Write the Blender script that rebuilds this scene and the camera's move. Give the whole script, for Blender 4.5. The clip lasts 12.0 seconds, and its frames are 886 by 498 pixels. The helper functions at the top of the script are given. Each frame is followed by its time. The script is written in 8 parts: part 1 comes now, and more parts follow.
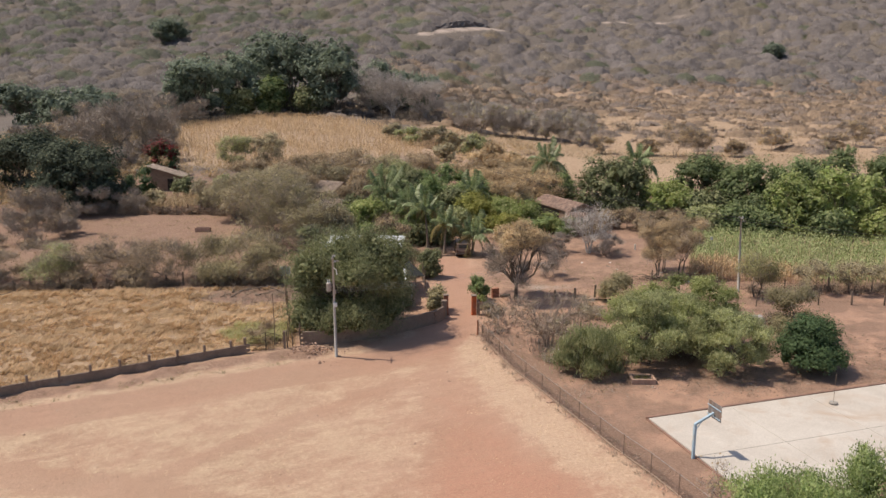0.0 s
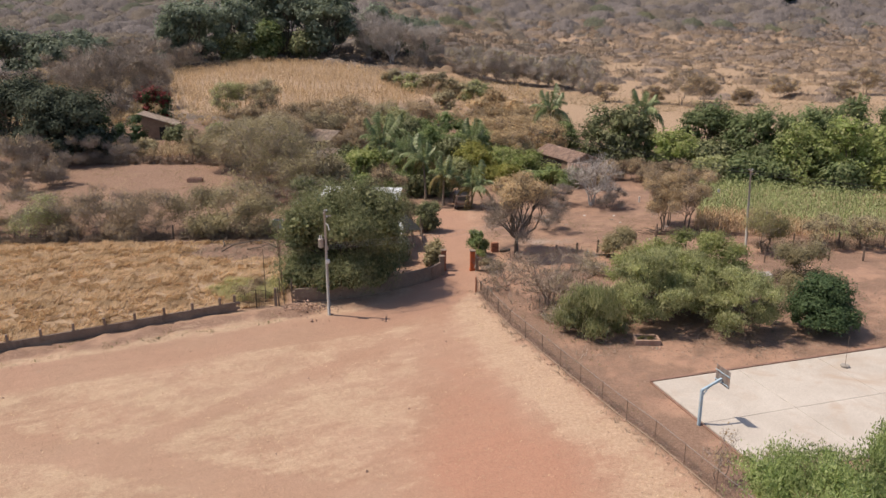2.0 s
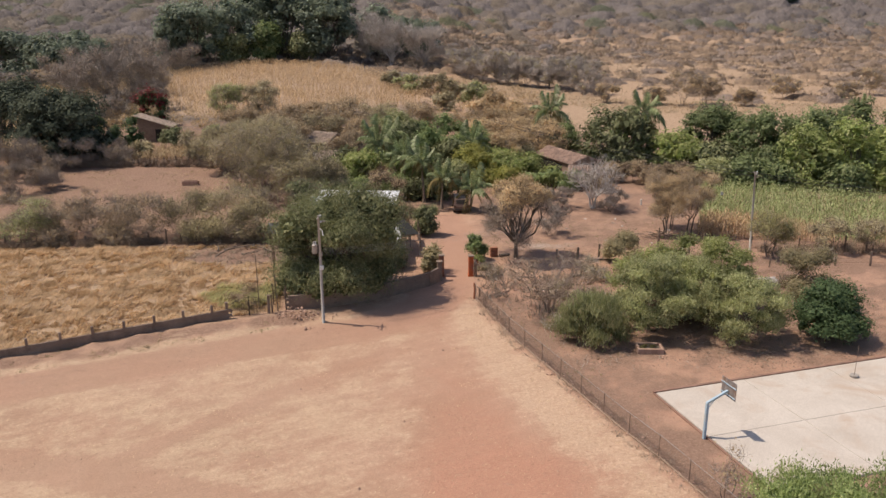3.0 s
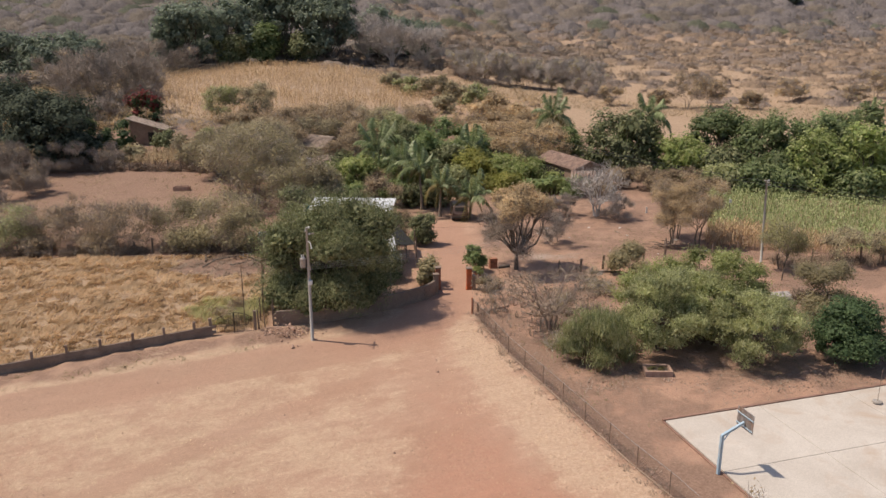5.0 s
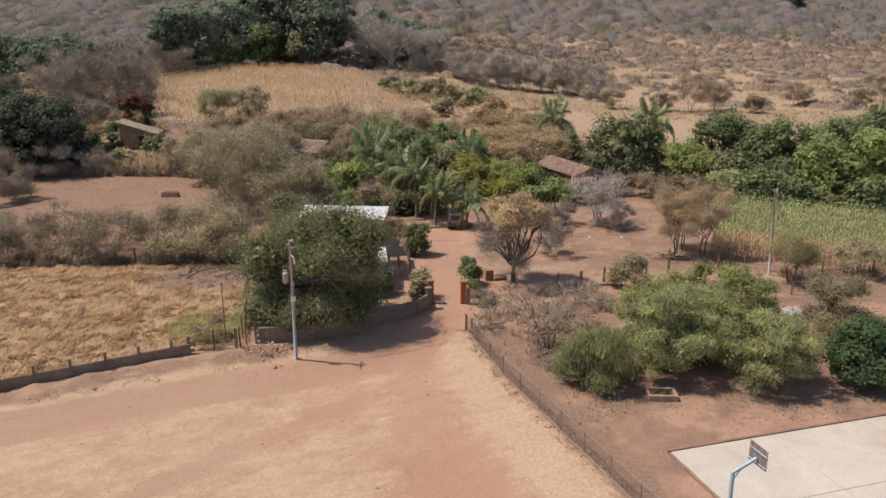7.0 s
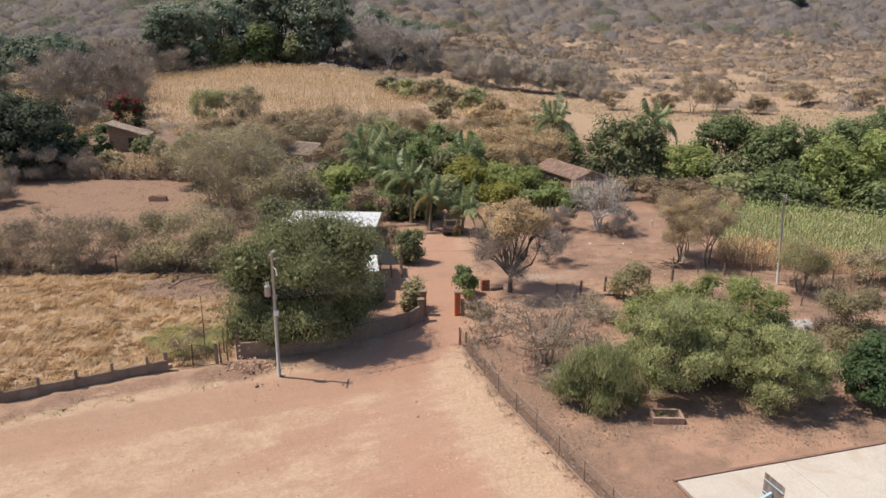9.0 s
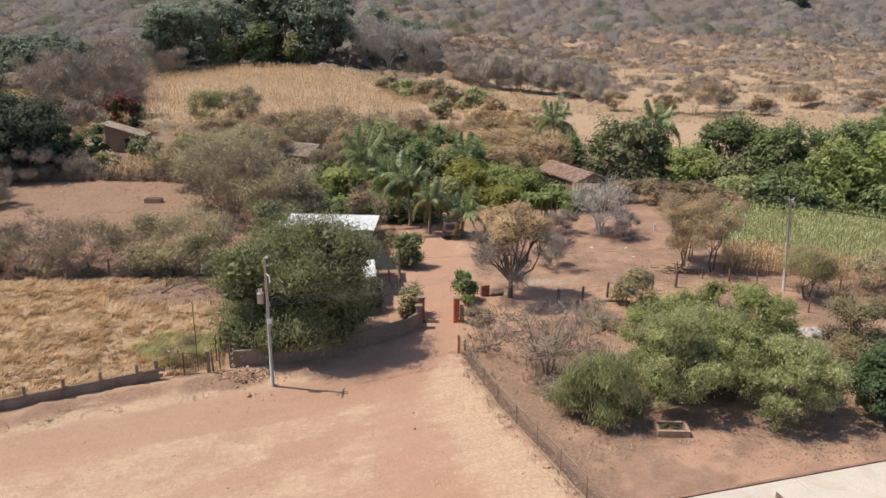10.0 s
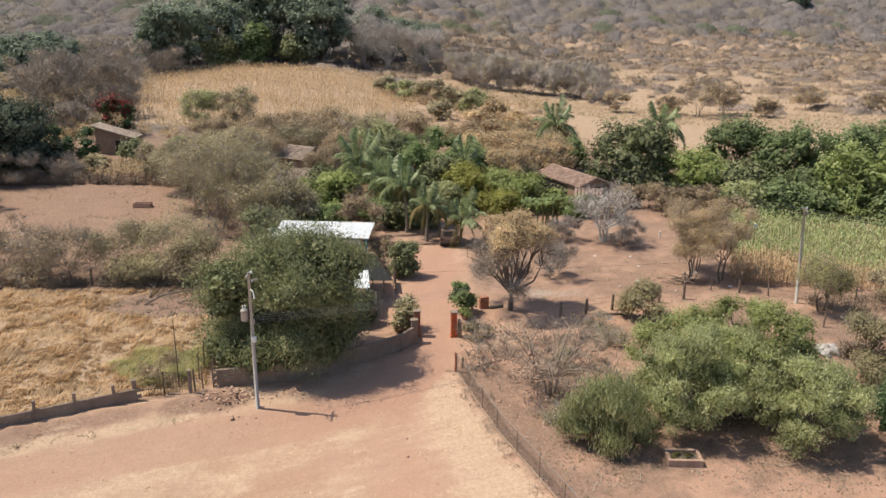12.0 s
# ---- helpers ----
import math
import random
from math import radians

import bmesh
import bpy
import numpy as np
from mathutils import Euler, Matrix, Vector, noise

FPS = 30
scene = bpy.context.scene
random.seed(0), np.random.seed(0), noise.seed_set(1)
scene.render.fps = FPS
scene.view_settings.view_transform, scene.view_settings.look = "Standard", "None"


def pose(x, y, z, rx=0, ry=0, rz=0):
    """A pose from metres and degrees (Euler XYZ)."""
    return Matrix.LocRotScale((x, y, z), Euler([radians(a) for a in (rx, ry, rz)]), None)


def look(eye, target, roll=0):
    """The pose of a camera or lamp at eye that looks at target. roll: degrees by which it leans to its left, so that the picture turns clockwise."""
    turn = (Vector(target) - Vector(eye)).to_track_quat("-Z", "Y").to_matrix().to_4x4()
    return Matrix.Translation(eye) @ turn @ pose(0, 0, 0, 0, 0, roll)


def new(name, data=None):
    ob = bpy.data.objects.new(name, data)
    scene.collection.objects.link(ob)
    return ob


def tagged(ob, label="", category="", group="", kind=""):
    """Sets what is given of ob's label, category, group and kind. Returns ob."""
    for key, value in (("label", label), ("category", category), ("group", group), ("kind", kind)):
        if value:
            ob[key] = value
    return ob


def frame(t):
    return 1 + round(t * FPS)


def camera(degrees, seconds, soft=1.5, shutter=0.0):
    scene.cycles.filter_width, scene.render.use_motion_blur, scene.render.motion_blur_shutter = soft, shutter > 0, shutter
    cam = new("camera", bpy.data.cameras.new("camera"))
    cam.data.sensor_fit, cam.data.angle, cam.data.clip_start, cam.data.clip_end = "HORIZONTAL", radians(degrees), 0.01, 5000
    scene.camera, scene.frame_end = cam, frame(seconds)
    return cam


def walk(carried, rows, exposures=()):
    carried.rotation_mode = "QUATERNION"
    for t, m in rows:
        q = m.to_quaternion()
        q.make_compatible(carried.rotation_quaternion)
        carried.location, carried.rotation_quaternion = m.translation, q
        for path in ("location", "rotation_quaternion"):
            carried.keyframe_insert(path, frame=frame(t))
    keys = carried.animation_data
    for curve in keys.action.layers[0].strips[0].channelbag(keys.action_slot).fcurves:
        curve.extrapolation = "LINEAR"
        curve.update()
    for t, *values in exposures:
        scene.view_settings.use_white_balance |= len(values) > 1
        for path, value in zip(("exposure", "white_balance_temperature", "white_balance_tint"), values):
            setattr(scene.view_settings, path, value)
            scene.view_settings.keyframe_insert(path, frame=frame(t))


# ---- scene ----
cam = camera(58.4, 12.0)
PATH = [
    (0, (-0.755, -7.826, 21.684), (-0.762, -5.876, 21.237), -0.2),
    (0.5, (-0.72, -7.223, 21.643), (-0.727, -5.289, 21.135), -0.1),
    (1, (-0.67, -6.594, 21.612), (-0.678, -4.675, 21.049), -0.1),
    (1.5, (-0.564, -5.951, 21.604), (-0.573, -4.035, 21.029), -0.1),
    (2, (-0.455, -5.213, 21.581), (-0.465, -3.297, 21.007), -0.1),
    (2.5, (-0.299, -4.467, 21.53), (-0.311, -2.551, 20.957), -0.2),
    (3, (-0.176, -3.698, 21.499), (-0.189, -1.781, 20.927), -0.2),
    (5, (0.226, -0.477, 21.442), (0.208, 1.44, 20.873), -0.1),
    (5.5, (0.403, 0.236, 21.452), (0.383, 2.153, 20.885), -0.1),
    (6, (0.543, 1.036, 21.462), (0.524, 2.954, 20.895), -0.1),
    (6.5, (0.706, 1.833, 21.447), (0.685, 3.751, 20.88), -0.1),
    (7, (0.822, 2.623, 21.367), (0.801, 4.542, 20.802), -0.0),
    (9, (1.317, 5.536, 21.194), (1.295, 7.454, 20.63), 0.0),
    (9.5, (1.38, 6.223, 21.166), (1.357, 8.142, 20.603), 0.0),
    (10, (1.445, 6.94, 21.149), (1.421, 8.859, 20.585), 0.1),
    (10.5, (1.484, 7.648, 21.14), (1.46, 9.567, 20.576), 0.1),
    (11, (1.515, 8.429, 21.11), (1.49, 10.348, 20.546), 0.1),
    (11.5, (1.578, 9.144, 21.105), (1.553, 11.063, 20.541), 0.2),
    (12, (1.624, 9.856, 21.089), (1.6, 11.775, 20.525), 0.2),
]
walk(cam, [(t, look(eye, target, roll)) for t, eye, target, roll in PATH], [(0, 0.02, 6540, 12), (1, 0.02, 6560, 13), (3, -0.04, 6720, 15), (5, -0.05, 6660, 14), (7, -0.02, 6600, 12), (9, 0.14, 6500, 11), (11, 0.27, 6480, 9), (12, 0.32, 6460, 8)])

# ---- sun, sky, exposure ----
scene.view_settings.exposure = 0.0
SUN_EL, SUN_AZ = 61.0, 280.5
world = bpy.data.worlds.new("sky_world")
scene.world = world
world.use_nodes = True
wn = world.node_tree.nodes
sky = wn.new("ShaderNodeTexSky")
sky.sky_type = 'NISHITA'
sky.sun_disc = False
sky.sun_elevation, sky.sun_rotation = radians(SUN_EL), radians(SUN_AZ)
sky.altitude, sky.air_density, sky.dust_density, sky.ozone_density = 400, 1.0, 2.0, 1.0
world.node_tree.links.new(sky.outputs["Color"], wn["Background"].inputs["Color"])
wn["Background"].inputs["Strength"].default_value = 0.118
sun_data = bpy.data.lights.new("sun", 'SUN')
sun_data.energy, sun_data.angle, sun_data.color = 4.1, radians(0.55), (1.0, 0.902, 0.755)
sun = new("sun", sun_data)
sun.matrix_world = look((-59, 60.9, 108), (0, 50, 0))


# ---- terrain ----
LEFT = np.array([(95, 0), (123, 1.8), (160, 3.8), (223, 6.5), (260, 8.5), (330, 14), (420, 34), (560, 72), (750, 125), (1000, 180), (1500, 200), (3000, 200)], float)
RIGHT = np.array([(100, 0), (160, 0.9), (214, 1.6), (317, 5.5), (350, 7.8), (420, 24), (560, 62), (750, 115), (1000, 170), (1500, 190), (3000, 190)], float)


def smooth01(a, b, x):
    u = np.clip((x - a) / (b - a), 0, 1)
    return u * u * (3 - 2 * u)


def terrain(x, y):
    x, y = np.asarray(x, float), np.asarray(y, float)
    w = smooth01(-45, 45, x)
    z = (1 - w) * np.interp(y, LEFT[:, 0], LEFT[:, 1]) + w * np.interp(y, RIGHT[:, 0], RIGHT[:, 1])
    far = smooth01(110, 320, y)
    z = z + far * (0.5 * np.sin(x * 0.045 + y * 0.021) + 0.4 * np.sin(y * 0.06 - x * 0.03))
    hill = smooth01(330, 480, y)
    return z + hill * (4.0 * np.sin(x * 0.021 + 1.3) * np.sin(y * 0.017) + 2.2 * np.sin(x * 0.05 + y * 0.043))


def ground_z(x, y):
    return float(terrain(x, y))


# ---- node helpers ----
def node(nt, kind, **ins):
    n = nt.nodes.new(kind)
    for key, value in ins.items():
        put(nt, n.inputs[key.replace("_", " ")], value)
    return n


def put(nt, socket, value):
    if isinstance(value, bpy.types.NodeSocket):
        nt.links.new(value, socket)
    elif isinstance(value, tuple) and len(value) == 3 and socket.type == 'RGBA':
        socket.default_value = (*value, 1)
    else:
        socket.default_value = value


def mix(nt, f, a, b):
    m = nt.nodes.new("ShaderNodeMix")
    m.data_type = 'RGBA'
    put(nt, m.inputs[0], f), put(nt, m.inputs[6], a), put(nt, m.inputs[7], b)
    return m.outputs[2]


def multiply(nt, a, b):
    m = nt.nodes.new("ShaderNodeMix")
    m.data_type, m.blend_type = 'RGBA', 'MULTIPLY'
    m.inputs[0].default_value = 1
    put(nt, m.inputs[6], a), put(nt, m.inputs[7], b)
    return m.outputs[2]


def arith(nt, op, a, b=0.0, clamp=False):
    m = nt.nodes.new("ShaderNodeMath")
    m.operation, m.use_clamp = op, clamp
    put(nt, m.inputs[0], a), put(nt, m.inputs[1], b)
    return m.outputs[0]


def ramp(nt, f, stops):
    r = nt.nodes.new("ShaderNodeValToRGB")
    e = r.color_ramp.elements
    while len(e) < len(stops):
        e.new(0.5)
    for el, (p, c) in zip(e, stops):
        el.position, el.color = p, ((c, c, c, 1) if isinstance(c, float) else (*c, 1))
    put(nt, r.inputs[0], f)
    return r.outputs[0]


def place_out(nt):
    return nt.nodes.new("ShaderNodeNewGeometry").outputs["Position"]


def noise_tex(nt, scale, detail=4.0, rough=0.6, warp=0.0):
    n = node(nt, "ShaderNodeTexNoise", Vector=place_out(nt), Scale=scale, Detail=detail, Roughness=rough, Distortion=warp)
    return n.outputs["Fac"]


def surface(name, lows, highs, scale=6.0, grain=60.0, rough=0.85, bump=0.3, metal=0.0, vary=0.0, dirt=None, dirt_scale=0.8, bump_dist=0.02, tint=False):
    """A procedural surface: two colours over a coarse noise, fine grain, stains and relief."""
    m = bpy.data.materials.new(name)
    m.use_nodes = True
    nt = m.node_tree
    p = nt.nodes["Principled BSDF"]
    a, b = noise_tex(nt, scale, 5, 0.65, 0.4), noise_tex(nt, grain, 3, 0.6)
    col = mix(nt, ramp(nt, a, [(0.32, 0.0), (0.68, 1.0)]), lows, highs)
    g = ramp(nt, b, [(0.3, 0.78), (0.7, 1.12)])
    col = multiply(nt, col, g)
    if dirt:
        d = ramp(nt, noise_tex(nt, dirt_scale, 6, 0.7, 1.0), [(0.5, 0.0), (0.66, 0.8)])
        col = mix(nt, d, col, dirt)
    if tint:
        at = nt.nodes.new("ShaderNodeAttribute")
        at.attribute_name = "tint"
        col = multiply(nt, col, at.outputs["Color"])
    if vary:
        info = nt.nodes.new("ShaderNodeObjectInfo").outputs["Random"]
        mr = node(nt, "ShaderNodeMapRange", Value=info)
        mr.inputs["To Min"].default_value, mr.inputs["To Max"].default_value = 1 - vary, 1 + vary
        hsv = node(nt, "ShaderNodeHueSaturation", Color=col, Value=mr.outputs[0])
        col = hsv.outputs[0]
    put(nt, p.inputs["Base Color"], col)
    put(nt, p.inputs["Roughness"], ramp(nt, b, [(0.2, max(0.0, rough - 0.1)), (0.8, min(1.0, rough + 0.08))]))
    p.inputs["Metallic"].default_value = metal
    p.inputs["Specular IOR Level"].default_value = 0.3
    if bump:
        h = arith(nt, 'ADD', a, arith(nt, 'MULTIPLY', b, 0.6))
        bn = node(nt, "ShaderNodeBump", Strength=bump, Distance=bump_dist, Height=h)
        put(nt, p.inputs["Normal"], bn.outputs[0])
    return m


def foliage(name, cols, vary=0.18, through_light=0.48, rough=0.6, tint=False, patch=0.35):
    """Leaves: colours spread leaf by leaf, softer patches over the crown, some light through the blade."""
    m = bpy.data.materials.new(name)
    m.use_nodes = True
    nt = m.node_tree
    p = nt.nodes["Principled BSDF"]
    out = nt.nodes["Material Output"]
    isl = nt.nodes.new("ShaderNodeNewGeometry").outputs["Random Per Island"]
    n = len(cols)
    col = ramp(nt, isl, [(i / max(1, n - 1), c) for i, c in enumerate(cols)])
    pat = ramp(nt, noise_tex(nt, 0.55, 3, 0.6), [(0.3, 1 - patch), (0.7, 1 + patch * 0.6)])
    col = multiply(nt, col, pat)
    if tint:
        at = nt.nodes.new("ShaderNodeAttribute")
        at.attribute_name = "tint"
        col = multiply(nt, col, at.outputs["Color"])
        ln = nt.nodes.new("ShaderNodeAttribute")
        ln.attribute_name = "lean"
        nt.links.new(ln.outputs["Vector"], p.inputs["Normal"])
    elif vary:
        info = nt.nodes.new("ShaderNodeObjectInfo").outputs["Random"]
        mr = node(nt, "ShaderNodeMapRange", Value=info)
        mr.inputs["To Min"].default_value, mr.inputs["To Max"].default_value = 1 - vary, 1 + vary
        col = node(nt, "ShaderNodeHueSaturation", Color=col, Value=mr.outputs[0]).outputs[0]
    put(nt, p.inputs["Base Color"], col)
    p.inputs["Roughness"].default_value = rough
    p.inputs["Specular IOR Level"].default_value = 0.25
    if through_light:
        tr = node(nt, "ShaderNodeBsdfTranslucent", Color=col)
        ms = node(nt, "ShaderNodeMixShader", Fac=through_light)
        nt.links.new(p.outputs[0], ms.inputs[1])
        nt.links.new(tr.outputs[0], ms.inputs[2])
        nt.links.new(ms.outputs[0], out.inputs["Surface"])
    return m


# ---- materials ----
M = {}
M["bark"] = surface("bark", (0.10, 0.08, 0.065), (0.20, 0.165, 0.135), 5, 40, 0.95, 0.6)
M["bark_warm"] = surface("bark_warm", (0.27, 0.205, 0.16), (0.42, 0.33, 0.27), 5, 40, 0.95, 0.5)
M["bark_grey"] = surface("bark_grey", (0.23, 0.185, 0.15), (0.38, 0.32, 0.27), 5, 40, 0.95, 0.5)
M["bark_pale"] = surface("bark_pale", (0.42, 0.38, 0.35), (0.58, 0.54, 0.50), 5, 40, 0.95, 0.4)
M["bark_palm"] = surface("bark_palm", (0.20, 0.16, 0.12), (0.36, 0.30, 0.24), 4, 30, 0.95, 0.5)
M["leaf_big"] = foliage("leaf_big", [(0.116, 0.134, 0.062), (0.167, 0.187, 0.085), (0.232, 0.243, 0.115), (0.345, 0.337, 0.178)], through_light=0.24)
M["leaf_olive"] = foliage("leaf_olive", [(0.274, 0.300, 0.134), (0.376, 0.400, 0.183), (0.492, 0.506, 0.254), (0.63, 0.62, 0.365)], patch=0.42, through_light=0.52)
M["leaf_mesquite"] = foliage("leaf_mesquite", [(0.242, 0.283, 0.098), (0.33, 0.37, 0.132), (0.435, 0.462, 0.186), (0.57, 0.558, 0.286)], through_light=0.52)
M["leaf_citrus"] = foliage("leaf_citrus", [(0.082, 0.135, 0.060), (0.122, 0.188, 0.082), (0.172, 0.245, 0.112)])
M["leaf_bright"] = foliage("leaf_bright", [(0.215, 0.270, 0.086), (0.300, 0.358, 0.115), (0.41, 0.452, 0.165), (0.535, 0.522, 0.259)])
M["leaf_mango"] = foliage("leaf_mango", [(0.135, 0.195, 0.080), (0.205, 0.270, 0.105), (0.290, 0.355, 0.145), (0.41, 0.455, 0.215)])
M["leaf_belt"] = foliage("leaf_belt", [(0.108, 0.152, 0.066), (0.164, 0.211, 0.086), (0.232, 0.277, 0.119), (0.328, 0.355, 0.176)], through_light=0.36)
M["leaf_lime"] = foliage("leaf_lime", [(0.215, 0.275, 0.092), (0.30, 0.36, 0.122), (0.41, 0.455, 0.175), (0.54, 0.55, 0.27)])
M["leaf_yellow"] = foliage("leaf_yellow", [(0.228, 0.240, 0.060), (0.324, 0.324, 0.084), (0.432, 0.396, 0.132)])
# far evergreen, lifted and blued so that its colour carries the haze
M["leaf_dark_hazed"] = foliage("leaf_dark_hazed", [(0.150, 0.185, 0.135), (0.215, 0.258, 0.182), (0.305, 0.345, 0.242)], through_light=0.42)
M["leaf_straw"] = foliage("leaf_straw", [(0.45, 0.33, 0.185), (0.55, 0.415, 0.245), (0.65, 0.505, 0.315)], through_light=0.45)
M["leaf_neem"] = foliage("leaf_neem", [(0.200, 0.262, 0.098), (0.285, 0.36, 0.135), (0.375, 0.45, 0.185), (0.48, 0.53, 0.255)])
# near-black leaves, lightened somewhat in colour for haze
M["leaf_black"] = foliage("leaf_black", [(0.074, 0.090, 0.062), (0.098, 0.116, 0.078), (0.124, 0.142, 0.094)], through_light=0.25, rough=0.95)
M["leaf_dry"] = foliage("leaf_dry", [(0.34, 0.255, 0.155), (0.42, 0.32, 0.195), (0.50, 0.39, 0.245)], through_light=0.35)
M["leaf_dryolive"] = foliage("leaf_dryolive", [(0.345, 0.295, 0.175), (0.41, 0.352, 0.212), (0.48, 0.415, 0.258)], through_light=0.35)
M["leaf_khaki"] = foliage("leaf_khaki", [(0.305, 0.268, 0.150), (0.375, 0.325, 0.182), (0.46, 0.395, 0.232)], through_light=0.38)
M["leaf_feather"] = foliage("leaf_feather", [(0.36, 0.35, 0.155), (0.46, 0.44, 0.21), (0.56, 0.52, 0.29)])
M["leaf_palm"] = foliage("leaf_palm", [(0.17, 0.22, 0.095), (0.26, 0.315, 0.142), (0.42, 0.45, 0.25)], rough=0.35, through_light=0.35)
M["leaf_palm_dry"] = foliage("leaf_palm_dry", [(0.25, 0.20, 0.09), (0.34, 0.27, 0.12), (0.22, 0.22, 0.08)])
M["flower_red"] = foliage("flower_red", [(0.20, 0.05, 0.045), (0.40, 0.06, 0.07), (0.14, 0.085, 0.06), (0.17, 0.07, 0.05), (0.55, 0.09, 0.10)])
M["twig"] = foliage("twig", [(0.25, 0.215, 0.185), (0.33, 0.285, 0.25), (0.42, 0.365, 0.32)], through_light=0.0, rough=0.9)
M["twig_pale"] = foliage("twig_pale", [(0.30, 0.25, 0.20), (0.38, 0.32, 0.265), (0.47, 0.40, 0.335)], through_light=0.0, rough=0.9)
M["twig_white"] = foliage("twig_white", [(0.43, 0.38, 0.335), (0.53, 0.475, 0.42), (0.61, 0.55, 0.495)], through_light=0.0, rough=0.9)
M["twig_brown"] = foliage("twig_brown", [(0.22, 0.165, 0.12), (0.30, 0.23, 0.17), (0.39, 0.31, 0.235)], through_light=0.0, rough=0.9)
# grey of bare twigs, with the hill's haze mixed into the colour
M["scrub"] = foliage("scrub", [(0.33, 0.294, 0.262), (0.385, 0.345, 0.312), (0.44, 0.396, 0.360)], through_light=0.0, rough=0.95, tint=True, patch=0.3)
# skin under the twigs; the bushes' inner shade is put into its darker colour
M["thicket"] = surface("thicket_inner_shade", (0.142, 0.126, 0.113), (0.222, 0.199, 0.180), 0.8, 2.6, 0.97, 0.9, bump_dist=0.5, tint=True)
M["corn_dry"] = foliage("corn_dry", [(0.45, 0.315, 0.185), (0.58, 0.42, 0.25), (0.70, 0.535, 0.34)], vary=0, through_light=0.35, rough=0.8)
M["corn_green"] = foliage("corn_green", [(0.235, 0.295, 0.115), (0.32, 0.38, 0.155), (0.42, 0.46, 0.215), (0.55, 0.55, 0.32)], vary=0, through_light=0.3)
M["straw"] = foliage("straw", [(0.55, 0.41, 0.25), (0.63, 0.48, 0.30), (0.72, 0.57, 0.38)], vary=0, through_light=0.25, rough=0.8)
M["field_grass"] = foliage("field_grass", [(0.51, 0.352, 0.205), (0.605, 0.435, 0.262), (0.705, 0.53, 0.34)], vary=0, through_light=0.35, rough=0.8, patch=0.25)
M["slope_straw"] = foliage("slope_straw", [(0.40, 0.302, 0.195), (0.485, 0.380, 0.258), (0.57, 0.460, 0.325)], vary=0, through_light=0.35, rough=0.8, patch=0.25)
M["weed"] = foliage("weed", [(0.14, 0.14, 0.06), (0.21, 0.20, 0.085), (0.30, 0.26, 0.13)], vary=0.1)
M["concrete"] = surface("concrete", (0.30, 0.27, 0.24), (0.42, 0.39, 0.35), 1.5, 30, 0.9, 0.25, dirt=(0.20, 0.14, 0.10))
M["concrete_pole"] = surface("concrete_pole", (0.40, 0.375, 0.34), (0.48, 0.455, 0.42), 2.5, 30, 0.85, 0.15, dirt=(0.36, 0.335, 0.30), dirt_scale=2.5)
M["court"] = surface("court_concrete", (0.50, 0.445, 0.385), (0.60, 0.545, 0.48), 0.35, 25, 0.88, 0.1, dirt=(0.46, 0.36, 0.28), dirt_scale=0.25)
M["block"] = surface("block_wall", (0.22, 0.165, 0.13), (0.31, 0.24, 0.19), 0.9, 30, 0.93, 0.4, dirt=(0.16, 0.11, 0.085), vary=0.04)
M["kerb"] = surface("red_stained_kerb", (0.26, 0.15, 0.11), (0.36, 0.22, 0.165), 1.5, 25, 0.92, 0.3, dirt=(0.18, 0.12, 0.09))
M["plaster"] = surface("wall_plaster", (0.22, 0.165, 0.13), (0.31, 0.24, 0.19), 1.3, 25, 0.93, 0.3, dirt=(0.22, 0.15, 0.11))
M["orange"] = surface("orange_paint", (0.42, 0.10, 0.035), (0.55, 0.15, 0.055), 3.0, 30, 0.75, 0.15, dirt=(0.34, 0.14, 0.09))
M["white"] = surface("white_paint", (0.66, 0.66, 0.63), (0.80, 0.80, 0.77), 1.0, 25, 0.6, 0.08, dirt=(0.55, 0.50, 0.44))
M["sheet"] = surface("white_sheet_metal", (0.68, 0.70, 0.70), (0.80, 0.81, 0.80), 0.7, 12, 0.42, 0.05, metal=0.15, dirt=(0.58, 0.55, 0.50))
M["turquoise"] = surface("turquoise_paint", (0.06, 0.22, 0.25), (0.09, 0.28, 0.31), 1.5, 25, 0.7, 0.1, dirt=(0.10, 0.20, 0.22))
M["blue"] = surface("blue_plastic", (0.03, 0.12, 0.42), (0.05, 0.17, 0.52), 2, 20, 0.4, 0.05)
M["hoop_blue"] = surface("pale_blue_paint", (0.36, 0.50, 0.60), (0.46, 0.60, 0.69), 2, 25, 0.5, 0.08, dirt=(0.40, 0.42, 0.42))
M["board"] = surface("backboard_steel", (0.22, 0.20, 0.19), (0.32, 0.30, 0.28), 2, 25, 0.6, 0.15, dirt=(0.26, 0.15, 0.09), vary=0.18)
M["rust"] = surface("rusty_iron", (0.12, 0.06, 0.035), (0.22, 0.12, 0.07), 6, 50, 0.85, 0.3, metal=0.3)
M["rust_pale"] = surface("weathered_rusty_steel", (0.20, 0.135, 0.10), (0.32, 0.24, 0.19), 6, 50, 0.8, 0.2, metal=0.2)
# near-black colour of the sheet that stands in for shade by the porch
M["shade_sheet"] = surface("shade_sheet", (0.014, 0.0145, 0.0135), (0.024, 0.0235, 0.021), 4, 60, 0.95, 0.2)
M["iron"] = surface("dark_iron", (0.05, 0.045, 0.042), (0.10, 0.085, 0.075), 6, 50, 0.7, 0.2, metal=0.4)
M["galv"] = surface("galvanised_steel", (0.32, 0.29, 0.26), (0.45, 0.41, 0.37), 4, 30, 0.55, 0.1, metal=0.5, dirt=(0.27, 0.17, 0.11))
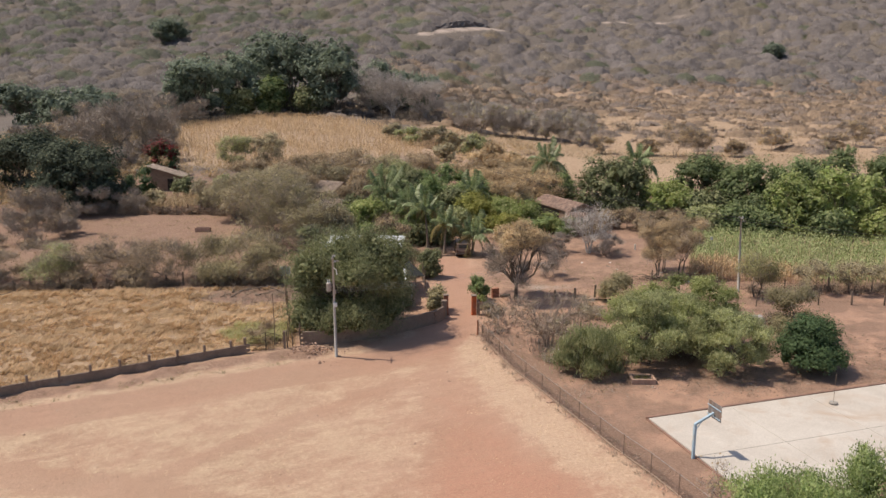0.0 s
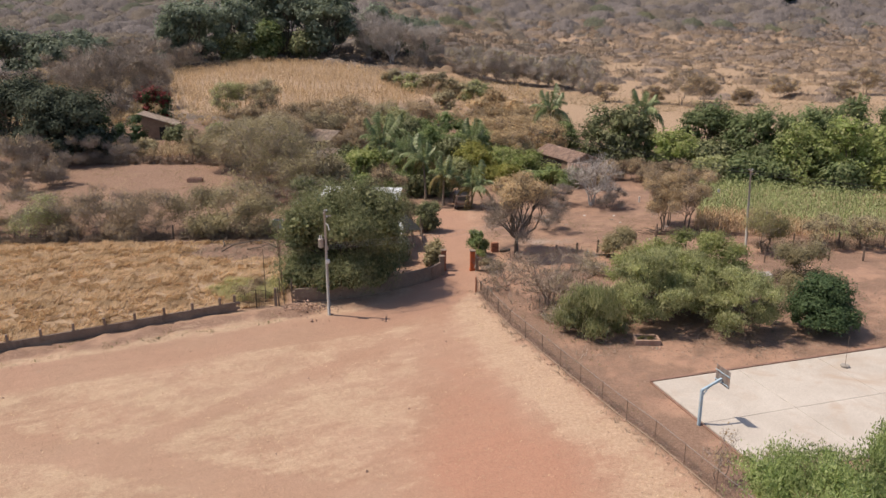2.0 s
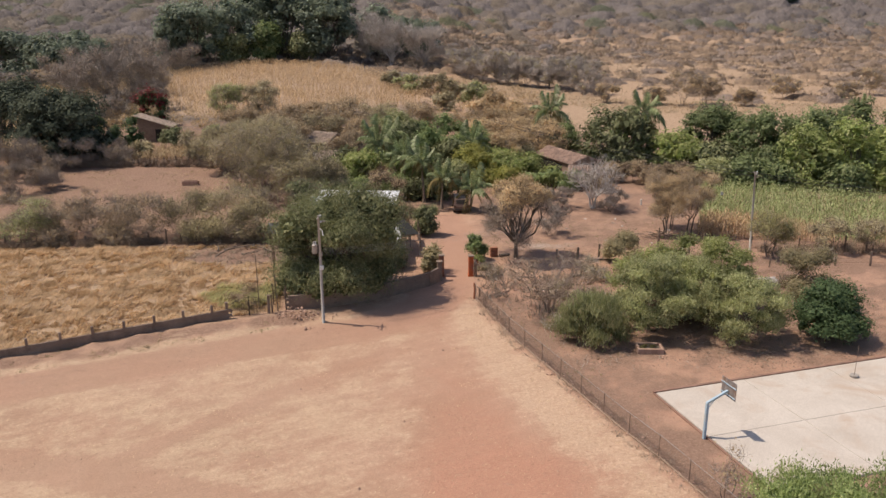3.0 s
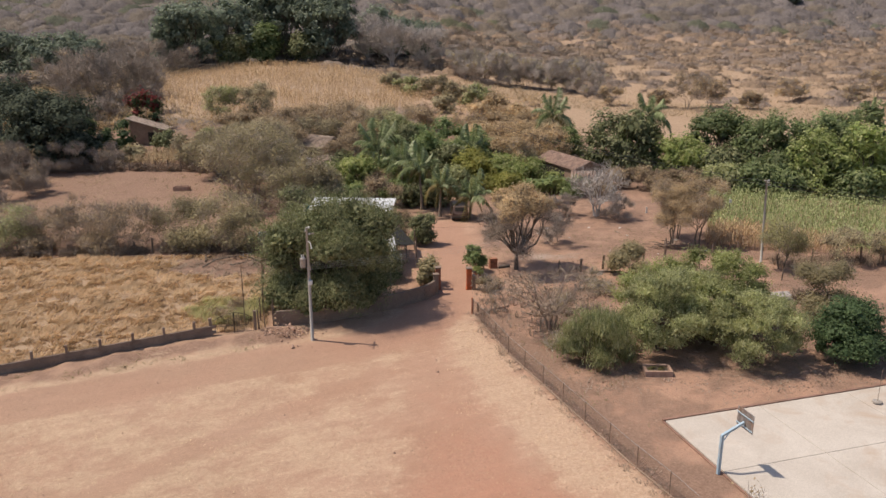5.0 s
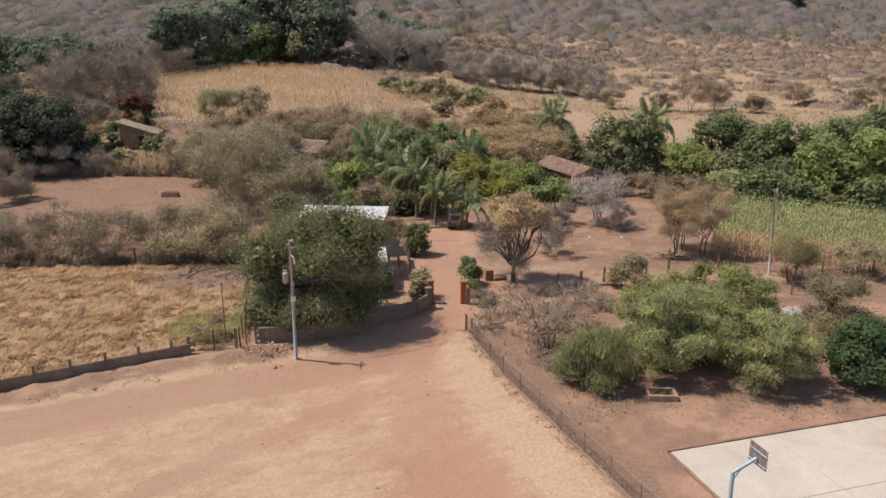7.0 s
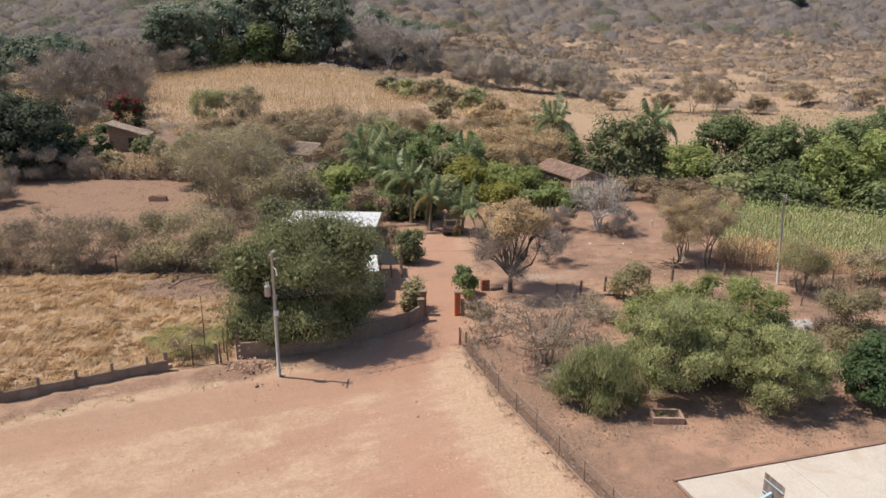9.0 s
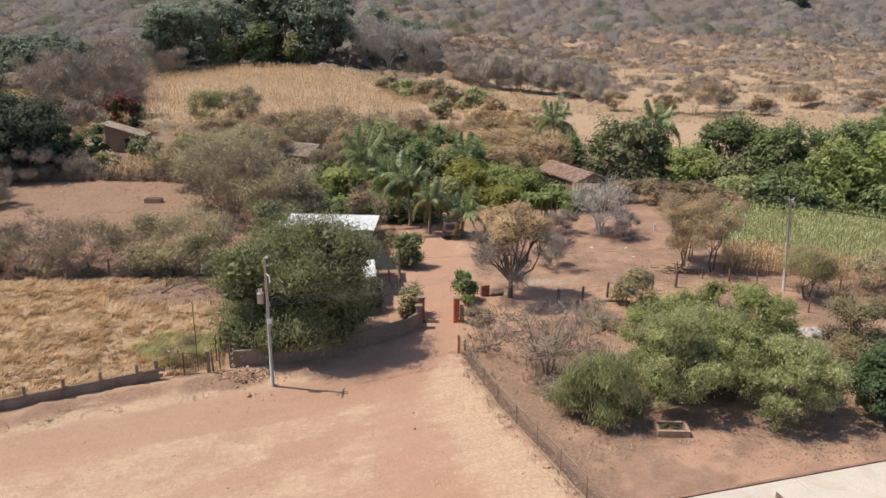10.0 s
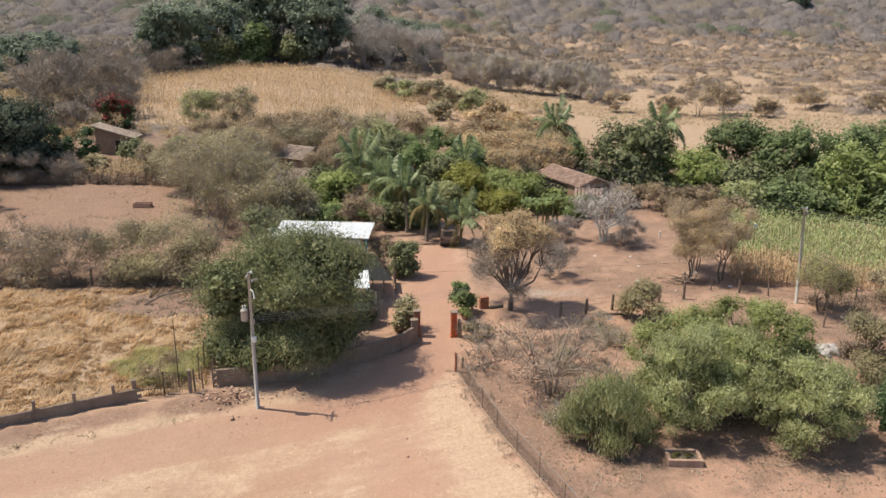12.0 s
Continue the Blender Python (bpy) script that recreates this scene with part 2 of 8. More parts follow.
M["wire"] = surface("cable_black", (0.03, 0.03, 0.03), (0.05, 0.05, 0.05), 4, 30, 0.7, 0.0)
M["wire_pale"] = surface("cable_aluminium", (0.30, 0.30, 0.29), (0.40, 0.40, 0.39), 4, 30, 0.5, 0.0, metal=0.6)
M["wood_post"] = surface("weathered_wood", (0.14, 0.10, 0.075), (0.26, 0.20, 0.155), 5, 45, 0.95, 0.5, vary=0.2)
M["tile"] = surface("clay_tile", (0.28, 0.18, 0.135), (0.42, 0.29, 0.225), 3, 25, 0.9, 0.3, vary=0.22, dirt=(0.20, 0.15, 0.12))
M["tile_grey"] = surface("weathered_tile", (0.34, 0.255, 0.195), (0.48, 0.385, 0.31), 3, 25, 0.9, 0.3, vary=0.22, dirt=(0.16, 0.13, 0.11))
M["brick"] = surface("red_brick", (0.30, 0.13, 0.08), (0.42, 0.20, 0.125), 4, 30, 0.92, 0.4, vary=0.2)
M["adobe"] = surface("adobe_wall", (0.26, 0.18, 0.13), (0.36, 0.26, 0.19), 1.5, 20, 0.95, 0.4)
M["stone"] = surface("field_stone", (0.36, 0.225, 0.165), (0.52, 0.36, 0.275), 4, 30, 0.92, 0.5, vary=0.25)
M["rubber"] = surface("tyre_rubber", (0.03, 0.03, 0.03), (0.06, 0.055, 0.05), 4, 40, 0.85, 0.2)
M["car_paint"] = surface("dusty_dark_paint", (0.15, 0.10, 0.075), (0.21, 0.145, 0.112), 1.5, 20, 0.45, 0.05, dirt=(0.22, 0.16, 0.12), dirt_scale=1.2)
M["ash"] = surface("pale_ash", (0.26, 0.23, 0.21), (0.50, 0.47, 0.44), 4, 30, 0.95, 0.5)
# near-black for flat panels; the shade of an inside is put into the colour
M["inside_shade"] = surface("painted_inside_shade", (0.03, 0.026, 0.022), (0.05, 0.045, 0.04), 3, 20, 0.9, 0.0)
glass = bpy.data.materials.new("car_glass")
glass.use_nodes = True
gp = glass.node_tree.nodes["Principled BSDF"]
gp.inputs["Base Color"].default_value = (0.02, 0.022, 0.024, 1)
gp.inputs["Roughness"].default_value = 0.08
M["glass"] = glass
M["rock_dark"] = surface("dark_rock", (0.10, 0.085, 0.08), (0.22, 0.19, 0.175), 0.5, 4, 0.95, 0.6, bump_dist=0.3)


# ---- mesh helpers ----
def mesh_data(name, verts, faces, material, smooth=False):
    me = bpy.data.meshes.new(name)
    me.from_pydata([tuple(v) for v in verts], [], faces)
    me.materials.append(material)
    if smooth:
        me.shade_smooth()
    me.update()
    return me


def quad_data(name, q, material, tint=None, lean=None):
    """A mesh of loose blades, q of shape (n, 3 or 4, 3)."""
    n, c = q.shape[:2]
    me = bpy.data.meshes.new(name)
    me.vertices.add(c * n)
    me.vertices.foreach_set("co", np.ascontiguousarray(q, dtype=np.float32).reshape(-1))
    me.loops.add(c * n)
    me.loops.foreach_set("vertex_index", np.arange(c * n, dtype=np.int32))
    me.polygons.add(n)
    me.polygons.foreach_set("loop_start", np.arange(0, c * n, c, dtype=np.int32))
    me.materials.append(material)
    if tint is not None:
        at = me.attributes.new("tint", 'FLOAT_COLOR', 'POINT')
        col = np.ones((c * n, 4), np.float32)
        col[:, :3] = np.repeat(tint, c, axis=0)
        at.data.foreach_set("color", col.reshape(-1))
    if lean is not None:
        at = me.attributes.new("lean", 'FLOAT_VECTOR', 'POINT')
        at.data.foreach_set("vector", (np.repeat(lean, c, axis=0) if lean.ndim == 2 else lean).astype(np.float32).reshape(-1))
    me.update(calc_edges=True)
    me.validate()
    return me


def empty(name, x=0.0, y=0.0, z=None, turn=0.0, scale=1.0):
    ob = new(name)
    ob.empty_display_size = 0.3
    ob.location = (x, y, ground_z(x, y) if z is None else z)
    ob.rotation_euler = (0, 0, radians(turn))
    ob.scale = (scale, scale, scale)
    return ob


def under(ob, parent, label=""):
    ob.parent = parent
    if label:
        ob["label"] = label
    return ob


def part(name, bm, material, parent, label="", smooth=False):
    """Links a bmesh as one mesh object under a thing or a part."""
    me = bpy.data.meshes.new(name)
    bm.normal_update()
    bm.to_mesh(me)
    bm.free()
    me.materials.append(material)
    if smooth:
        me.shade_smooth()
    ob = new(name, me)
    if parent is not None:
        under(ob, parent, label)
    return ob


def data_part(name, me, parent, label="", m=None):
    ob = new(name, me)
    if m is not None:
        ob.matrix_basis = m
    if parent is not None:
        under(ob, parent, label)
    return ob


def box(bm, c, s, turn=0.0, bevel=0.0, tilt=(0, 0)):
    """A box with centre c and size s, turned about z, its edges eased."""
    m = Matrix.Translation(c) @ Euler((radians(tilt[0]), radians(tilt[1]), radians(turn))).to_matrix().to_4x4() @ Matrix.Diagonal((*s, 1))
    r = bmesh.ops.create_cube(bm, size=1, matrix=m)
    if bevel:
        es = {e for v in r["verts"] for e in v.link_edges}
        bmesh.ops.bevel(bm, geom=list(es), offset=bevel, segments=1, affect='EDGES', clamp_overlap=True)
    return bm


def box_bm(c, s, turn=0.0, bevel=0.0, tilt=(0, 0)):
    return box(bmesh.new(), c, s, turn, bevel, tilt)


def tube(bm, pts, radii, sides=8, cap=True):
    """A round bar along points, with a radius at each."""
    rings = []
    pts = [Vector(p) for p in pts]
    for i, p in enumerate(pts):
        d = (pts[min(i + 1, len(pts) - 1)] - pts[max(i - 1, 0)]).normalized()
        a = d.cross(Vector((0, 0, 1)) if abs(d.z) < 0.9 else Vector((1, 0, 0))).normalized()
        b = d.cross(a)
        rings.append([bm.verts.new(p + (a * math.cos(k * math.tau / sides) + b * math.sin(k * math.tau / sides)) * radii[i]) for k in range(sides)])
    for r, s in zip(rings, rings[1:]):
        for k in range(sides):
            bm.faces.new((r[k], r[(k + 1) % sides], s[(k + 1) % sides], s[k]))
    if cap:
        bm.faces.new(rings[0]), bm.faces.new(rings[-1][::-1])
    return bm


def tube_bm(pts, radii, sides=8):
    return tube(bmesh.new(), pts, radii, sides)


class Tubes:
    """Many tapered bars gathered into one mesh."""

    def __init__(self):
        self.v, self.f = [], []

    def add(self, pts, radii, sides=5):
        pts = np.asarray(pts, float)
        start = len(self.v)
        for i, p in enumerate(pts):
            d = pts[min(i + 1, len(pts) - 1)] - pts[max(i - 1, 0)]
            d = d / (np.linalg.norm(d) + 1e-9)
            a = np.cross(d, (0, 0, 1) if abs(d[2]) < 0.9 else (1, 0, 0))
            a = a / (np.linalg.norm(a) + 1e-9)
            b = np.cross(d, a)
            for k in range(sides):
                t = k * math.tau / sides
                self.v.append(p + (a * math.cos(t) + b * math.sin(t)) * radii[i])
        for i in range(len(pts) - 1):
            for k in range(sides):
                k2 = (k + 1) % sides
                o = start + i * sides
                self.f.append((o + k, o + k2, o + sides + k2, o + sides + k))

    def data(self, name, material):
        return mesh_data(name, self.v, self.f, material, True)


# ---- ground ----
def line_dist(x, y, pts):
    """Distance from places to a polyline."""
    best = np.full(np.shape(x), 1e9)
    for (ax, ay), (bx, by) in zip(pts, pts[1:]):
        dx, dy = bx - ax, by - ay
        u = np.clip(((x - ax) * dx + (y - ay) * dy) / (dx * dx + dy * dy), 0, 1)
        best = np.minimum(best, np.hypot(x - ax - u * dx, y - ay - u * dy))
    return best


def inside(x, y, poly):
    hit = np.zeros(np.shape(x), bool)
    for (ax, ay), (bx, by) in zip(poly, poly[1:] + poly[:1]):
        hit ^= ((ay > y) != (by > y)) & (x < (bx - ax) * (y - ay) / (by - ay + 1e-12) + ax)
    return hit


def area(x, y, poly, soft):
    """1 inside a polygon, falling to 0 over a soft edge."""
    d = line_dist(x, y, poly + poly[:1])
    return np.clip(0.5 + np.where(inside(x, y, poly), d, -d) / (2 * soft), 0, 1)


WALL_F = [(-12.2, 52.3), (-9.0, 53.0), (-6.3, 54.4), (-3.6, 56.3), (-1.7, 57.9), (-0.9, 59.3)]
FENCE_R = [(1.95, 54.6), (4.1, 47.4), (6.9, 40.2), (9.2, 34.3), (10.5, 31.4), (13.2, 24.0), (16.0, 15.0)]
FIELD = [(-62, 26), (-27.5, 44.6), (-16.3, 51), (-13, 52), (-14.2, 60), (-17.5, 69.5), (-42, 68.6), (-75, 67)]
PEN = [(-75, 68), (-17, 71), (-19, 90), (-30, 107), (-75, 106)]
ENCLOSURE = FENCE_R + [(70, 15), (70, 66), (30, 66), (20, 66), (11, 62), (2.5, 57)]
CORN_L = [(-73, 193), (-54, 147), (-36, 140), (-11.7, 157), (-0.7, 182), (-24.8, 228), (-63, 238)]
CORN_R = [(24.5, 72), (41, 69.5), (75, 71), (75, 86), (49, 87.5), (32, 95)]
MEADOW = [(-8, 205), (10, 196), (32, 172), (60, 158), (130, 150), (130, 172), (62, 182), (36, 195), (14, 220), (-6, 228)]

xs = np.concatenate([np.linspace(-2600, -700, 8)[:-1], np.linspace(-700, -140, 40)[:-1], np.linspace(-140, -46, 60)[:-1], np.arange(-46, 46, 0.64), np.linspace(46, 140, 60)[1:], np.linspace(140, 700, 40)[1:], np.linspace(700, 2600, 8)[1:]])
ys = np.concatenate([np.linspace(-2600, -60, 14)[:-1], np.linspace(-60, 14, 26)[:-1], np.arange(14, 92, 0.64), np.arange(92, 250, 1.8), np.arange(250, 640, 6.0), np.linspace(640, 1500, 30), np.linspace(1500, 3000, 6)[1:]])
gx, gy = np.meshgrid(xs, ys)
gz = terrain(gx, gy)


def bumps(x, y, seed, size):
    r = np.random.default_rng(seed)
    s = 0
    for i in range(9):
        a, k, ph = r.uniform(0, math.tau), (1 + i * 0.6) / size, r.uniform(0, math.tau)
        s = s + np.sin((x * math.cos(a) + y * math.sin(a)) * k * 2.3 + ph + 1.3 * np.sin((x * math.sin(a) - y * math.cos(a)) * k * 1.7)) / (1 + 0.35 * i)
    return s / 3.0


near = (1 - smooth01(120, 200, gy)) * smooth01(5, 18, gy)
track = np.minimum(line_dist(gx, gy, [(-60, 22), (-28, 38.5), (-14, 45.2), (-6, 48.6), (-1.5, 53), (0.2, 58), (0.3, 66), (-0.3, 80)]), 99)
gz = gz + near * (0.03 * bumps(gx, gy, 1, 4.0) + 0.022 * bumps(gx, gy, 2, 1.3))
# verge humps along the low wall, wheel ruts on the track
verge = np.exp(-(line_dist(gx, gy, [(-42, 35.0), (-30, 41.4), (-20, 46.8), (-12, 50.3)]) / 1.35) ** 2)
gz = gz + 0.32 * verge * np.clip(0.6 + bumps(gx, gy, 5, 2.0), 0, 1.4)
gz = gz - 0.05 * np.exp(-((track - 0.9) / 0.35) ** 2) * near
COURT_C, COURT_A = (12.0, 38.5), math.radians(17)
cu, cv = (gx - COURT_C[0]) * math.cos(COURT_A) + (gy - COURT_C[1]) * math.sin(COURT_A), (gx - COURT_C[0]) * math.sin(COURT_A) - (gy - COURT_C[1]) * math.cos(COURT_A)
in_field = area(gx, gy, FIELD, 1.0)
gz = gz + in_field * (0.10 * bumps(gx, gy, 41, 1.6) + 0.08 * bumps(gx, gy, 42, 0.8))
on_court = (cu > -0.6) & (cu < 25) & (cv > -0.6) & (cv < 11.5)
gz = np.where(on_court, -0.02, gz)

soft_n = bumps(gx, gy, 7, 3.0)
yard = np.clip(1 - area(gx, gy, ENCLOSURE, 0.5) - area(gx, gy, FIELD, 0.5), 0, 1) * (1 - smooth01(56, 60, gy))
# straw: dry grass over the yard, thick beside the right fence and between the tracks, bare where wheels run
pale_strip = np.exp(-((line_dist(gx, gy, FENCE_R) - 2.2) / 1.8) ** 2)
bare_mid = np.exp(-(line_dist(gx, gy, [(0.1, 57), (-1.5, 50), (-1.0, 42), (2.0, 33), (3.5, 24), (5, 5)]) / 2.6) ** 2)
bare_track = np.clip((2.3 - track) / 0.9, 0, 1)
cross = np.exp(-(line_dist(gx, gy, [(-45, 34), (-24.7, 31.5), (-17, 29.9), (-13.2, 28.7), (-6.9, 26.7), (3, 24)]) / 1.05) ** 4)
branch = np.exp(-(line_dist(gx, gy, [(-18, 30), (-15.8, 32.3), (-14, 34.4), (-10, 38.8), (-4, 44.5)]) / 0.62) ** 2)
red_soil = yard * np.clip(1.15 * np.exp(-(((gx - 3.2) / 4.6) ** 2 + ((gy - 27.5) / 5.6) ** 2)) + 0.32 * np.exp(-(((gx - 1.0) / 3.8) ** 2 + ((gy - 35.5) / 7.5) ** 2)) + 0.2 * bumps(gx, gy, 48, 5.0), 0, 1)
khaki_soil = yard * np.clip(smooth01(2, -14, gx) * (0.75 + 0.3 * bumps(gx, gy, 49, 4.5)), 0, 1)
straw = yard * np.clip(0.52 + 0.20 * soft_n + 0.14 * bumps(gx, gy, 44, 1.2) + 0.36 * pale_strip - 0.5 * red_soil - 0.28 * bare_mid - 0.72 * bare_track - 0.85 * cross - 0.5 * branch, 0, 1) * (1 - smooth01(54, 60, gy))
straw = np.clip(straw + 0.4 * np.exp(-((line_dist(gx, gy, [(-42, 34.0), (-30, 40.0), (-20, 45.2), (-13, 48.6)]) - 0.2) / 0.6) ** 2) * yard, 0, 1) * (1 - 0.9 * np.clip(verge * (0.8 + soft_n), 0, 1))
field = area(gx, gy, FIELD, 0.8) * (1 - 0.95 * np.exp(-(((gx + 19.0) / 6.0) ** 4 + ((gy - 66.2) / 3.2) ** 4)))
pen = area(gx, gy, PEN, 1.5)
encl = area(gx, gy, ENCLOSURE, 0.7)
mead = area(gx, gy, MEADOW, 3.0)
cornl = area(gx, gy, CORN_L, 3.0)
cornr = area(gx, gy, CORN_R, 1.0)
far = smooth01(120, 150, gy)
sparse = far * (1 - smooth01(345, 385, gy)) * smooth01(-20, 20, gx)
hill = smooth01(340, 385, gy) + far * (1 - smooth01(340, 385, gy)) * (1 - smooth01(-20, 10, gx))
straw = np.clip(straw + 0.25 * pen * np.clip(0.5 + soft_n, 0, 1) + 0.62 * mead + 0.7 * cornl + 0.45 * cornr + 1.0 * sparse * np.clip(0.85 + 0.5 * bumps(gx, gy, 9, 9.0), 0, 1) + 0.22 * encl * np.clip(soft_n, 0, 1), 0, 1)
field = np.clip(field + 0.62 * sparse + 0.42 * mead + pen * (0.20 + 0.2 * soft_n), 0, 1)
mid = smooth01(62, 70, gy) * (1 - far)
drive = np.exp(-(track / 2.6) ** 2)
near_court = np.exp(-((cv + 1.5) / 2.2) ** 2) * (cu > -1)
litter = np.clip(encl * (0.56 + 0.36 * soft_n + 0.15 * bumps(gx, gy, 50, 1.4)) * (1 - 0.12 * near_court) + 0.7 * encl * np.exp(-(line_dist(gx, gy, FENCE_R) / 1.6) ** 2)
                 + pen * (0.82 + 0.25 * soft_n)
                 + mid * (1 - pen) * (1 - drive) * (0.60 + 0.2 * soft_n)
                 + 0.85 * verge * np.clip(0.9 + 0.6 * bumps(gx, gy, 46, 2.0), 0, 1) + 0.9 * np.exp(-(((gx + 11.8) / 2.0) ** 2 + ((gy - 50.6) / 1.2) ** 2)) + 1.1 * np.exp(-(((gx + 19.0) / 6.0) ** 4 + ((gy - 66.2) / 3.2) ** 4))
                 + 0.6 * np.exp(-(line_dist(gx, gy, [(-75, 68), (-42, 70.0), (-17.5, 71.5), (-14, 64)]) / 1.5) ** 2)
                 + 0.6 * smooth01(92, 112, gy) * (1 - mead) * (1 - cornl) * (1 - hill), 0, 1)
ashy = 0.62 * np.exp(-(((gx - 9.0) / 3.4) ** 2 + ((gy - 69.4) / 1.5) ** 2)) + 0.5 * np.exp(-(((gx - 22) / 2.4) ** 2 + ((gy - 74) / 1.2) ** 2)) + np.exp(-(line_dist(gx, gy, [(-14, 442), (13, 457), (33, 476)]) / 3.6) ** 2) + np.exp(-(line_dist(gx, gy, [(95, 500), (125, 515), (190, 571), (230, 600)]) / 2.2) ** 2)

nv = gx.size
ground_me = bpy.data.meshes.new("ground")
ground_me.vertices.add(nv)
ground_me.vertices.foreach_set("co", np.stack([gx, gy, gz], -1).astype(np.float32).reshape(-1))
ny, nx = gx.shape
ii = (np.arange(ny - 1)[:, None] * nx + np.arange(nx - 1)[None, :]).reshape(-1)
fq = np.stack([ii, ii + 1, ii + nx + 1, ii + nx], -1).astype(np.int32)
ground_me.loops.add(fq.size)
ground_me.loops.foreach_set("vertex_index", fq.reshape(-1))
ground_me.polygons.add(len(fq))
ground_me.polygons.foreach_set("loop_start", np.arange(0, fq.size, 4, dtype=np.int32))
ground_me.update(calc_edges=True)
ground_me.shade_smooth()
for zone, chans in (("zone_a", (straw, field, litter, red_soil)), ("zone_b", (np.clip(hill, 0, 1), ashy, np.clip(0.9 * bare_track + 0.3 * bare_mid + 0.45 * encl, 0, 1), khaki_soil))):
    att = ground_me.attributes.new(zone, 'FLOAT_COLOR', 'POINT')
    c4 = np.ones((nv, 4), np.float32)
    for i, ch in enumerate(chans):
        c4[:, i] = np.clip(ch, 0, 1).reshape(-1)
    att.data.foreach_set("color", c4.reshape(-1))


def ground_material():
    m = bpy.data.materials.new("dry_earth")
    m.use_nodes = True
    nt = m.node_tree
    p = nt.nodes["Principled BSDF"]
    za, zb = nt.nodes.new("ShaderNodeAttribute"), nt.nodes.new("ShaderNodeAttribute")
    za.attribute_name, zb.attribute_name = "zone_a", "zone_b"
    a, b = node(nt, "ShaderNodeSeparateColor", Color=za.outputs["Color"]), node(nt, "ShaderNodeSeparateColor", Color=zb.outputs["Color"])
    big, mid_n, fine, grit = noise_tex(nt, 0.16, 5, 0.65, 0.6), noise_tex(nt, 0.9, 7, 0.72, 0.5), noise_tex(nt, 5.0, 6, 0.7), noise_tex(nt, 28.0, 3, 0.65)

    turn = nt.nodes.new("ShaderNodeMapping")
    turn.vector_type = 'TEXTURE'
    put(nt, turn.inputs["Vector"], place_out(nt))
    turn.inputs["Rotation"].default_value, turn.inputs["Scale"].default_value = (0, 0, radians(26)), (5.0, 1.0, 1.0)
    streak = node(nt, "ShaderNodeTexNoise", Vector=turn.outputs[0], Scale=1.5, Detail=5, Roughness=0.68).outputs["Fac"]

    def patchy(mask, n, soft=0.16, gain=1.5):
        d = arith(nt, 'ADD', mask, arith(nt, 'MULTIPLY', arith(nt, 'SUBTRACT', n, 0.5), gain))
        r = node(nt, "ShaderNodeMapRange", Value=d)
        r.inputs["From Min"].default_value, r.inputs["From Max"].default_value = 0.5 - soft, 0.5 + soft
        return r.outputs[0]

    clay = mix(nt, ramp(nt, big, [(0.35, 0.0), (0.65, 1.0)]), (0.415, 0.25, 0.172), (0.475, 0.31, 0.222))
    clay = mix(nt, b.outputs[2], clay, mix(nt, big, (0.395, 0.228, 0.158), (0.445, 0.272, 0.196)))
    clay = mix(nt, patchy(za.outputs["Alpha"], mid_n, 0.35, 0.8), clay, (0.452, 0.245, 0.168))
    clay = mix(nt, arith(nt, 'MULTIPLY', zb.outputs["Alpha"], 0.6), clay, mix(nt, mid_n, (0.35, 0.235, 0.16), (0.43, 0.30, 0.215)))
    clay = mix(nt, ramp(nt, fine, [(0.52, 0.0), (0.7, 0.6)]), clay, (0.52, 0.35, 0.235))
    straw_c = mix(nt, ramp(nt, fine, [(0.35, 0.0), (0.65, 1.0)]), (0.475, 0.33, 0.222), (0.655, 0.495, 0.355))
    straw_c = mix(nt, arith(nt, 'MULTIPLY', zb.outputs["Alpha"], 0.55), straw_c, mix(nt, mid_n, (0.40, 0.30, 0.19), (0.60, 0.47, 0.32)))
    gold = mix(nt, ramp(nt, mid_n, [(0.35, 0.0), (0.65, 1.0)]), (0.335, 0.232, 0.150), (0.455, 0.335, 0.225))
    litt = mix(nt, ramp(nt, fine, [(0.3, 0.0), (0.7, 1.0)]), (0.205, 0.125, 0.09), (0.36, 0.24, 0.175))
    hill_c = mix(nt, ramp(nt, mid_n, [(0.35, 0.0), (0.7, 1.0)]), (0.13, 0.108, 0.092), (0.21, 0.178, 0.15))
    blend_n = arith(nt, 'ADD', arith(nt, 'MULTIPLY', mid_n, 0.5), arith(nt, 'ADD', arith(nt, 'MULTIPLY', fine, 0.36), arith(nt, 'MULTIPLY', streak, 0.14)))
    lace = node(nt, "ShaderNodeTexNoise", Vector=place_out(nt), Scale=2.4, Detail=9, Roughness=0.78, Distortion=0.8).outputs["Fac"]
    straw_n = arith(nt, 'ADD', arith(nt, 'MULTIPLY', mid_n, 0.26), arith(nt, 'ADD', arith(nt, 'MULTIPLY', lace, 0.50), arith(nt, 'MULTIPLY', streak, 0.24)))
    col = mix(nt, patchy(a.outputs[2], blend_n), clay, litt)
    col = mix(nt, patchy(b.outputs[0], mid_n, 0.3), col, hill_c)
    col = mix(nt, arith(nt, 'MULTIPLY', patchy(a.outputs[0], straw_n, 0.18, 2.6), 0.66), col, straw_c)
    col = mix(nt, patchy(a.outputs[1], fine, 0.3), col, gold)
    col = mix(nt, patchy(arith(nt, 'MULTIPLY', b.outputs[1], 0.9), mid_n, 0.25), col, (0.47, 0.38, 0.32))
    col = multiply(nt, col, ramp(nt, streak, [(0.3, 0.95), (0.7, 1.04)]))
    specks = ramp(nt, noise_tex(nt, 3.4, 4, 0.65), [(0.31, 1.0), (0.37, 0.0)])
    col = mix(nt, arith(nt, 'MULTIPLY', specks, 0.62), col, (0.23, 0.155, 0.10))
    col = multiply(nt, col, ramp(nt, grit, [(0.28, 0.68), (0.62, 1.12)]))
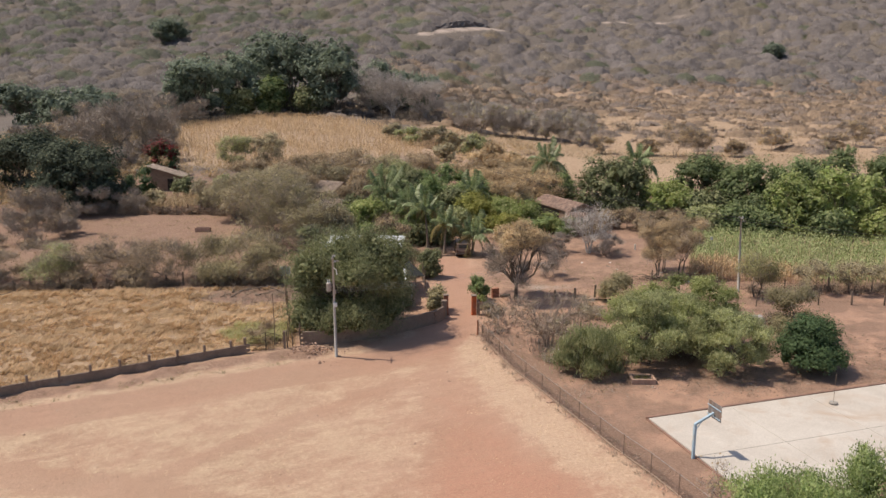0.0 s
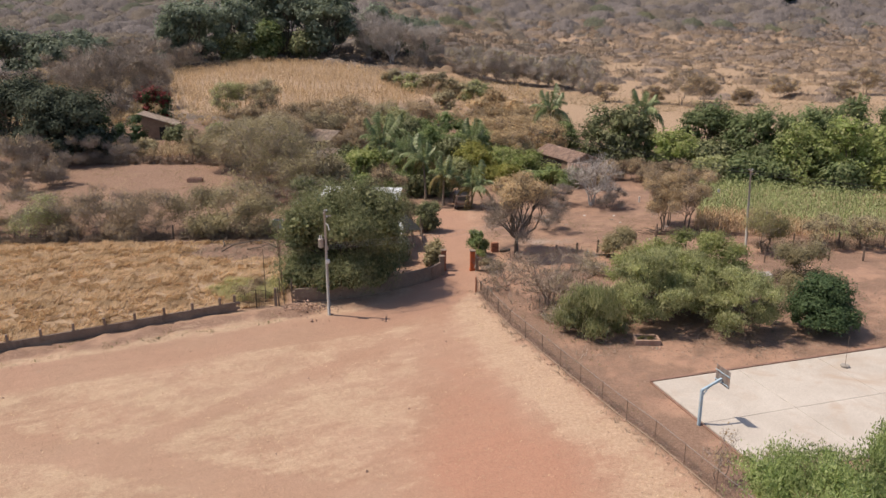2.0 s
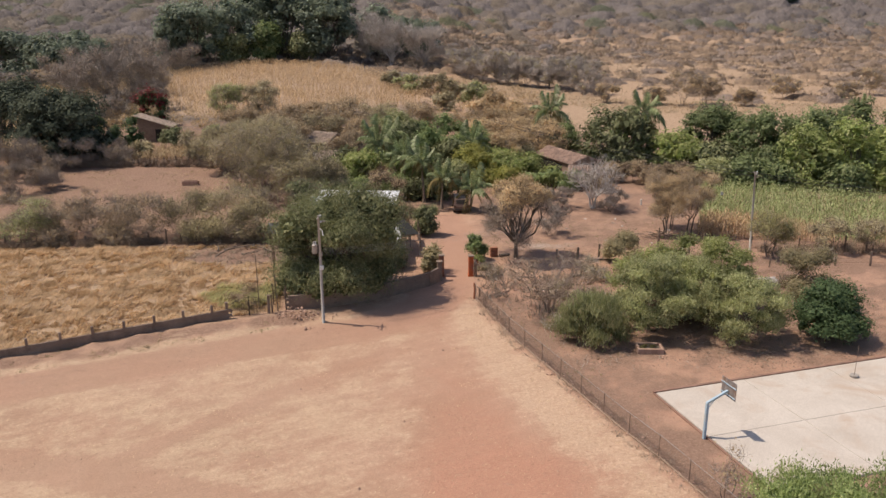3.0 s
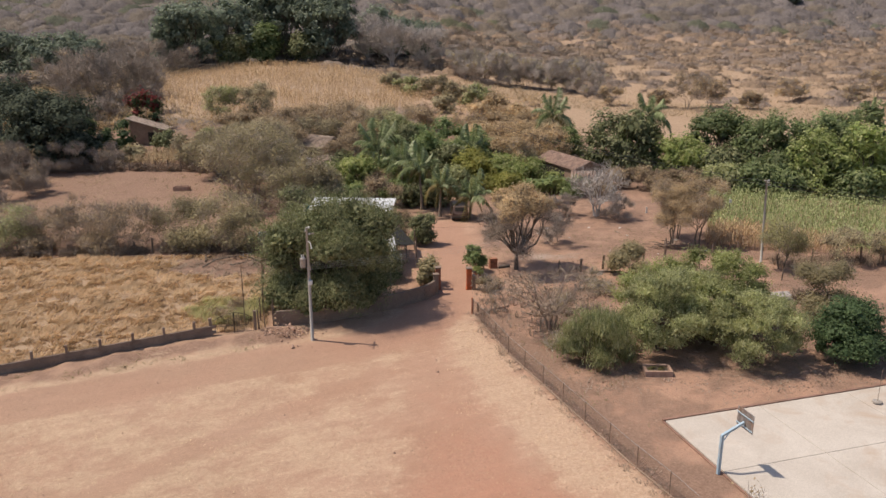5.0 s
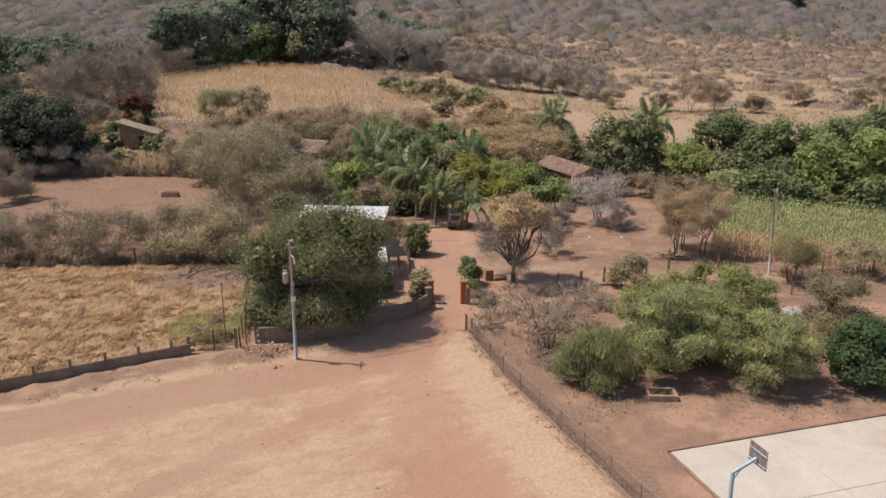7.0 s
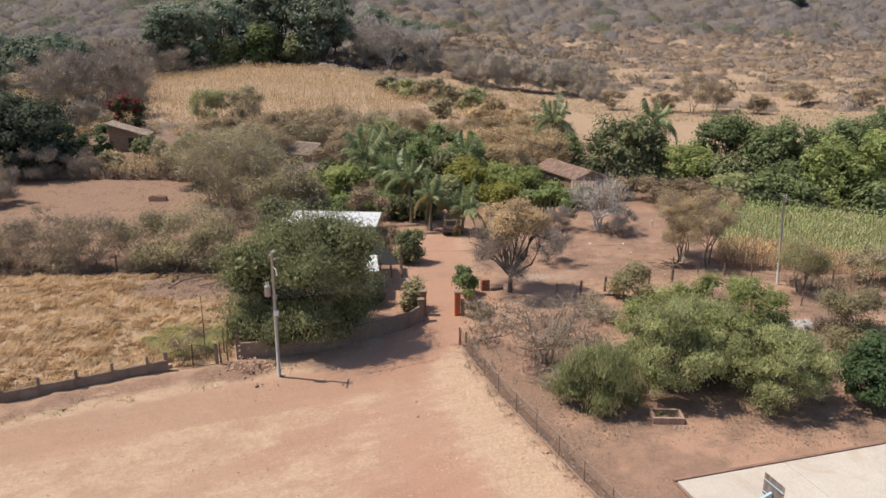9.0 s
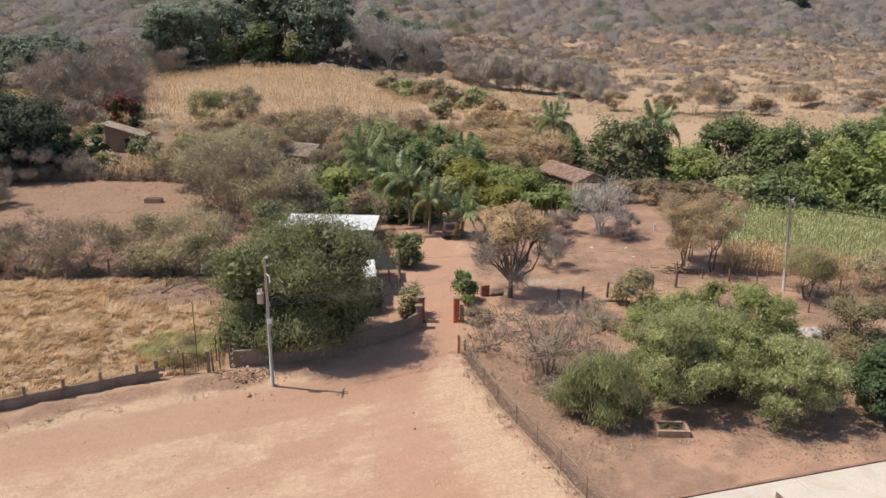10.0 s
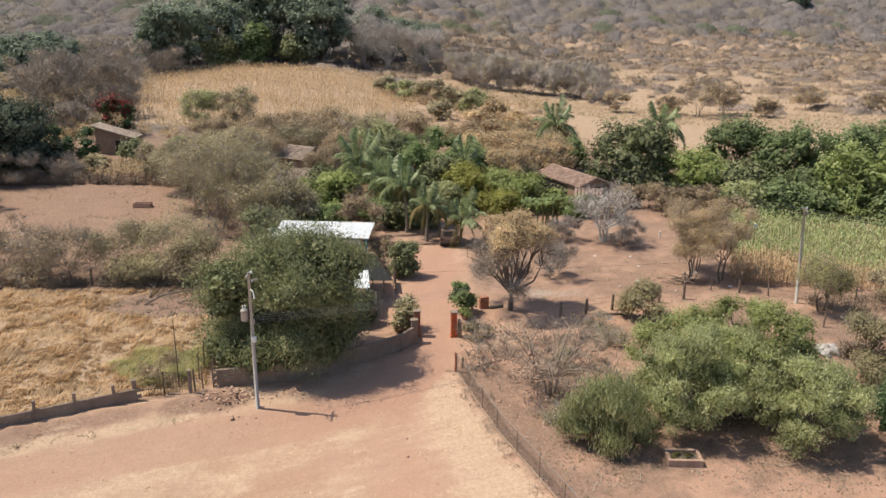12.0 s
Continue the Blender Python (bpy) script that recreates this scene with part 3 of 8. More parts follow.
    stones = ramp(nt, noise_tex(nt, 9.0, 2, 0.5), [(0.70, 0.0), (0.74, 1.0)])
    col = mix(nt, arith(nt, 'MULTIPLY', stones, 0.35), col, (0.50, 0.42, 0.35))
    put(nt, p.inputs["Base Color"], col)
    p.inputs["Roughness"].default_value = 0.96
    p.inputs["Specular IOR Level"].default_value = 0.15
    h = arith(nt, 'ADD', arith(nt, 'MULTIPLY', mid_n, 1.6), arith(nt, 'ADD', fine, arith(nt, 'MULTIPLY', grit, 0.35)))
    put(nt, p.inputs["Normal"], node(nt, "ShaderNodeBump", Strength=0.55, Distance=0.10, Height=h).outputs[0])
    return m


ground_me.materials.append(ground_material())
ground = tagged(new("ground", ground_me), "red clay earth with dry straw patches and wheel tracks", "ground", kind="structure")


# ---- concrete court ----
def court_place(u, v, z=0.0):
    return (COURT_C[0] + u * math.cos(COURT_A) + v * math.sin(COURT_A), COURT_C[1] + u * math.sin(COURT_A) - v * math.cos(COURT_A), z)


pavement = tagged(empty("pavement", *court_place(0, 0)[:2], 0.0), "pale worn concrete sports court with cracked slabs", "court", kind="structure")
court_turn = math.degrees(COURT_A)
for i in range(4):
    for j in range(2):
        slab = box_bm((i * 6 + 3, -(j * 5.25 + 2.625), 0.03), (5.975, 5.225, 0.14), 0, 0.012)
        s = part("slab", slab, M["court"], pavement)
        s.rotation_euler = (0, 0, COURT_A)
# low kerb along the far and the left side
for c, s in (((12, 0.12, 0.04), (24.2, 0.18, 0.22)), ((-0.09, -5.2, 0.0), (0.12, 10.4, 0.16))):
    k = part("kerb", box_bm(c, s, 0, 0.02), M["kerb"], pavement, "reddish earth-stained kerb")
    k.rotation_euler = (0, 0, COURT_A)


# ---- plants ----
def unit(v):
    return v / (np.linalg.norm(v, axis=-1, keepdims=True) + 1e-9)


def leaves(r, c, n, size, slim=0.5, hang=0.0, tri=False):
    """Rhombic leaf blades at c with normals n. hang pulls their long axis downwards."""
    k = len(c)
    t = unit(np.cross(n, unit(r.normal(size=(k, 3)))))
    if hang:
        t = unit(t * (1 - hang) + np.array([0, 0, -1.0]) * hang + 0.15 * r.normal(size=(k, 3)))
    b = unit(np.cross(n, t))
    s = (size * r.uniform(0.6, 1.35, (k, 1)))
    if tri:
        return np.stack([c - t * s, c + t * s * 0.7 + b * s * slim * 1.25, c + t * s * 0.7 - b * s * slim * 1.25], 1)
    fold = n * s * 0.18
    return np.stack([c - t * s, c + b * s * slim - fold, c + t * s, c - b * s * slim - fold], 1)


def make_lobes(r, w, h, low, n, flat=1.0, lobe_r=1.0):
    """Round masses that together fill a crown w wide, from low to h."""
    out = []
    for i in range(n):
        a = math.tau * (i * 0.618 + r.uniform(-0.08, 0.08))
        q = math.sqrt((i + 0.5) / n)
        rad = r.uniform(0.30, 0.46) * (1.12 - 0.3 * q) * lobe_r
        d = min(q, 1 - rad * 0.8) * r.uniform(0.85, 1.05)
        z = math.sqrt(max(0.0, 1 - d * d)) * r.choice((1.0, 0.75, 0.1, -0.75)) * r.uniform(0.6, 1.0) - 0.12 * d
        out.append((d * math.cos(a), d * math.sin(a), z, rad, rad, rad * r.uniform(0.85, 1.1) * flat))
    lb = np.array(out)
    lo, hi = (lb[:, 2] - lb[:, 5]).min(), (lb[:, 2] + lb[:, 5]).max()
    side = np.hypot(lb[:, 0], lb[:, 1]) + lb[:, 3]
    sx, sz = (w / 2) / np.sort(side)[-3:].mean(), (h - low) / (hi - lo)
    lb[:, :2] *= sx
    lb[:, 3:5] *= sx
    lb[:, 2] = low + (lb[:, 2] - lo) * sz
    lb[:, 5] *= sz
    return lb


def crown_quads(r, lobes, n, size, clump=0.45, per=22, slim=0.5, hang=0.0, core=0.25, under_cut=0.45, tri=False):
    k = max(6, n // per)
    wgt = (lobes[:, 3] * lobes[:, 5])
    pick = r.choice(len(lobes), k, p=wgt / wgt.sum())
    d = unit(r.normal(size=(k, 3)))
    low = d[:, 2] < -under_cut
    d[low, 2] *= -1
    depth = np.where(r.random(k) < core, r.uniform(0.25, 0.75, k), r.uniform(0.78, 1.08, k))
    cc = lobes[pick, :3] + d * lobes[pick, 3:] * depth[:, None]
    cs = clump * r.uniform(0.6, 1.5, k)
    own = np.repeat(np.arange(k), per)
    off = r.normal(size=(len(own), 3)) * cs[own][:, None] * np.array([0.62, 0.62, 0.5])
    c = cc[own] + off
    nn = unit(d[own] * 0.8 + unit(off) * 0.45 + r.normal(size=(len(own), 3)) * 0.36 + np.array([-0.12, 0, 0.5]))
    return leaves(r, c, nn, size, slim, hang, tri)


def twig_quads(r, lobes, n, length, width, up=0.5):
    wgt = (lobes[:, 3] * lobes[:, 5])
    pick = r.choice(len(lobes), n, p=wgt / wgt.sum())
    d = unit(r.normal(size=(n, 3)) + np.array([0, 0, 0.25]))
    c = lobes[pick, :3] + d * lobes[pick, 3:] * (r.random((n, 1)) ** 0.45) * 1.05
    ax = unit(d + np.array([0, 0, up]) + 0.5 * r.normal(size=(n, 3)))
    s = unit(np.cross(ax, r.normal(size=(n, 3))))
    ln, w = length * r.uniform(0.5, 1.4, (n, 1)), width * r.uniform(0.6, 1.3, (n, 1))
    return np.stack([c - ax * ln - s * w, c - ax * ln + s * w, c + ax * ln + s * w * 0.35, c + ax * ln - s * w * 0.35], 1)[:, :(3 if n > 1500 else 4)]


def limbs(r, lobes, h0, rad, stems=1, subs=4, lean=0.0, thin=0.35, spread=0.25):
    """Trunk or stems from the ground, a limb into every mass and boughs out to its rim."""
    t = Tubes()
    tops = []
    for s in range(stems):
        a = math.tau * s / stems + r.uniform(0, 1)
        o = spread * (stems > 1)
        top = np.array([math.cos(a) * o * 2.2 + lean * h0, math.sin(a) * o * 2.2, h0 * r.uniform(0.9, 1.1)])
        base = np.array([math.cos(a) * o, math.sin(a) * o, -0.15])
        midp = (base + top) / 2 + r.normal(size=3) * np.array([0.06, 0.06, 0.0]) * h0
        rr = rad / math.sqrt(stems)
        t.add([base, base * 0.8 + midp * 0.2, midp, top], [rr * 1.45, rr * 1.05, rr * 0.9, rr * 0.75], 7)
        tops.append((top, rr * 0.7))
    for i, lb in enumerate(lobes):
        top, rr = tops[i % stems]
        end = lb[:3]
        m1 = top * 0.6 + end * 0.4 + r.normal(size=3) * 0.08 * np.linalg.norm(end - top)
        r1 = rr * r.uniform(0.5, 0.75)
        t.add([top - np.array([0, 0, 0.1]), m1, end], [r1, r1 * 0.75, r1 * thin], 5)
        for k in range(subs):
            u = r.uniform(0.3, 1.0)
            st = m1 * (1 - u) + end * u
            d = unit(r.normal(size=3) + np.array([0, 0, 0.35]))
            tip = lb[:3] + d * lb[3:] * 0.95
            bend = (st + tip) / 2 + r.normal(size=3) * 0.1 * np.linalg.norm(tip - st)
            t.add([st, bend, tip], [r1 * 0.42, r1 * 0.28, r1 * 0.1], 3)
    return t


def tree(name, x, y, h, w, leaf, label, n=6000, size=0.16, low=0.25, lobes=11, clump=0.45, bark="bark", rad=0.16, slim=0.5, hang=0.0, stems=1, seed=0, twigs=0, twig_mat="twig", twig_size=(0.45, 0.018), core=0.25, category="tree", group="", subs=4, flat=1.0, per=22, second=None, lean=0.0, crown_name="crown", squash=1.0, lab_crown="", skirt=0, skirt_z=0.2, solid=0.09, lobe_r=1.0, top_only=False, skirt_r=0.36, skirt_x=0.0):
    """A tree or bush: trunk with limbs, and a crown of loose clumps of leaves or bare twigs."""
    r = np.random.default_rng(seed + int(abs(x) * 97 + abs(y) * 31))
    e = tagged(empty(name, x, y), label, category, group)
    lb = make_lobes(r, w, h, low * h, lobes, flat, lobe_r)
    if skirt:
        ring = [(skirt_x * w + skirt_r * w * math.cos(k * math.tau / skirt), skirt_r * w * math.sin(k * math.tau / skirt), h * (skirt_z + r.uniform(-0.04, 0.04)), w * 0.15, w * 0.15, h * 0.17) for k in range(skirt)]
        lb = np.concatenate([lb, np.array(ring)])
    lb[:, 0] += lean * h
    data_part("trunk", limbs(r, lb, max(0.25, low * h * 0.9), rad, stems, subs, lean * 0.5).data("trunk", M[bark]), e)
    if n:
        q = crown_quads(r, lb[lb[:, 2] > np.quantile(lb[:, 2], 0.45)] + np.array([0, 0, 0.15, 0, 0, 0]) if top_only else lb, n, size, clump, per, slim, hang, core, 0.45, True)
        if solid and not twigs:
            k = int(n * solid)
            pick = r.integers(0, len(lb), k)
            d = unit(r.normal(size=(k, 3)))
            c = lb[pick, :3] + d * lb[pick, 3:] * r.uniform(0.12, 0.55, (k, 1))
            q = np.concatenate([q, leaves(r, c, unit(r.normal(size=(k, 3)) + np.array([0, 0, 0.8])), size * 2.2, 0.7, 0.0, True)])
        q[:, :, 2] = np.maximum(q[:, :, 2], 0.05)
        data_part(crown_name, quad_data(crown_name, q, M[leaf]), e, lab_crown)
    if second:
        mat2, n2, s2 = second
        q = crown_quads(r, lb, n2, s2, clump * 0.8, per, slim, hang, 0.05, 0.45, True)
        data_part("foliage", quad_data("foliage", q, M[mat2]), e)
    if twigs:
        q = twig_quads(r, lb, twigs, *twig_size)
        q[:, :, 2] = np.maximum(q[:, :, 2], 0.03)
        data_part("bare_crown", quad_data("bare_crown", q, M[twig_mat]), e)
    return e


def frond_data(name, r, length, droop, material, leaflets=30):
    """One palm frond along +x: an arched rib with hanging leaflets on both sides."""
    us = np.linspace(0, 1, 10)
    rib = np.stack([length * (us - 0.30 * us ** 2.4), np.zeros(10), length * (0.55 * us - droop * us ** 2.0)], 1)
    t = Tubes()
    t.add(rib, 0.04 * (1 - us * 0.85), 4)
    v, f = list(t.v), list(t.f)
    for i in range(leaflets):
        u = 0.16 + 0.83 * i / (leaflets - 1)
        p = np.array([np.interp(u, us, rib[:, k]) for k in range(3)])
        ln = length * 0.27 * math.sin(math.pi * (0.22 + 0.72 * u)) ** 0.6 * r.uniform(0.8, 1.1)
        for s in (-1, 1):
            tip = p + np.array([ln * 0.35, s * ln * 0.55, -ln * r.uniform(0.55, 0.95)])
            mid_p = p * 0.55 + tip * 0.45 + np.array([0, s * ln * 0.10, ln * 0.14])
            wv = np.array([0.037, -s * 0.012, 0.0]) * length / 3.0
            o = len(v)
            v += [p - wv * 0.5, p + wv * 0.5, mid_p + wv, tip, mid_p - wv]
            f += [(o, o + 1, o + 2, o + 4), (o + 4, o + 2, o + 3)]
    return mesh_data(name, v, f, material)


frond_r = np.random.default_rng(12)
FRONDS = [frond_data("frond", frond_r, 3.0, d, M["leaf_palm"]) for d in (0.18, 0.55, 1.0)]
FRONDS_DRY = [frond_data("dry_frond", frond_r, 2.8, d, M["leaf_palm_dry"]) for d in (1.1, 1.6)]


def palm(x, y, h, spread, label, seed=0, dry=2, lean=(0.0, 0.0), n=17):
    r = np.random.default_rng(seed + 100)
    e = tagged(empty("coconut_palm", x, y), label, "palm", "palms round the farmyard")
    us = np.linspace(0, 1, 9)
    cx, cy = lean[0] * us ** 1.6, lean[1] * us ** 1.6
    t = Tubes()
    t.add(np.stack([cx, cy, us * h - 0.1 * (us == 0)], 1), 0.15 * (1 - 0.4 * us) + 0.08 * np.exp(-us * 9), 8)
    for k in range(int(h / 0.28)):
        u = (k + 0.5) / (h / 0.28)
        p = np.array([lean[0] * u ** 1.6, lean[1] * u ** 1.6, u * h])
        rr = 0.15 * (1 - 0.4 * u) + 0.012
        t.add([p, p + np.array([0, 0, 0.05])], [rr, rr], 7)
    data_part("trunk", t.data("trunk", M["bark_palm"]), e)
    top = Vector((lean[0], lean[1], h))
    for i in range(n):
        a = i * 2.4 + r.uniform(-0.2, 0.2)
        lift = 66 * (1 - i / n) - 30 * (i / n)
        sc = spread / 4.5 * r.uniform(0.7, 1.15)
        is_dry = i >= n - dry
        me = FRONDS_DRY[i % 2] if is_dry else FRONDS[0 if i < n * 0.35 else (1 if i < n * 0.7 else 2)]
        m = Matrix.Translation(top) @ pose(0, 0, 0, r.uniform(-25, 25), -(lift + r.uniform(-12, 12)) * 0.8, math.degrees(a)) @ Matrix.Diagonal((sc, sc, sc, 1))
        data_part("frond", me, e, "yellowed hanging frond" if is_dry else "", m)
    bm = bmesh.new()
    for i in range(7):
        a = i * 0.9
        bmesh.ops.create_icosphere(bm, subdivisions=1, radius=0.13, matrix=Matrix.Translation(top + Vector((0.22 * math.cos(a), 0.22 * math.sin(a), -0.18 - 0.1 * (i % 2)))))
    part("coconuts", bm, M["leaf_palm_dry"], e, "bunch of yellow-green coconuts")
    return e


def twig_scrub(r, px, py, w, h, per, length, width, tone):
    """Leafless scrub: for each bush rounded sprays of thin twigs, with the bush's own tint."""
    k = len(px)
    z0 = terrain(px, py)
    turn0 = r.uniform(0, 6.28, k)
    own = np.repeat(np.arange(k), per)
    n = len(own)
    sub = r.integers(0, 5, n)
    ang = sub * 1.2566 + turn0[own]
    d = unit(r.normal(size=(n, 3)))
    d[:, 2] = np.abs(d[:, 2])
    rad = np.where(sub == 0, 0.40, 0.29) * (r.random(n) ** 0.3)
    shift = np.where(sub == 0, 0.0, 0.25) * w[own]
    c = np.stack([px[own] + np.cos(ang) * shift + d[:, 0] * w[own] * rad, py[own] + np.sin(ang) * shift + d[:, 1] * w[own] * rad, z0[own] + h[own] * (np.where(sub == 0, 0.2, 0.08) + 1.9 * d[:, 2] * rad)], 1)
    ax = unit(d * 0.9 + np.array([0, 0, 0.3]) + 0.55 * r.normal(size=(n, 3)))
    s = unit(np.cross(ax, r.normal(size=(n, 3))))
    ln, wd = length * r.uniform(0.6, 1.3, (n, 1)), width * r.uniform(0.6, 1.4, (n, 1))
    q, tq, nq = np.stack([c - ax * ln - s * wd, c - ax * ln + s * wd, c + ax * ln], 1), tone[own] * r.uniform(0.85, 1.2, (n, 1)), unit(d + 0.2 * r.normal(size=(n, 3)))
    return q, tq, nq


def canopy(name, px, py, w, h, tone, material, y0, y1, wide=0.60, cols=470, step=0.0046):
    """Closed scrub: the rounded tops of many bushes grown into one uneven skin, cut away where no bush stands."""
    ny_ = int(math.log(y1 / y0) / step)
    yy = y0 * np.exp(np.arange(ny_) * step)
    half = wide * yy + 18
    X = np.linspace(-1, 1, cols)[None, :] * half[:, None]
    Y = np.repeat(yy[:, None], cols, 1)
    wx, wy = 1.5 * bumps(X, Y, 61, 4.5) + 0.9 * bumps(X, Y, 63, 1.8), 1.5 * bumps(X, Y, 62, 4.5) + 0.9 * bumps(X, Y, 64, 1.8)
    top, own = np.zeros(X.shape), np.full(X.shape, -1)
    order = np.argsort(py)
    for i in order:
        R = w[i] * 0.5
        a, b = np.searchsorted(yy, (py[i] - R - 2, py[i] + R + 2))
        if b <= a:
            continue
        l = max(0, int((min((px[i] - R - 3) / half[a], (px[i] - R - 3) / half[b - 1]) + 1) * (cols - 1) / 2) - 1)
        m = min(cols, int((max((px[i] + R + 3) / half[a], (px[i] + R + 3) / half[b - 1]) + 1) * (cols - 1) / 2) + 2)
        if m <= l:
            continue
        d2 = ((X[a:b, l:m] + wx[a:b, l:m] - px[i]) ** 2 + (Y[a:b, l:m] + wy[a:b, l:m] - py[i]) ** 2) / R ** 2
        z = h[i] * np.clip(1 - d2, 0, 1)
        hit = z > top[a:b, l:m]
        top[a:b, l:m][hit] = z[hit]
        own[a:b, l:m][hit] = i
    Z = terrain(X, Y) + top * (1 + 0.14 * bumps(X, Y, 65, 1.6)) - 0.15
    t = tone[np.maximum(own, 0)]
    v = np.stack([X, Y, Z], -1).reshape(-1, 3)
    ii = (np.arange(ny_ - 1)[:, None] * cols + np.arange(cols - 1)[None, :]).reshape(-1)
    f = np.stack([ii, ii + 1, ii + cols + 1, ii + cols], -1)
    f = f[(top.reshape(-1)[f] > 0.02).sum(1) >= 2].astype(np.int32)
    used, f2 = np.unique(f, return_inverse=True)
    me = bpy.data.meshes.new(name)
    me.vertices.add(len(used))
    me.vertices.foreach_set("co", v[used].astype(np.float32).reshape(-1))
    me.loops.add(f.size)
    me.loops.foreach_set("vertex_index", f2.reshape(-1).astype(np.int32))
    me.polygons.add(len(f))
    me.polygons.foreach_set("loop_start", np.arange(0, f.size, 4, dtype=np.int32))
    me.materials.append(material)
    at = me.attributes.new("tint", 'FLOAT_COLOR', 'POINT')
    col = np.ones((len(used), 4), np.float32)
    col[:, :3] = t.reshape(-1, 3)[used]
    at.data.foreach_set("color", col.reshape(-1))
    me.update(calc_edges=True)
    me.shade_smooth()
    return me


# ---- trees and bushes round the yard ----
tree("shade_tree", -8.4, 56.5, 9.2, 12.2, "leaf_big", "broad dark green shade tree with drooping feathery foliage", n=92000, size=0.092, low=0.08, skirt_z=0.18, skirt_r=0.30, skirt_x=-0.07, lobes=44, clump=0.56, rad=0.36, slim=0.26, hang=0.5, stems=2, seed=3, per=60, skirt=11, solid=0.4, second=("leaf_olive", 5600, 0.09))
GREEN = "green trees in the enclosure"
tree("mesquite_tree", 9.6, 46.6, 3.5, 4.9, "leaf_olive", "low olive-green mesquite tree with hanging leaves", n=15000, size=0.14, low=0.10, lobes=18, clump=0.42, rad=0.12, slim=0.17, hang=0.75, stems=3, seed=5, per=36, solid=0.03, group=GREEN, lobe_r=0.8, skirt=4)
tree("mesquite_tree", 14.3, 48.4, 5.5, 7.4, "leaf_olive", "spreading olive-green mesquite tree over bare clay", n=33000, size=0.10, low=0.13, lobes=30, clump=0.30, rad=0.15, slim=0.26, hang=0.5, stems=3, seed=6, per=36, solid=0.03, group=GREEN, lobe_r=0.72, skirt=3, skirt_z=0.3)
tree("mesquite_tree", 18.9, 52.0, 5.9, 7.9, "leaf_mesquite", "tall light green mesquite tree with an airy crown", n=33000, size=0.10, low=0.13, lobes=30, clump=0.30, rad=0.17, slim=0.32, hang=0.2, stems=2, seed=7, per=36, solid=0.03, group=GREEN, lobe_r=0.72, skirt=3, skirt_z=0.3)
tree("mesquite_tree", 19.8, 46.8, 4.7, 6.4, "leaf_olive", "grey-green mesquite tree with dust on its leaves", n=28000, size=0.098, low=0.13, lobes=28, clump=0.30, rad=0.13, slim=0.26, hang=0.5, stems=3, seed=8, per=36, solid=0.03, group=GREEN, lobe_r=0.72, skirt=3, skirt_z=0.3)
tree("mesquite_tree", 15.0, 54.5, 4.2, 6.0, "leaf_mesquite", "light green mesquite tree at the back of the enclosure", n=9000, size=0.11, low=0.15, lobes=12, clump=0.42, rad=0.12, slim=0.32, hang=0.2, stems=2, seed=10, per=40, solid=0.03, group=GREEN)
tree("mesquite_tree", 16.9, 50.4, 4.9, 6.6, "leaf_olive", "middle olive-green mesquite tree of the group", n=24000, size=0.098, low=0.13, lobes=26, clump=0.30, rad=0.12, slim=0.26, hang=0.5, stems=3, seed=17, per=36, solid=0.03, group=GREEN, lobe_r=0.75, skirt=3, skirt_z=0.3)
tree("mesquite_bush", 15.4, 64.4, 2.6, 3.6, "leaf_khaki", "round grey-green bush beside the fence", n=9000, size=0.085, low=0.06, lobes=7, clump=0.34, rad=0.07, stems=3, seed=11, category="bush")
tree("citrus_tree", 25.8, 46.7, 4.1, 4.9, "leaf_citrus", "dense round dark green citrus tree", n=20000, size=0.095, low=0.10, lobes=24, clump=0.36, rad=0.14, seed=12, core=0.15, per=40, lobe_r=1.25, skirt=8, skirt_z=0.28)
tree("mesquite_bush", 27.6, 53.7, 4.4, 5.2, "leaf_khaki", "thin olive bush beside an ash heap", n=22000, size=0.075, low=0.06, lobes=12, clump=0.4, rad=0.06, stems=4, seed=13, category="bush", twigs=500)
tree("mesquite_bush", 29.2, 65.7, 4.3, 4.6, "leaf_feather", "sparse olive thorn tree below the power pole", n=13000, size=0.055, low=0.25, lobes=8, clump=0.5, rad=0.10, stems=2, seed=14, twigs=700)
for i, (bx, by, bh, bw) in enumerate(((35.4, 67.6, 3.2, 4.4), (38.9, 67.0, 3.0, 3.8), (43.0, 67.6, 2.8, 4.6), (48.0, 68.6, 2.8, 5.0))):
    tree("thorn_tree", bx, by, bh, bw, "leaf_dryolive", "half-bare olive thorn tree at the maize fence", n=2600, size=0.09, low=0.3, lobes=10, clump=0.4, rad=0.06, stems=2, seed=300 + i, twigs=1100, twig_mat="twig_pale", twig_size=(0.3, 0.014), group="thorn trees at the maize fence", lobe_r=0.8)
NEEM = "leafy trees beside the court"
tree("neem_tree", 13.2, 16.4, 7.0, 11.4, "leaf_neem", "light green leafy tree beside the sports court", n=60000, size=0.078, low=0.2, lobes=16, clump=0.34, rad=0.2, slim=0.28, hang=0.6, seed=15, per=70, lobe_r=0.8, solid=0.3, second=("leaf_dryolive", 2600, 0.05), group=NEEM)
tree("neem_tree", 16.2, 18.6, 8.3, 4.6, "leaf_neem", "taller narrow light green tree beside the sports court", n=26000, size=0.075, low=0.2, lobes=9, clump=0.30, rad=0.14, slim=0.28, hang=0.6, seed=18, per=70, lobe_r=0.95, solid=0.3, group=NEEM)
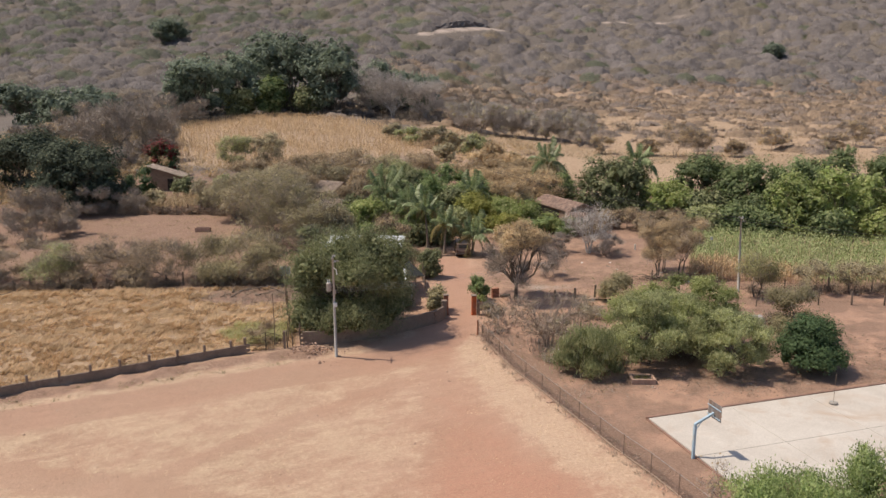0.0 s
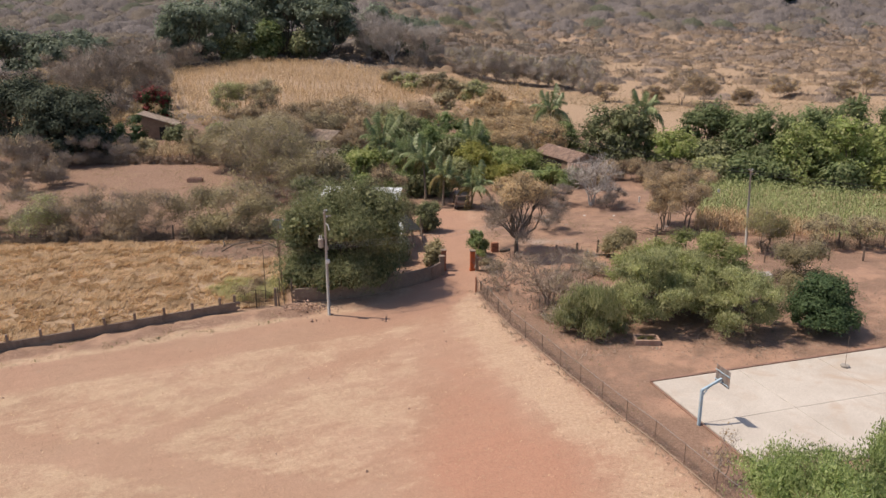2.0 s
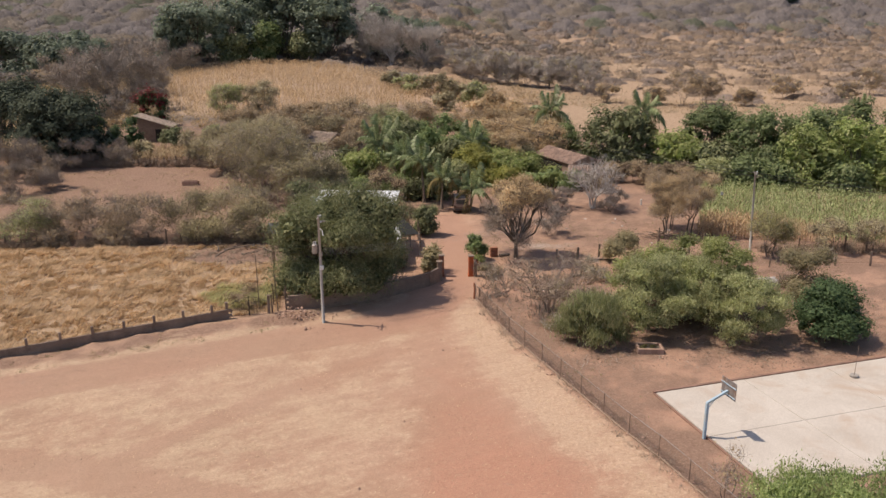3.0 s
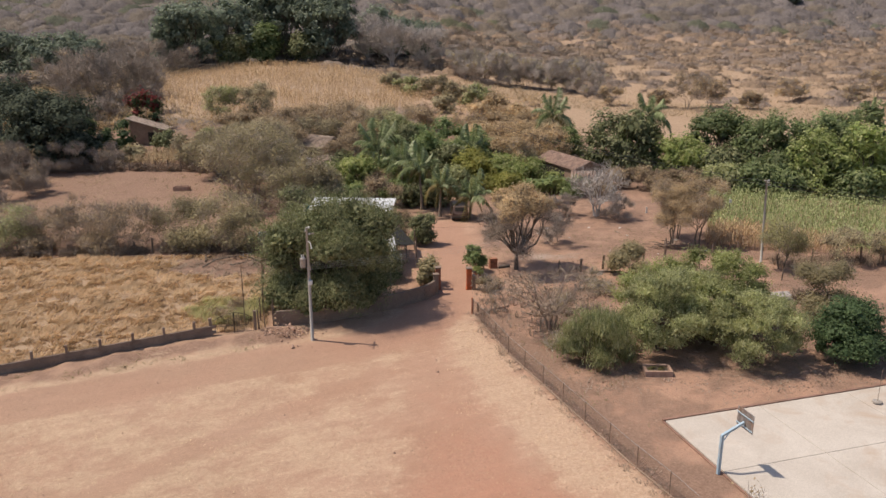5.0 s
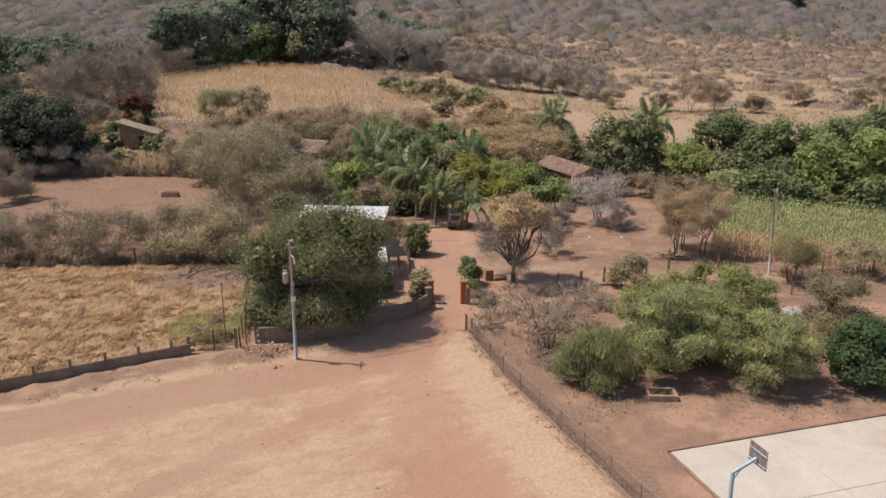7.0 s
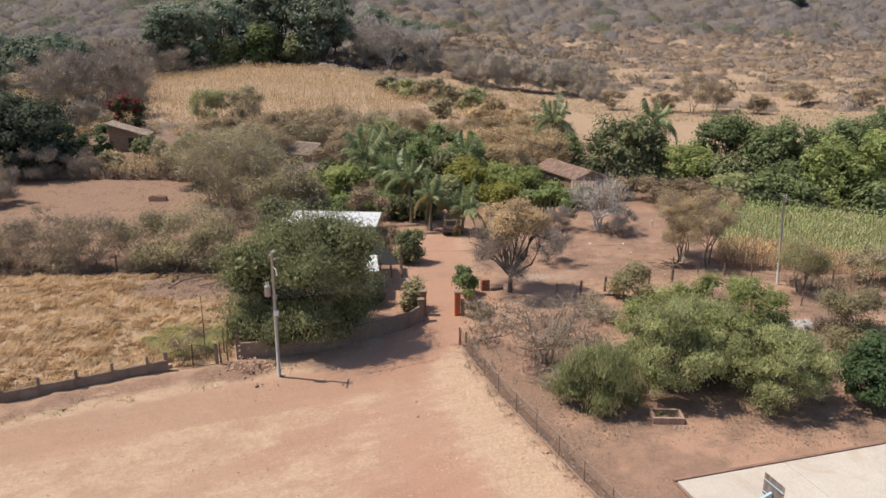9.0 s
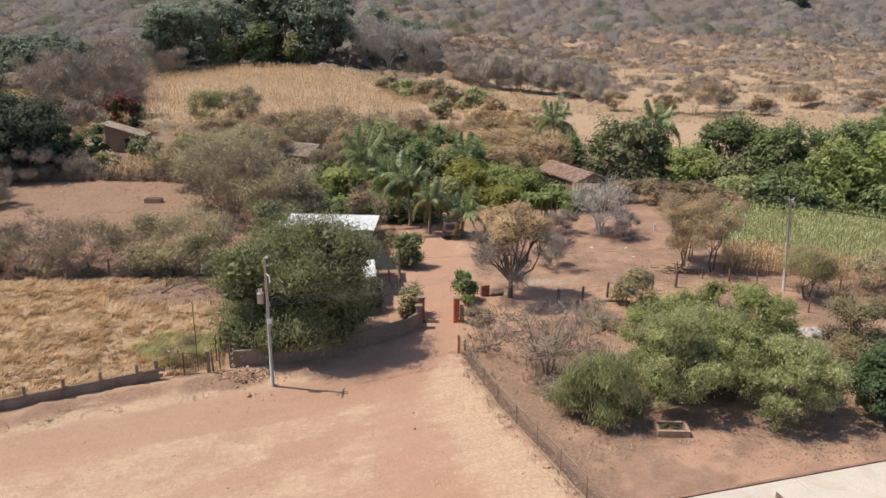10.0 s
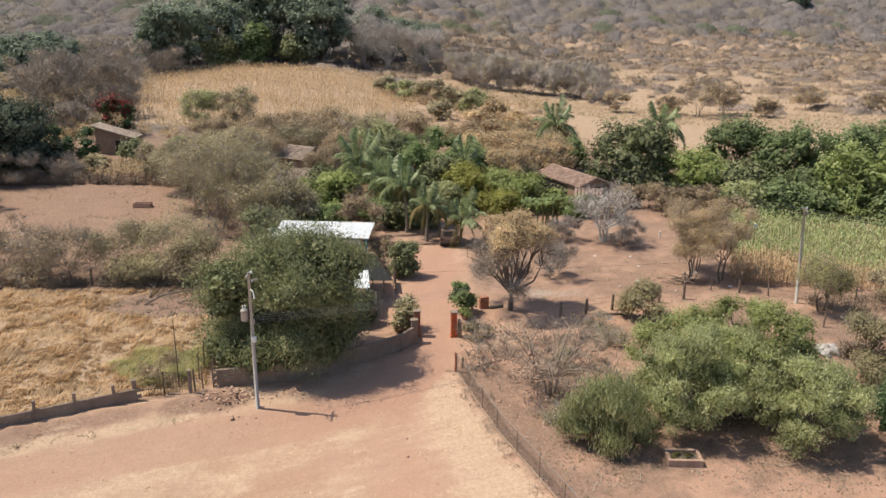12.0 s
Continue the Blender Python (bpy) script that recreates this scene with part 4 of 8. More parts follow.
tree("frangipani_tree", 7.3, 52.0, 4.3, 9.2, "leaf_dry", "leafless frangipani with thick pale crooked branches", n=200, size=0.08, low=0.28, lobes=22, clump=0.3, bark="bark_warm", rad=0.20, stems=3, seed=16, subs=9, flat=0.8, per=8, twigs=1100, twig_mat="twig_brown", twig_size=(0.24, 0.022), category="bare tree", lean=-0.06)
for i, (bx, by, bh, bw) in enumerate(((3.4, 55.2, 1.7, 2.6), (4.6, 57.8, 1.6, 2.6), (8.6, 57.8, 2.0, 2.8), (3.0, 57.6, 1.6, 2.4), (6.6, 59.6, 1.8, 2.8), (11.6, 58.6, 1.7, 2.6), (3.6, 59.8, 1.4, 2.2), (10.4, 55.8, 1.8, 2.4))):
    tree("bare_shrub", bx, by, bh, bw, "leaf_dry", "leafless grey-brown shrub of crooked stems", n=120, size=0.06, low=0.12, lobes=7, clump=0.3, bark="bark_grey", rad=0.075, stems=5, seed=20 + i, subs=4, per=6, twigs=110, twig_mat="twig_pale", twig_size=(0.26, 0.016), category="bush", group="bare shrubs behind the fence")
tree("dry_acacia", 6.0, 65.5, 7.5, 7.4, "leaf_straw", "half-bare spreading tree with yellow-brown leaf tufts", n=14000, size=0.085, top_only=True, low=0.20, lobes=21, lobe_r=0.85, clump=0.28, per=9, bark="bark", rad=0.2, seed=30, subs=9, twigs=11000, twig_mat="twig_pale", twig_size=(0.34, 0.014), core=0.05, stems=1, squash=0.8)
DRY = "half-bare trees by the maize"
tree("dry_acacia", 21.7, 73.5, 5.8, 4.8, "leaf_straw", "slender half-bare tree with straw-coloured crown", n=15000, size=0.055, low=0.30, lobes=11, clump=0.3, per=9, rad=0.12, stems=2, seed=31, subs=7, twigs=2400, twig_mat="twig_white", twig_size=(0.34, 0.014), group=DRY)
tree("dry_acacia", 23.9, 72.6, 6.2, 5.4, "leaf_straw", "slender half-bare tree with dull straw-brown crown", n=15000, size=0.055, low=0.30, lobes=10, clump=0.3, per=9, rad=0.12, stems=2, seed=32, subs=7, twigs=2400, twig_mat="twig_white", twig_size=(0.34, 0.014), group=DRY)
tree("dry_acacia", 22.6, 75.4, 6.6, 6.4, "leaf_straw", "slender half-bare tree with thin straw-brown crown", n=9000, size=0.055, low=0.25, lobes=11, clump=0.35, per=9, rad=0.11, stems=3, seed=36, subs=7, twigs=2200, twig_mat="twig_pale", twig_size=(0.36, 0.016), group=DRY)
for i, (bx, by, bh, bw) in enumerate(((10.1, 73.4, 3.2, 4.2), (18.2, 83.0, 2.4, 4.0), (12.6, 85.0, 2.6, 4.0))):
    tree("bare_shrub", bx, by, bh, bw, "leaf_dry", "dense leafless dark grey thicket beside a half-bare tree", n=60, size=0.07, low=0.06, lobes=9, clump=0.3, bark="bark", rad=0.06, stems=5, seed=320 + i, subs=6, per=6, twigs=2200, twig_mat="twig", twig_size=(0.34, 0.016), category="bush", group="thickets in the farmyard")
tree("bare_plumeria", 16.4, 84.6, 6.2, 7.8, "leaf_dry", "leafless pale grey tree with forked upright branches", n=0, low=0.22, lobes=17, bark="bark_pale", rad=0.24, stems=3, seed=33, subs=14, twigs=1100, twig_mat="twig_white", twig_size=(0.40, 0.030), category="bare tree")
tree("garden_bush", 2.4, 64.9, 2.3, 2.0, "leaf_mango", "small round green tree behind the gate pier", n=3000, size=0.10, low=0.22, lobes=9, clump=0.24, rad=0.06, seed=34)
tree("garden_bush", -2.45, 73.4, 3.1, 2.3, "leaf_big", "full leafy bush at the edge of the drive", n=7600, size=0.10, low=0.0, lobes=15, clump=0.3, rad=0.06, seed=35, second=("leaf_olive", 2200, 0.10), skirt=5, lobe_r=1.1)
for i, (bx, by, bh, bw) in enumerate(((-1.9, 60.9, 1.7, 1.2), (-1.5, 61.9, 2.3, 1.5), (-4.6, 64.6, 1.8, 1.6))):
    tree("garden_shrub", bx, by, bh, bw, "leaf_khaki", "dusty grey-green shrub behind the front wall", n=1500, size=0.12, low=0.1, lobes=5, clump=0.3, rad=0.04, stems=3, seed=40 + i, category="bush", group="shrubs in the front garden")
tree("garden_shrub", 3.2, 60.4, 1.2, 2.6, "leaf_dryolive", "low dry hedge beside the gate pier", n=900, size=0.09, low=0.05, lobes=6, clump=0.25, rad=0.03, stems=4, seed=46, category="bush", twigs=500)
tree("garden_shrub", -15.6, 52.4, 1.7, 3.0, "leaf_dry", "straw-coloured weed bush at the gate", n=700, size=0.08, low=0.05, lobes=6, clump=0.4, rad=0.025, stems=4, seed=48, category="bush", twigs=700, twig_mat="twig_brown", twig_size=(0.22, 0.01))


tree("garden_shrub", -5.3, 62.6, 2.2, 2.8, "leaf_big", "dark leafy shrub in the shade behind the front wall", n=3400, size=0.13, low=0.05, lobes=9, clump=0.34, rad=0.04, stems=3, seed=52, category="bush", skirt=4)
tree("garden_shrub", -4.4, 75.2, 2.7, 2.4, "leaf_dry", "rusty brown dry shrub beside the porch", n=1500, size=0.08, low=0.2, lobes=8, clump=0.34, rad=0.04, stems=3, seed=53, category="bush", twigs=1200, twig_mat="twig_brown", twig_size=(0.3, 0.013))
tree("bare_bush", -7.2, 84.6, 4.0, 5.2, "leaf_dry", "brown half-bare thicket behind the porch roof", n=2600, size=0.09, low=0.05, lobes=13, clump=0.4, rad=0.06, stems=5, seed=54, category="bush", twigs=4200, twig_mat="twig_brown", twig_size=(0.36, 0.018))
for i, (bx, by, bh, bw) in enumerate(((8.6, 55.4, 1.2, 2.4), (12.4, 59.6, 1.0, 2.6), (9.8, 50.4, 1.3, 2.4), (12.2, 52.4, 1.4, 2.6), (11.9, 61.8, 1.1, 2.4), (7.4, 48.6, 1.0, 2.2))):
    tree("dry_weed_bush", bx, by, bh, bw, "leaf_khaki", "dry grey-green weed bush on bare clay", n=1300, size=0.055, low=0.02, lobes=7, clump=0.4, rad=0.015, stems=6, seed=330 + i, category="bush", twigs=500, twig_mat="twig_white", twig_size=(0.3, 0.012), group="weed bushes in the enclosure")

tree("dry_acacia", 8.4, 103.6, 5.6, 5.6, "leaf_straw", "rounded straw-coloured tree beside the tiled farmhouse", n=6500, size=0.11, low=0.12, lobes=14, clump=0.35, per=14, rad=0.11, stems=2, seed=37, subs=5, twigs=1200, twig_mat="twig_pale", twig_size=(0.34, 0.02))

# ---- palms ----
for i, (px_, py_, ph, sp, dry_n, ln) in enumerate(((-9.4, 98.5, 5.0, 7.8, 1, (0.3, 0)), (-3.0, 87.6, 4.6, 5.8, 4, (-0.3, 0)), (-0.9, 84.2, 3.5, 5.0, 6, (0.1, 0.1)), (2.4, 83.4, 2.3, 6.0, 5, (0.1, 0)), (2.6, 104.0, 3.8, 6.6, 1, (0.4, 0)), (16.2, 121.0, 6.0, 7.2, 2, (-0.4, 0)), (28.4, 114.0, 7.2, 7.6, 1, (0.2, 0)), (-5.6, 93.0, 4.4, 6.0, 2, (0, 0.2)), (68.1, 129.4, 5.4, 5.4, 1, (0, 0)))):
    palm(px_, py_, ph, sp * 0.98, ("coconut palm with yellowing lower fronds" if dry_n > 2 else "tall green coconut palm among the farm trees"), seed=i, dry=dry_n, lean=ln)

def banana_leaf(r, length):
    """One broad arched blade along +x with a raised rib and torn edges."""
    us = np.linspace(0, 1, 9)
    rib = np.stack([length * (us - 0.25 * us ** 2.6), np.zeros(9), length * (0.42 * us - 0.62 * us ** 2.2)], 1)
    half = 0.13 * length * np.sin(np.pi * np.clip(0.06 + 0.93 * us, 0, 1)) ** 0.6
    v, f = [], []
    for p, h in zip(rib, half):
        v += [p + np.array([0, -h * r.uniform(0.8, 1.1), -0.35 * h]), p, p + np.array([0, h * r.uniform(0.8, 1.1), -0.35 * h])]
    for k in range(8):
        a = 3 * k
        f += [(a, a + 1, a + 4, a + 3), (a + 1, a + 2, a + 5, a + 4)]
    return mesh_data("blade", v, f, M["leaf_mango"], True)


BLADES = [banana_leaf(np.random.default_rng(500 + k), 2.3) for k in range(3)]


def banana(x, y, h, seed):
    r = np.random.default_rng(seed)
    e = tagged(empty("banana_plant", x, y), "clump of upright broad-leaved green banana plants", "banana plant", "banana plants in the garden")
    for k in range(3):
        a = k * 2.1 + r.uniform(0, 1)
        o = Vector((0.5 * math.cos(a), 0.5 * math.sin(a), 0))
        hk = h * r.uniform(0.4, 0.55)
        part("stem", tube_bm([o, o + Vector((0, 0, hk * 0.6)), o + Vector((0, 0, hk))], [0.13, 0.11, 0.07], 8), M["weed"], e)
        for i in range(7):
            m = Matrix.Translation(o + Vector((0, 0, hk - 0.1))) @ pose(0, 0, 0, r.uniform(-20, 20), -r.uniform(48, 84), i * 137.5 + r.uniform(-20, 20)) @ Matrix.Diagonal((h / 4.0 * r.uniform(0.8, 1.1),) * 3 + (1,))
            data_part("blade", BLADES[i % 3], e, "", m)
    return e


for i, (bx, by, bh) in enumerate(((10.9, 89.4, 3.8), (9.6, 91.0, 3.4), (12.2, 91.5, 3.6), (-12.6, 96.5, 4.2), (-9.4, 94.0, 3.8))):
    banana(bx, by, bh, 510 + i)

# ---- garden trees behind the house ----
GARD = "garden trees behind the house"
for i, (bx, by, bh, bw) in enumerate(((21.2, 99.5, 2.4, 4.6), (24.4, 98.5, 2.8, 5.0), (27.5, 99.5, 2.4, 4.4), (30.0, 98.0, 2.6, 4.6), (18.8, 94.0, 1.8, 3.6), (26.0, 94.5, 2.0, 4.4), (32.5, 95.0, 2.2, 4.2))):
    tree("brown_shrub", bx, by, bh, bw, "leaf_dry", "brown half-bare shrub below the green trees", n=1500, size=0.12, low=0.06, lobes=9, clump=0.4, bark="bark", rad=0.05, stems=4, seed=340 + i, subs=5, twigs=1300, twig_mat="twig_brown", twig_size=(0.36, 0.02), category="bush", group="shrubs below the green trees")
for i, (tx, ty, th, tw, lf, lab) in enumerate((
        (-10.8, 94.5, 5.0, 6.2, "leaf_bright", "bright green banana-leaved garden tree"), (-13.8, 89.0, 3.6, 4.6, "leaf_mango", "green garden tree behind the sheet roof"),
        (3.6, 99.0, 4.6, 6.2, "leaf_yellow", "yellow-green fruiting mango tree"), (8.4, 97.0, 4.2, 6.8, "leaf_bright", "bright green leafy garden tree"),
        (-1.5, 112.0, 6.6, 9.0, "leaf_mango", "green tree at the back of the farmyard"), (-8.0, 118.0, 6.0, 9.0, "leaf_olive", "dull green tree at the back of the farmyard"), (5.5, 118.0, 5.0, 8.0, "leaf_straw", "straw-brown tree at the back of the farmyard"),
        (17.6, 117.5, 4.6, 5.0, "leaf_mango", "dense green tree below a tall palm"), (-6.5, 90.5, 2.6, 3.4, "leaf_mango", "low dark garden tree"), (-4.5, 101.0, 2.8, 5.0, "leaf_bright", "leafy banana clump in the garden"),
        (-6.6, 104.5, 3.6, 6.4, "leaf_mango", "dark green garden tree among palms"), (0.5, 104.5, 4.4, 6.0, "leaf_big", "dull green garden tree among palms"), (6.6, 104.0, 3.6, 6.4, "leaf_bright", "bright green garden tree"),
        # the two low leaf_big trees between palms are added to stand in for shade
        (-12.6, 100.0, 4.0, 5.4, "leaf_big", "dull green garden tree by the small house"), (0.6, 96.5, 3.0, 4.6, "leaf_olive", "low olive garden tree"), (6.6, 92.6, 3.0, 4.4, "leaf_yellow", "yellow-green low garden tree"), (-11.0, 86.0, 2.8, 4.6, "leaf_mango", "low green tree behind the porch"), (-14.6, 94.0, 3.8, 5.0, "leaf_bright", "bright green garden tree"), (12.8, 97.2, 2.2, 4.2, "leaf_bright", "low bright green garden tree before the farmhouse"), (15.6, 95.4, 1.8, 3.6, "leaf_mango", "low green garden tree before the farmhouse"), (9.6, 106.0, 3.8, 5.0, "leaf_dryolive", "dull brown tree by the farmhouse"), (-4.6, 89.6, 2.2, 4.2, "leaf_big", "low dark garden tree added for the shade between palms"), (-0.8, 90.0, 2.4, 4.4, "leaf_big", "low dark garden tree added for the shade between palms"), (-2.0, 107.5, 5.6, 7.0, "leaf_mango", "tall green garden tree behind palms"), (-6.5, 110.0, 5.8, 7.5, "leaf_big", "tall dull green garden tree behind palms"), (3.4, 110.0, 5.2, 6.4, "leaf_mango", "tall green garden tree behind palms"))):
    tree("garden_tree", tx, ty, th, tw, lf, lab, n=5800, size=0.20, low=0.04, lobes=11, clump=0.55, rad=0.12, seed=50 + i, group=GARD, slim=0.4)
tree("garden_tree", -8.4, 91.8, 3.4, 4.4, "leaf_dry", "brown withered tree among green ones", n=700, size=0.14, low=0.15, lobes=8, clump=0.4, seed=60, twigs=2600, twig_mat="twig_brown", twig_size=(0.4, 0.02), stems=3, rad=0.08)

# ---- mango belt on the far right ----
MANG = "mango trees along the maize"
for i, (tx, ty, th, tw, lf, lab) in enumerate((
        (23.6, 108.0, 8.6, 12.0, "leaf_big", "large dull green tree beside the tiled farmhouse"), (31.6, 106.5, 5.0, 9.0, "leaf_bright", "low flat-topped green acacia"), (36.4, 104.4, 4.2, 6.0, "leaf_big", "low grey-green tree beside the acacia"),
        (38.0, 113.0, 9.2, 10.0, "leaf_mango", "tall dense dark green mango tree"), (42.5, 108.0, 9.0, 10.0, "leaf_mango", "dense dark green mango tree"), (49.5, 106.0, 9.0, 10.0, "leaf_mango", "dense dark green mango tree"),
        (51.5, 95.5, 8.8, 9.6, "leaf_lime", "tall sunlit light green mango tree"), (59.0, 95.5, 8.8, 9.6, "leaf_lime", "tall sunlit light green mango tree"), (57.0, 110.0, 10.0, 11.0, "leaf_mango", "dense dark green mango tree"),
        (45.4, 96.0, 8.0, 7.6, "leaf_lime", "tall sunlit light green mango tree"), (38.0, 96.4, 3.4, 5.4, "leaf_mango", "low green bush at the edge of the maize"), (41.4, 98.4, 4.6, 5.6, "leaf_mango", "green young mango tree"),
        (66.5, 97.0, 8.6, 9.4, "leaf_lime", "sunlit light green mango tree"), (66.5, 110.0, 9.6, 11.0, "leaf_mango", "dense dark green mango tree"), (27.5, 116.0, 6.4, 8.0, "leaf_mango", "green tree below a tall palm"), (34.0, 97.6, 3.0, 4.6, "leaf_olive", "low green bush at the edge of the maize"), (48.6, 92.4, 3.4, 5.0, "leaf_mango", "low green bush at the edge of the maize"), (55.0, 91.6, 3.6, 5.4, "leaf_bright", "low green bush at the edge of the maize"), (61.5, 91.0, 3.4, 5.0, "leaf_mango", "low green bush at the edge of the maize"), (41.0, 95.0, 3.0, 4.4, "leaf_mango", "low green bush at the edge of the maize"))):
    tree("mango_tree", tx, ty, th, tw, {"leaf_mango": "leaf_belt"}.get(lf, lf), lab, n=7200, size=0.245, low=0.0, lobes=22, clump=0.7, rad=0.2, seed=70 + i, per=40, group=MANG, slim=0.42, core=0.35, lobe_r=1.15, skirt=7, skirt_z=0.16)

# ---- left side: fence bushes, dry woodland, dark trees ----
BACK = "bushes along the field fence"
for i, (tx, ty, th, tw, kind) in enumerate(((-30.4, 72.2, 4.6, 7.4, 0), (-21.6, 73.2, 5.2, 8.4, 1), (-26.0, 73.4, 4.6, 7.0, 1), (-34.5, 73.5, 4.2, 7.5, 0), (-44.0, 75.0, 4.0, 7.0, 0), (-41.4, 71.4, 3.8, 6.0, 2), (-38.0, 72.6, 4.0, 6.8, 0), (-19.6, 71.6, 3.8, 5.0, 1), (-47.5, 71.5, 3.6, 6.0, 0), (-38.5, 70.4, 1.4, 3.6, 0), (-32.8, 70.6, 1.4, 3.6, 0), (-24.0, 71.2, 2.2, 4.4, 1), (-51.0, 73.5, 3.8, 6.5, 1))):
    tree("thorn_bush", tx, ty, th, tw, ("leaf_dry", "leaf_khaki", "leaf_olive")[kind], ("bare grey-brown thorn bush along the fence", "thin olive-brown thorn bush along the fence", "dull green thorn bush along the fence")[kind], n=(2600, 6500, 5200)[kind], size=0.085, low=0.10, lobes=12, clump=0.6, rad=0.07, bark="bark_grey", stems=4, seed=90 + i, subs=6, twigs=(3000, 2000, 1200)[kind], twig_mat="twig_pale", twig_size=(0.42, 0.015), category="bush", group=BACK, per=12, core=0.35)
for i, (tx, ty) in enumerate(((-36.5, 80.0), (-41.0, 84.5), (-33.0, 76.0), (-38.3, 77.0))):
    tree("bare_sapling", tx, ty, 2.6, 2.4, "leaf_dry", "thin leafless sapling in the bare pen", n=160, size=0.10, low=0.2, lobes=6, rad=0.035, stems=2, seed=105 + i, subs=4, per=8, twigs=260, twig_size=(0.3, 0.012), category="bush", group="saplings in the pen")
WOOD = "dry woodland trees"
for i, (tx, ty, th, tw, lf) in enumerate(((-22.3, 88.6, 9.8, 11.6, "leaf_khaki"), (-16.9, 85.5, 7.6, 8.0, "leaf_khaki"), (-26.5, 96.0, 7.6, 9.0, "leaf_dryolive"), (-21.8, 98.0, 7.2, 8.6, "leaf_dryolive"), (-30.5, 104.0, 6.8, 9.0, "leaf_khaki"), (-25.0, 107.0, 7.4, 9.5, "leaf_dryolive"), (-36.0, 110.0, 4.6, 7.0, "leaf_dryolive"), (-15.0, 79.5, 4.6, 5.4, "leaf_big"), (-17.3, 124.0, 7.6, 10.8, "leaf_dry"), (-10.5, 127.0, 5.2, 8.0, "leaf_dryolive"), (-26.5, 125.0, 5.6, 9.0, "leaf_dry"), (-24.0, 113.0, 6.0, 9.0, "leaf_dry"), (-32.0, 118.0, 4.6, 8.0, "leaf_dryolive"), (14.0, 112.5, 5.8, 7.6, "leaf_straw"), (3.5, 131.0, 5.0, 8.5, "leaf_straw"), (8.0, 111.0, 4.2, 6.0, "leaf_straw"), (13.0, 122.0, 4.6, 7.0, "leaf_straw"), (11.0, 128.0, 4.0, 7.0, "leaf_straw"), (-14.5, 86.0, 5.6, 7.0, "leaf_dryolive"), (-14.0, 108.0, 5.0, 7.0, "leaf_dry"), (-29.0, 111.0, 5.2, 8.0, "leaf_dryolive"), (-20.0, 119.5, 5.6, 9.0, "leaf_dryolive"), (-13.0, 117.0, 5.2, 8.0, "leaf_dry"), (-33.5, 127.0, 4.6, 8.0, "leaf_dry"), (-22.0, 133.0, 5.0, 9.0, "leaf_dry"), (-12.5, 136.0, 4.6, 8.0, "leaf_dryolive"), (-5.0, 140.0, 4.2, 8.0, "leaf_dry"), (8.5, 122.0, 4.6, 8.0, "leaf_straw"), (12.0, 138.0, 3.6, 7.0, "leaf_straw"), (18.0, 133.0, 3.8, 7.0, "leaf_dryolive"), (-41.0, 144.0, 6.2, 7.4, "leaf_olive"), (-34.7, 145.0, 6.8, 8.2, "leaf_dryolive"))):
    tree("woodland_tree", tx, ty, th, tw, lf, ("half-bare olive-brown tree with a broad crown" if lf == "leaf_dryolive" or lf == "leaf_khaki" else ("dull green tree at the edge of the dry wood" if lf in ("leaf_olive", "leaf_big") else "half-bare straw-brown tree with a broad crown")), n=(9500 if ty < 110 else 6000), size=(0.115 if ty < 110 else 0.15), low=0.05, lobes=19, clump=0.42, rad=0.13, bark="bark_grey", stems=2, seed=110 + i, subs=5, twigs=(3000 if ty < 110 else 2000), twig_mat="twig_pale", twig_size=(0.5, 0.018), per=16, core=0.3, group=WOOD, slim=0.4)
tree("dark_tree", -56.0, 110.5, 10.6, 14.2, "leaf_black", "large dense tree with near-black green leaves", n=18000, size=0.24, low=0.0, lobes=32, clump=0.7, rad=0.4, seed=130, core=0.3, lobe_r=1.45, skirt=9, skirt_z=0.2)
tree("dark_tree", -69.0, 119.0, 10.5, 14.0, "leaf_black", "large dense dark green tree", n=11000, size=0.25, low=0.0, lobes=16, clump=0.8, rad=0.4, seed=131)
tree("dark_tree", -90.0, 187.0, 12.5, 20.0, "leaf_dark_hazed", "broad dark green tree on the slope", n=7000, size=0.4, low=0.2, lobes=14, clump=0.8, rad=0.35, seed=132)
tree("dark_tree", -104.0, 190.0, 13.0, 18.0, "leaf_dark_hazed", "broad dark green tree on the slope", n=7000, size=0.4, low=0.2, lobes=14, clump=0.8, rad=0.35, seed=133)
tree("bougainvillea", -52.8, 136.8, 6.2, 6.4, "flower_red", "bougainvillea covered in dark red blossom", n=1500, size=0.24, low=0.02, lobes=14, clump=0.6, rad=0.1, seed=134, category="bush", second=("leaf_citrus", 2600, 0.2), top_only=True, skirt=5)
for i, (tx, ty, th, tw, lf) in enumerate(((-49.6, 117.0, 4.8, 5.4, "leaf_citrus"), (-42.6, 118.6, 3.2, 4.4, "leaf_big"), (-58.5, 127.0, 3.4, 3.6, "leaf_citrus"), (-37.5, 121.5, 2.6, 3.2, "leaf_olive"), (-45.5, 112.5, 2.2, 3.0, "leaf_dryolive"))):
    tree("garden_bush", tx, ty, th, tw, lf, "green bush beside the adobe house", n=2200, size=0.22, low=0.06, lobes=7, clump=0.45, rad=0.07, stems=3, seed=140 + i, category="bush", group="bushes at the adobe house")
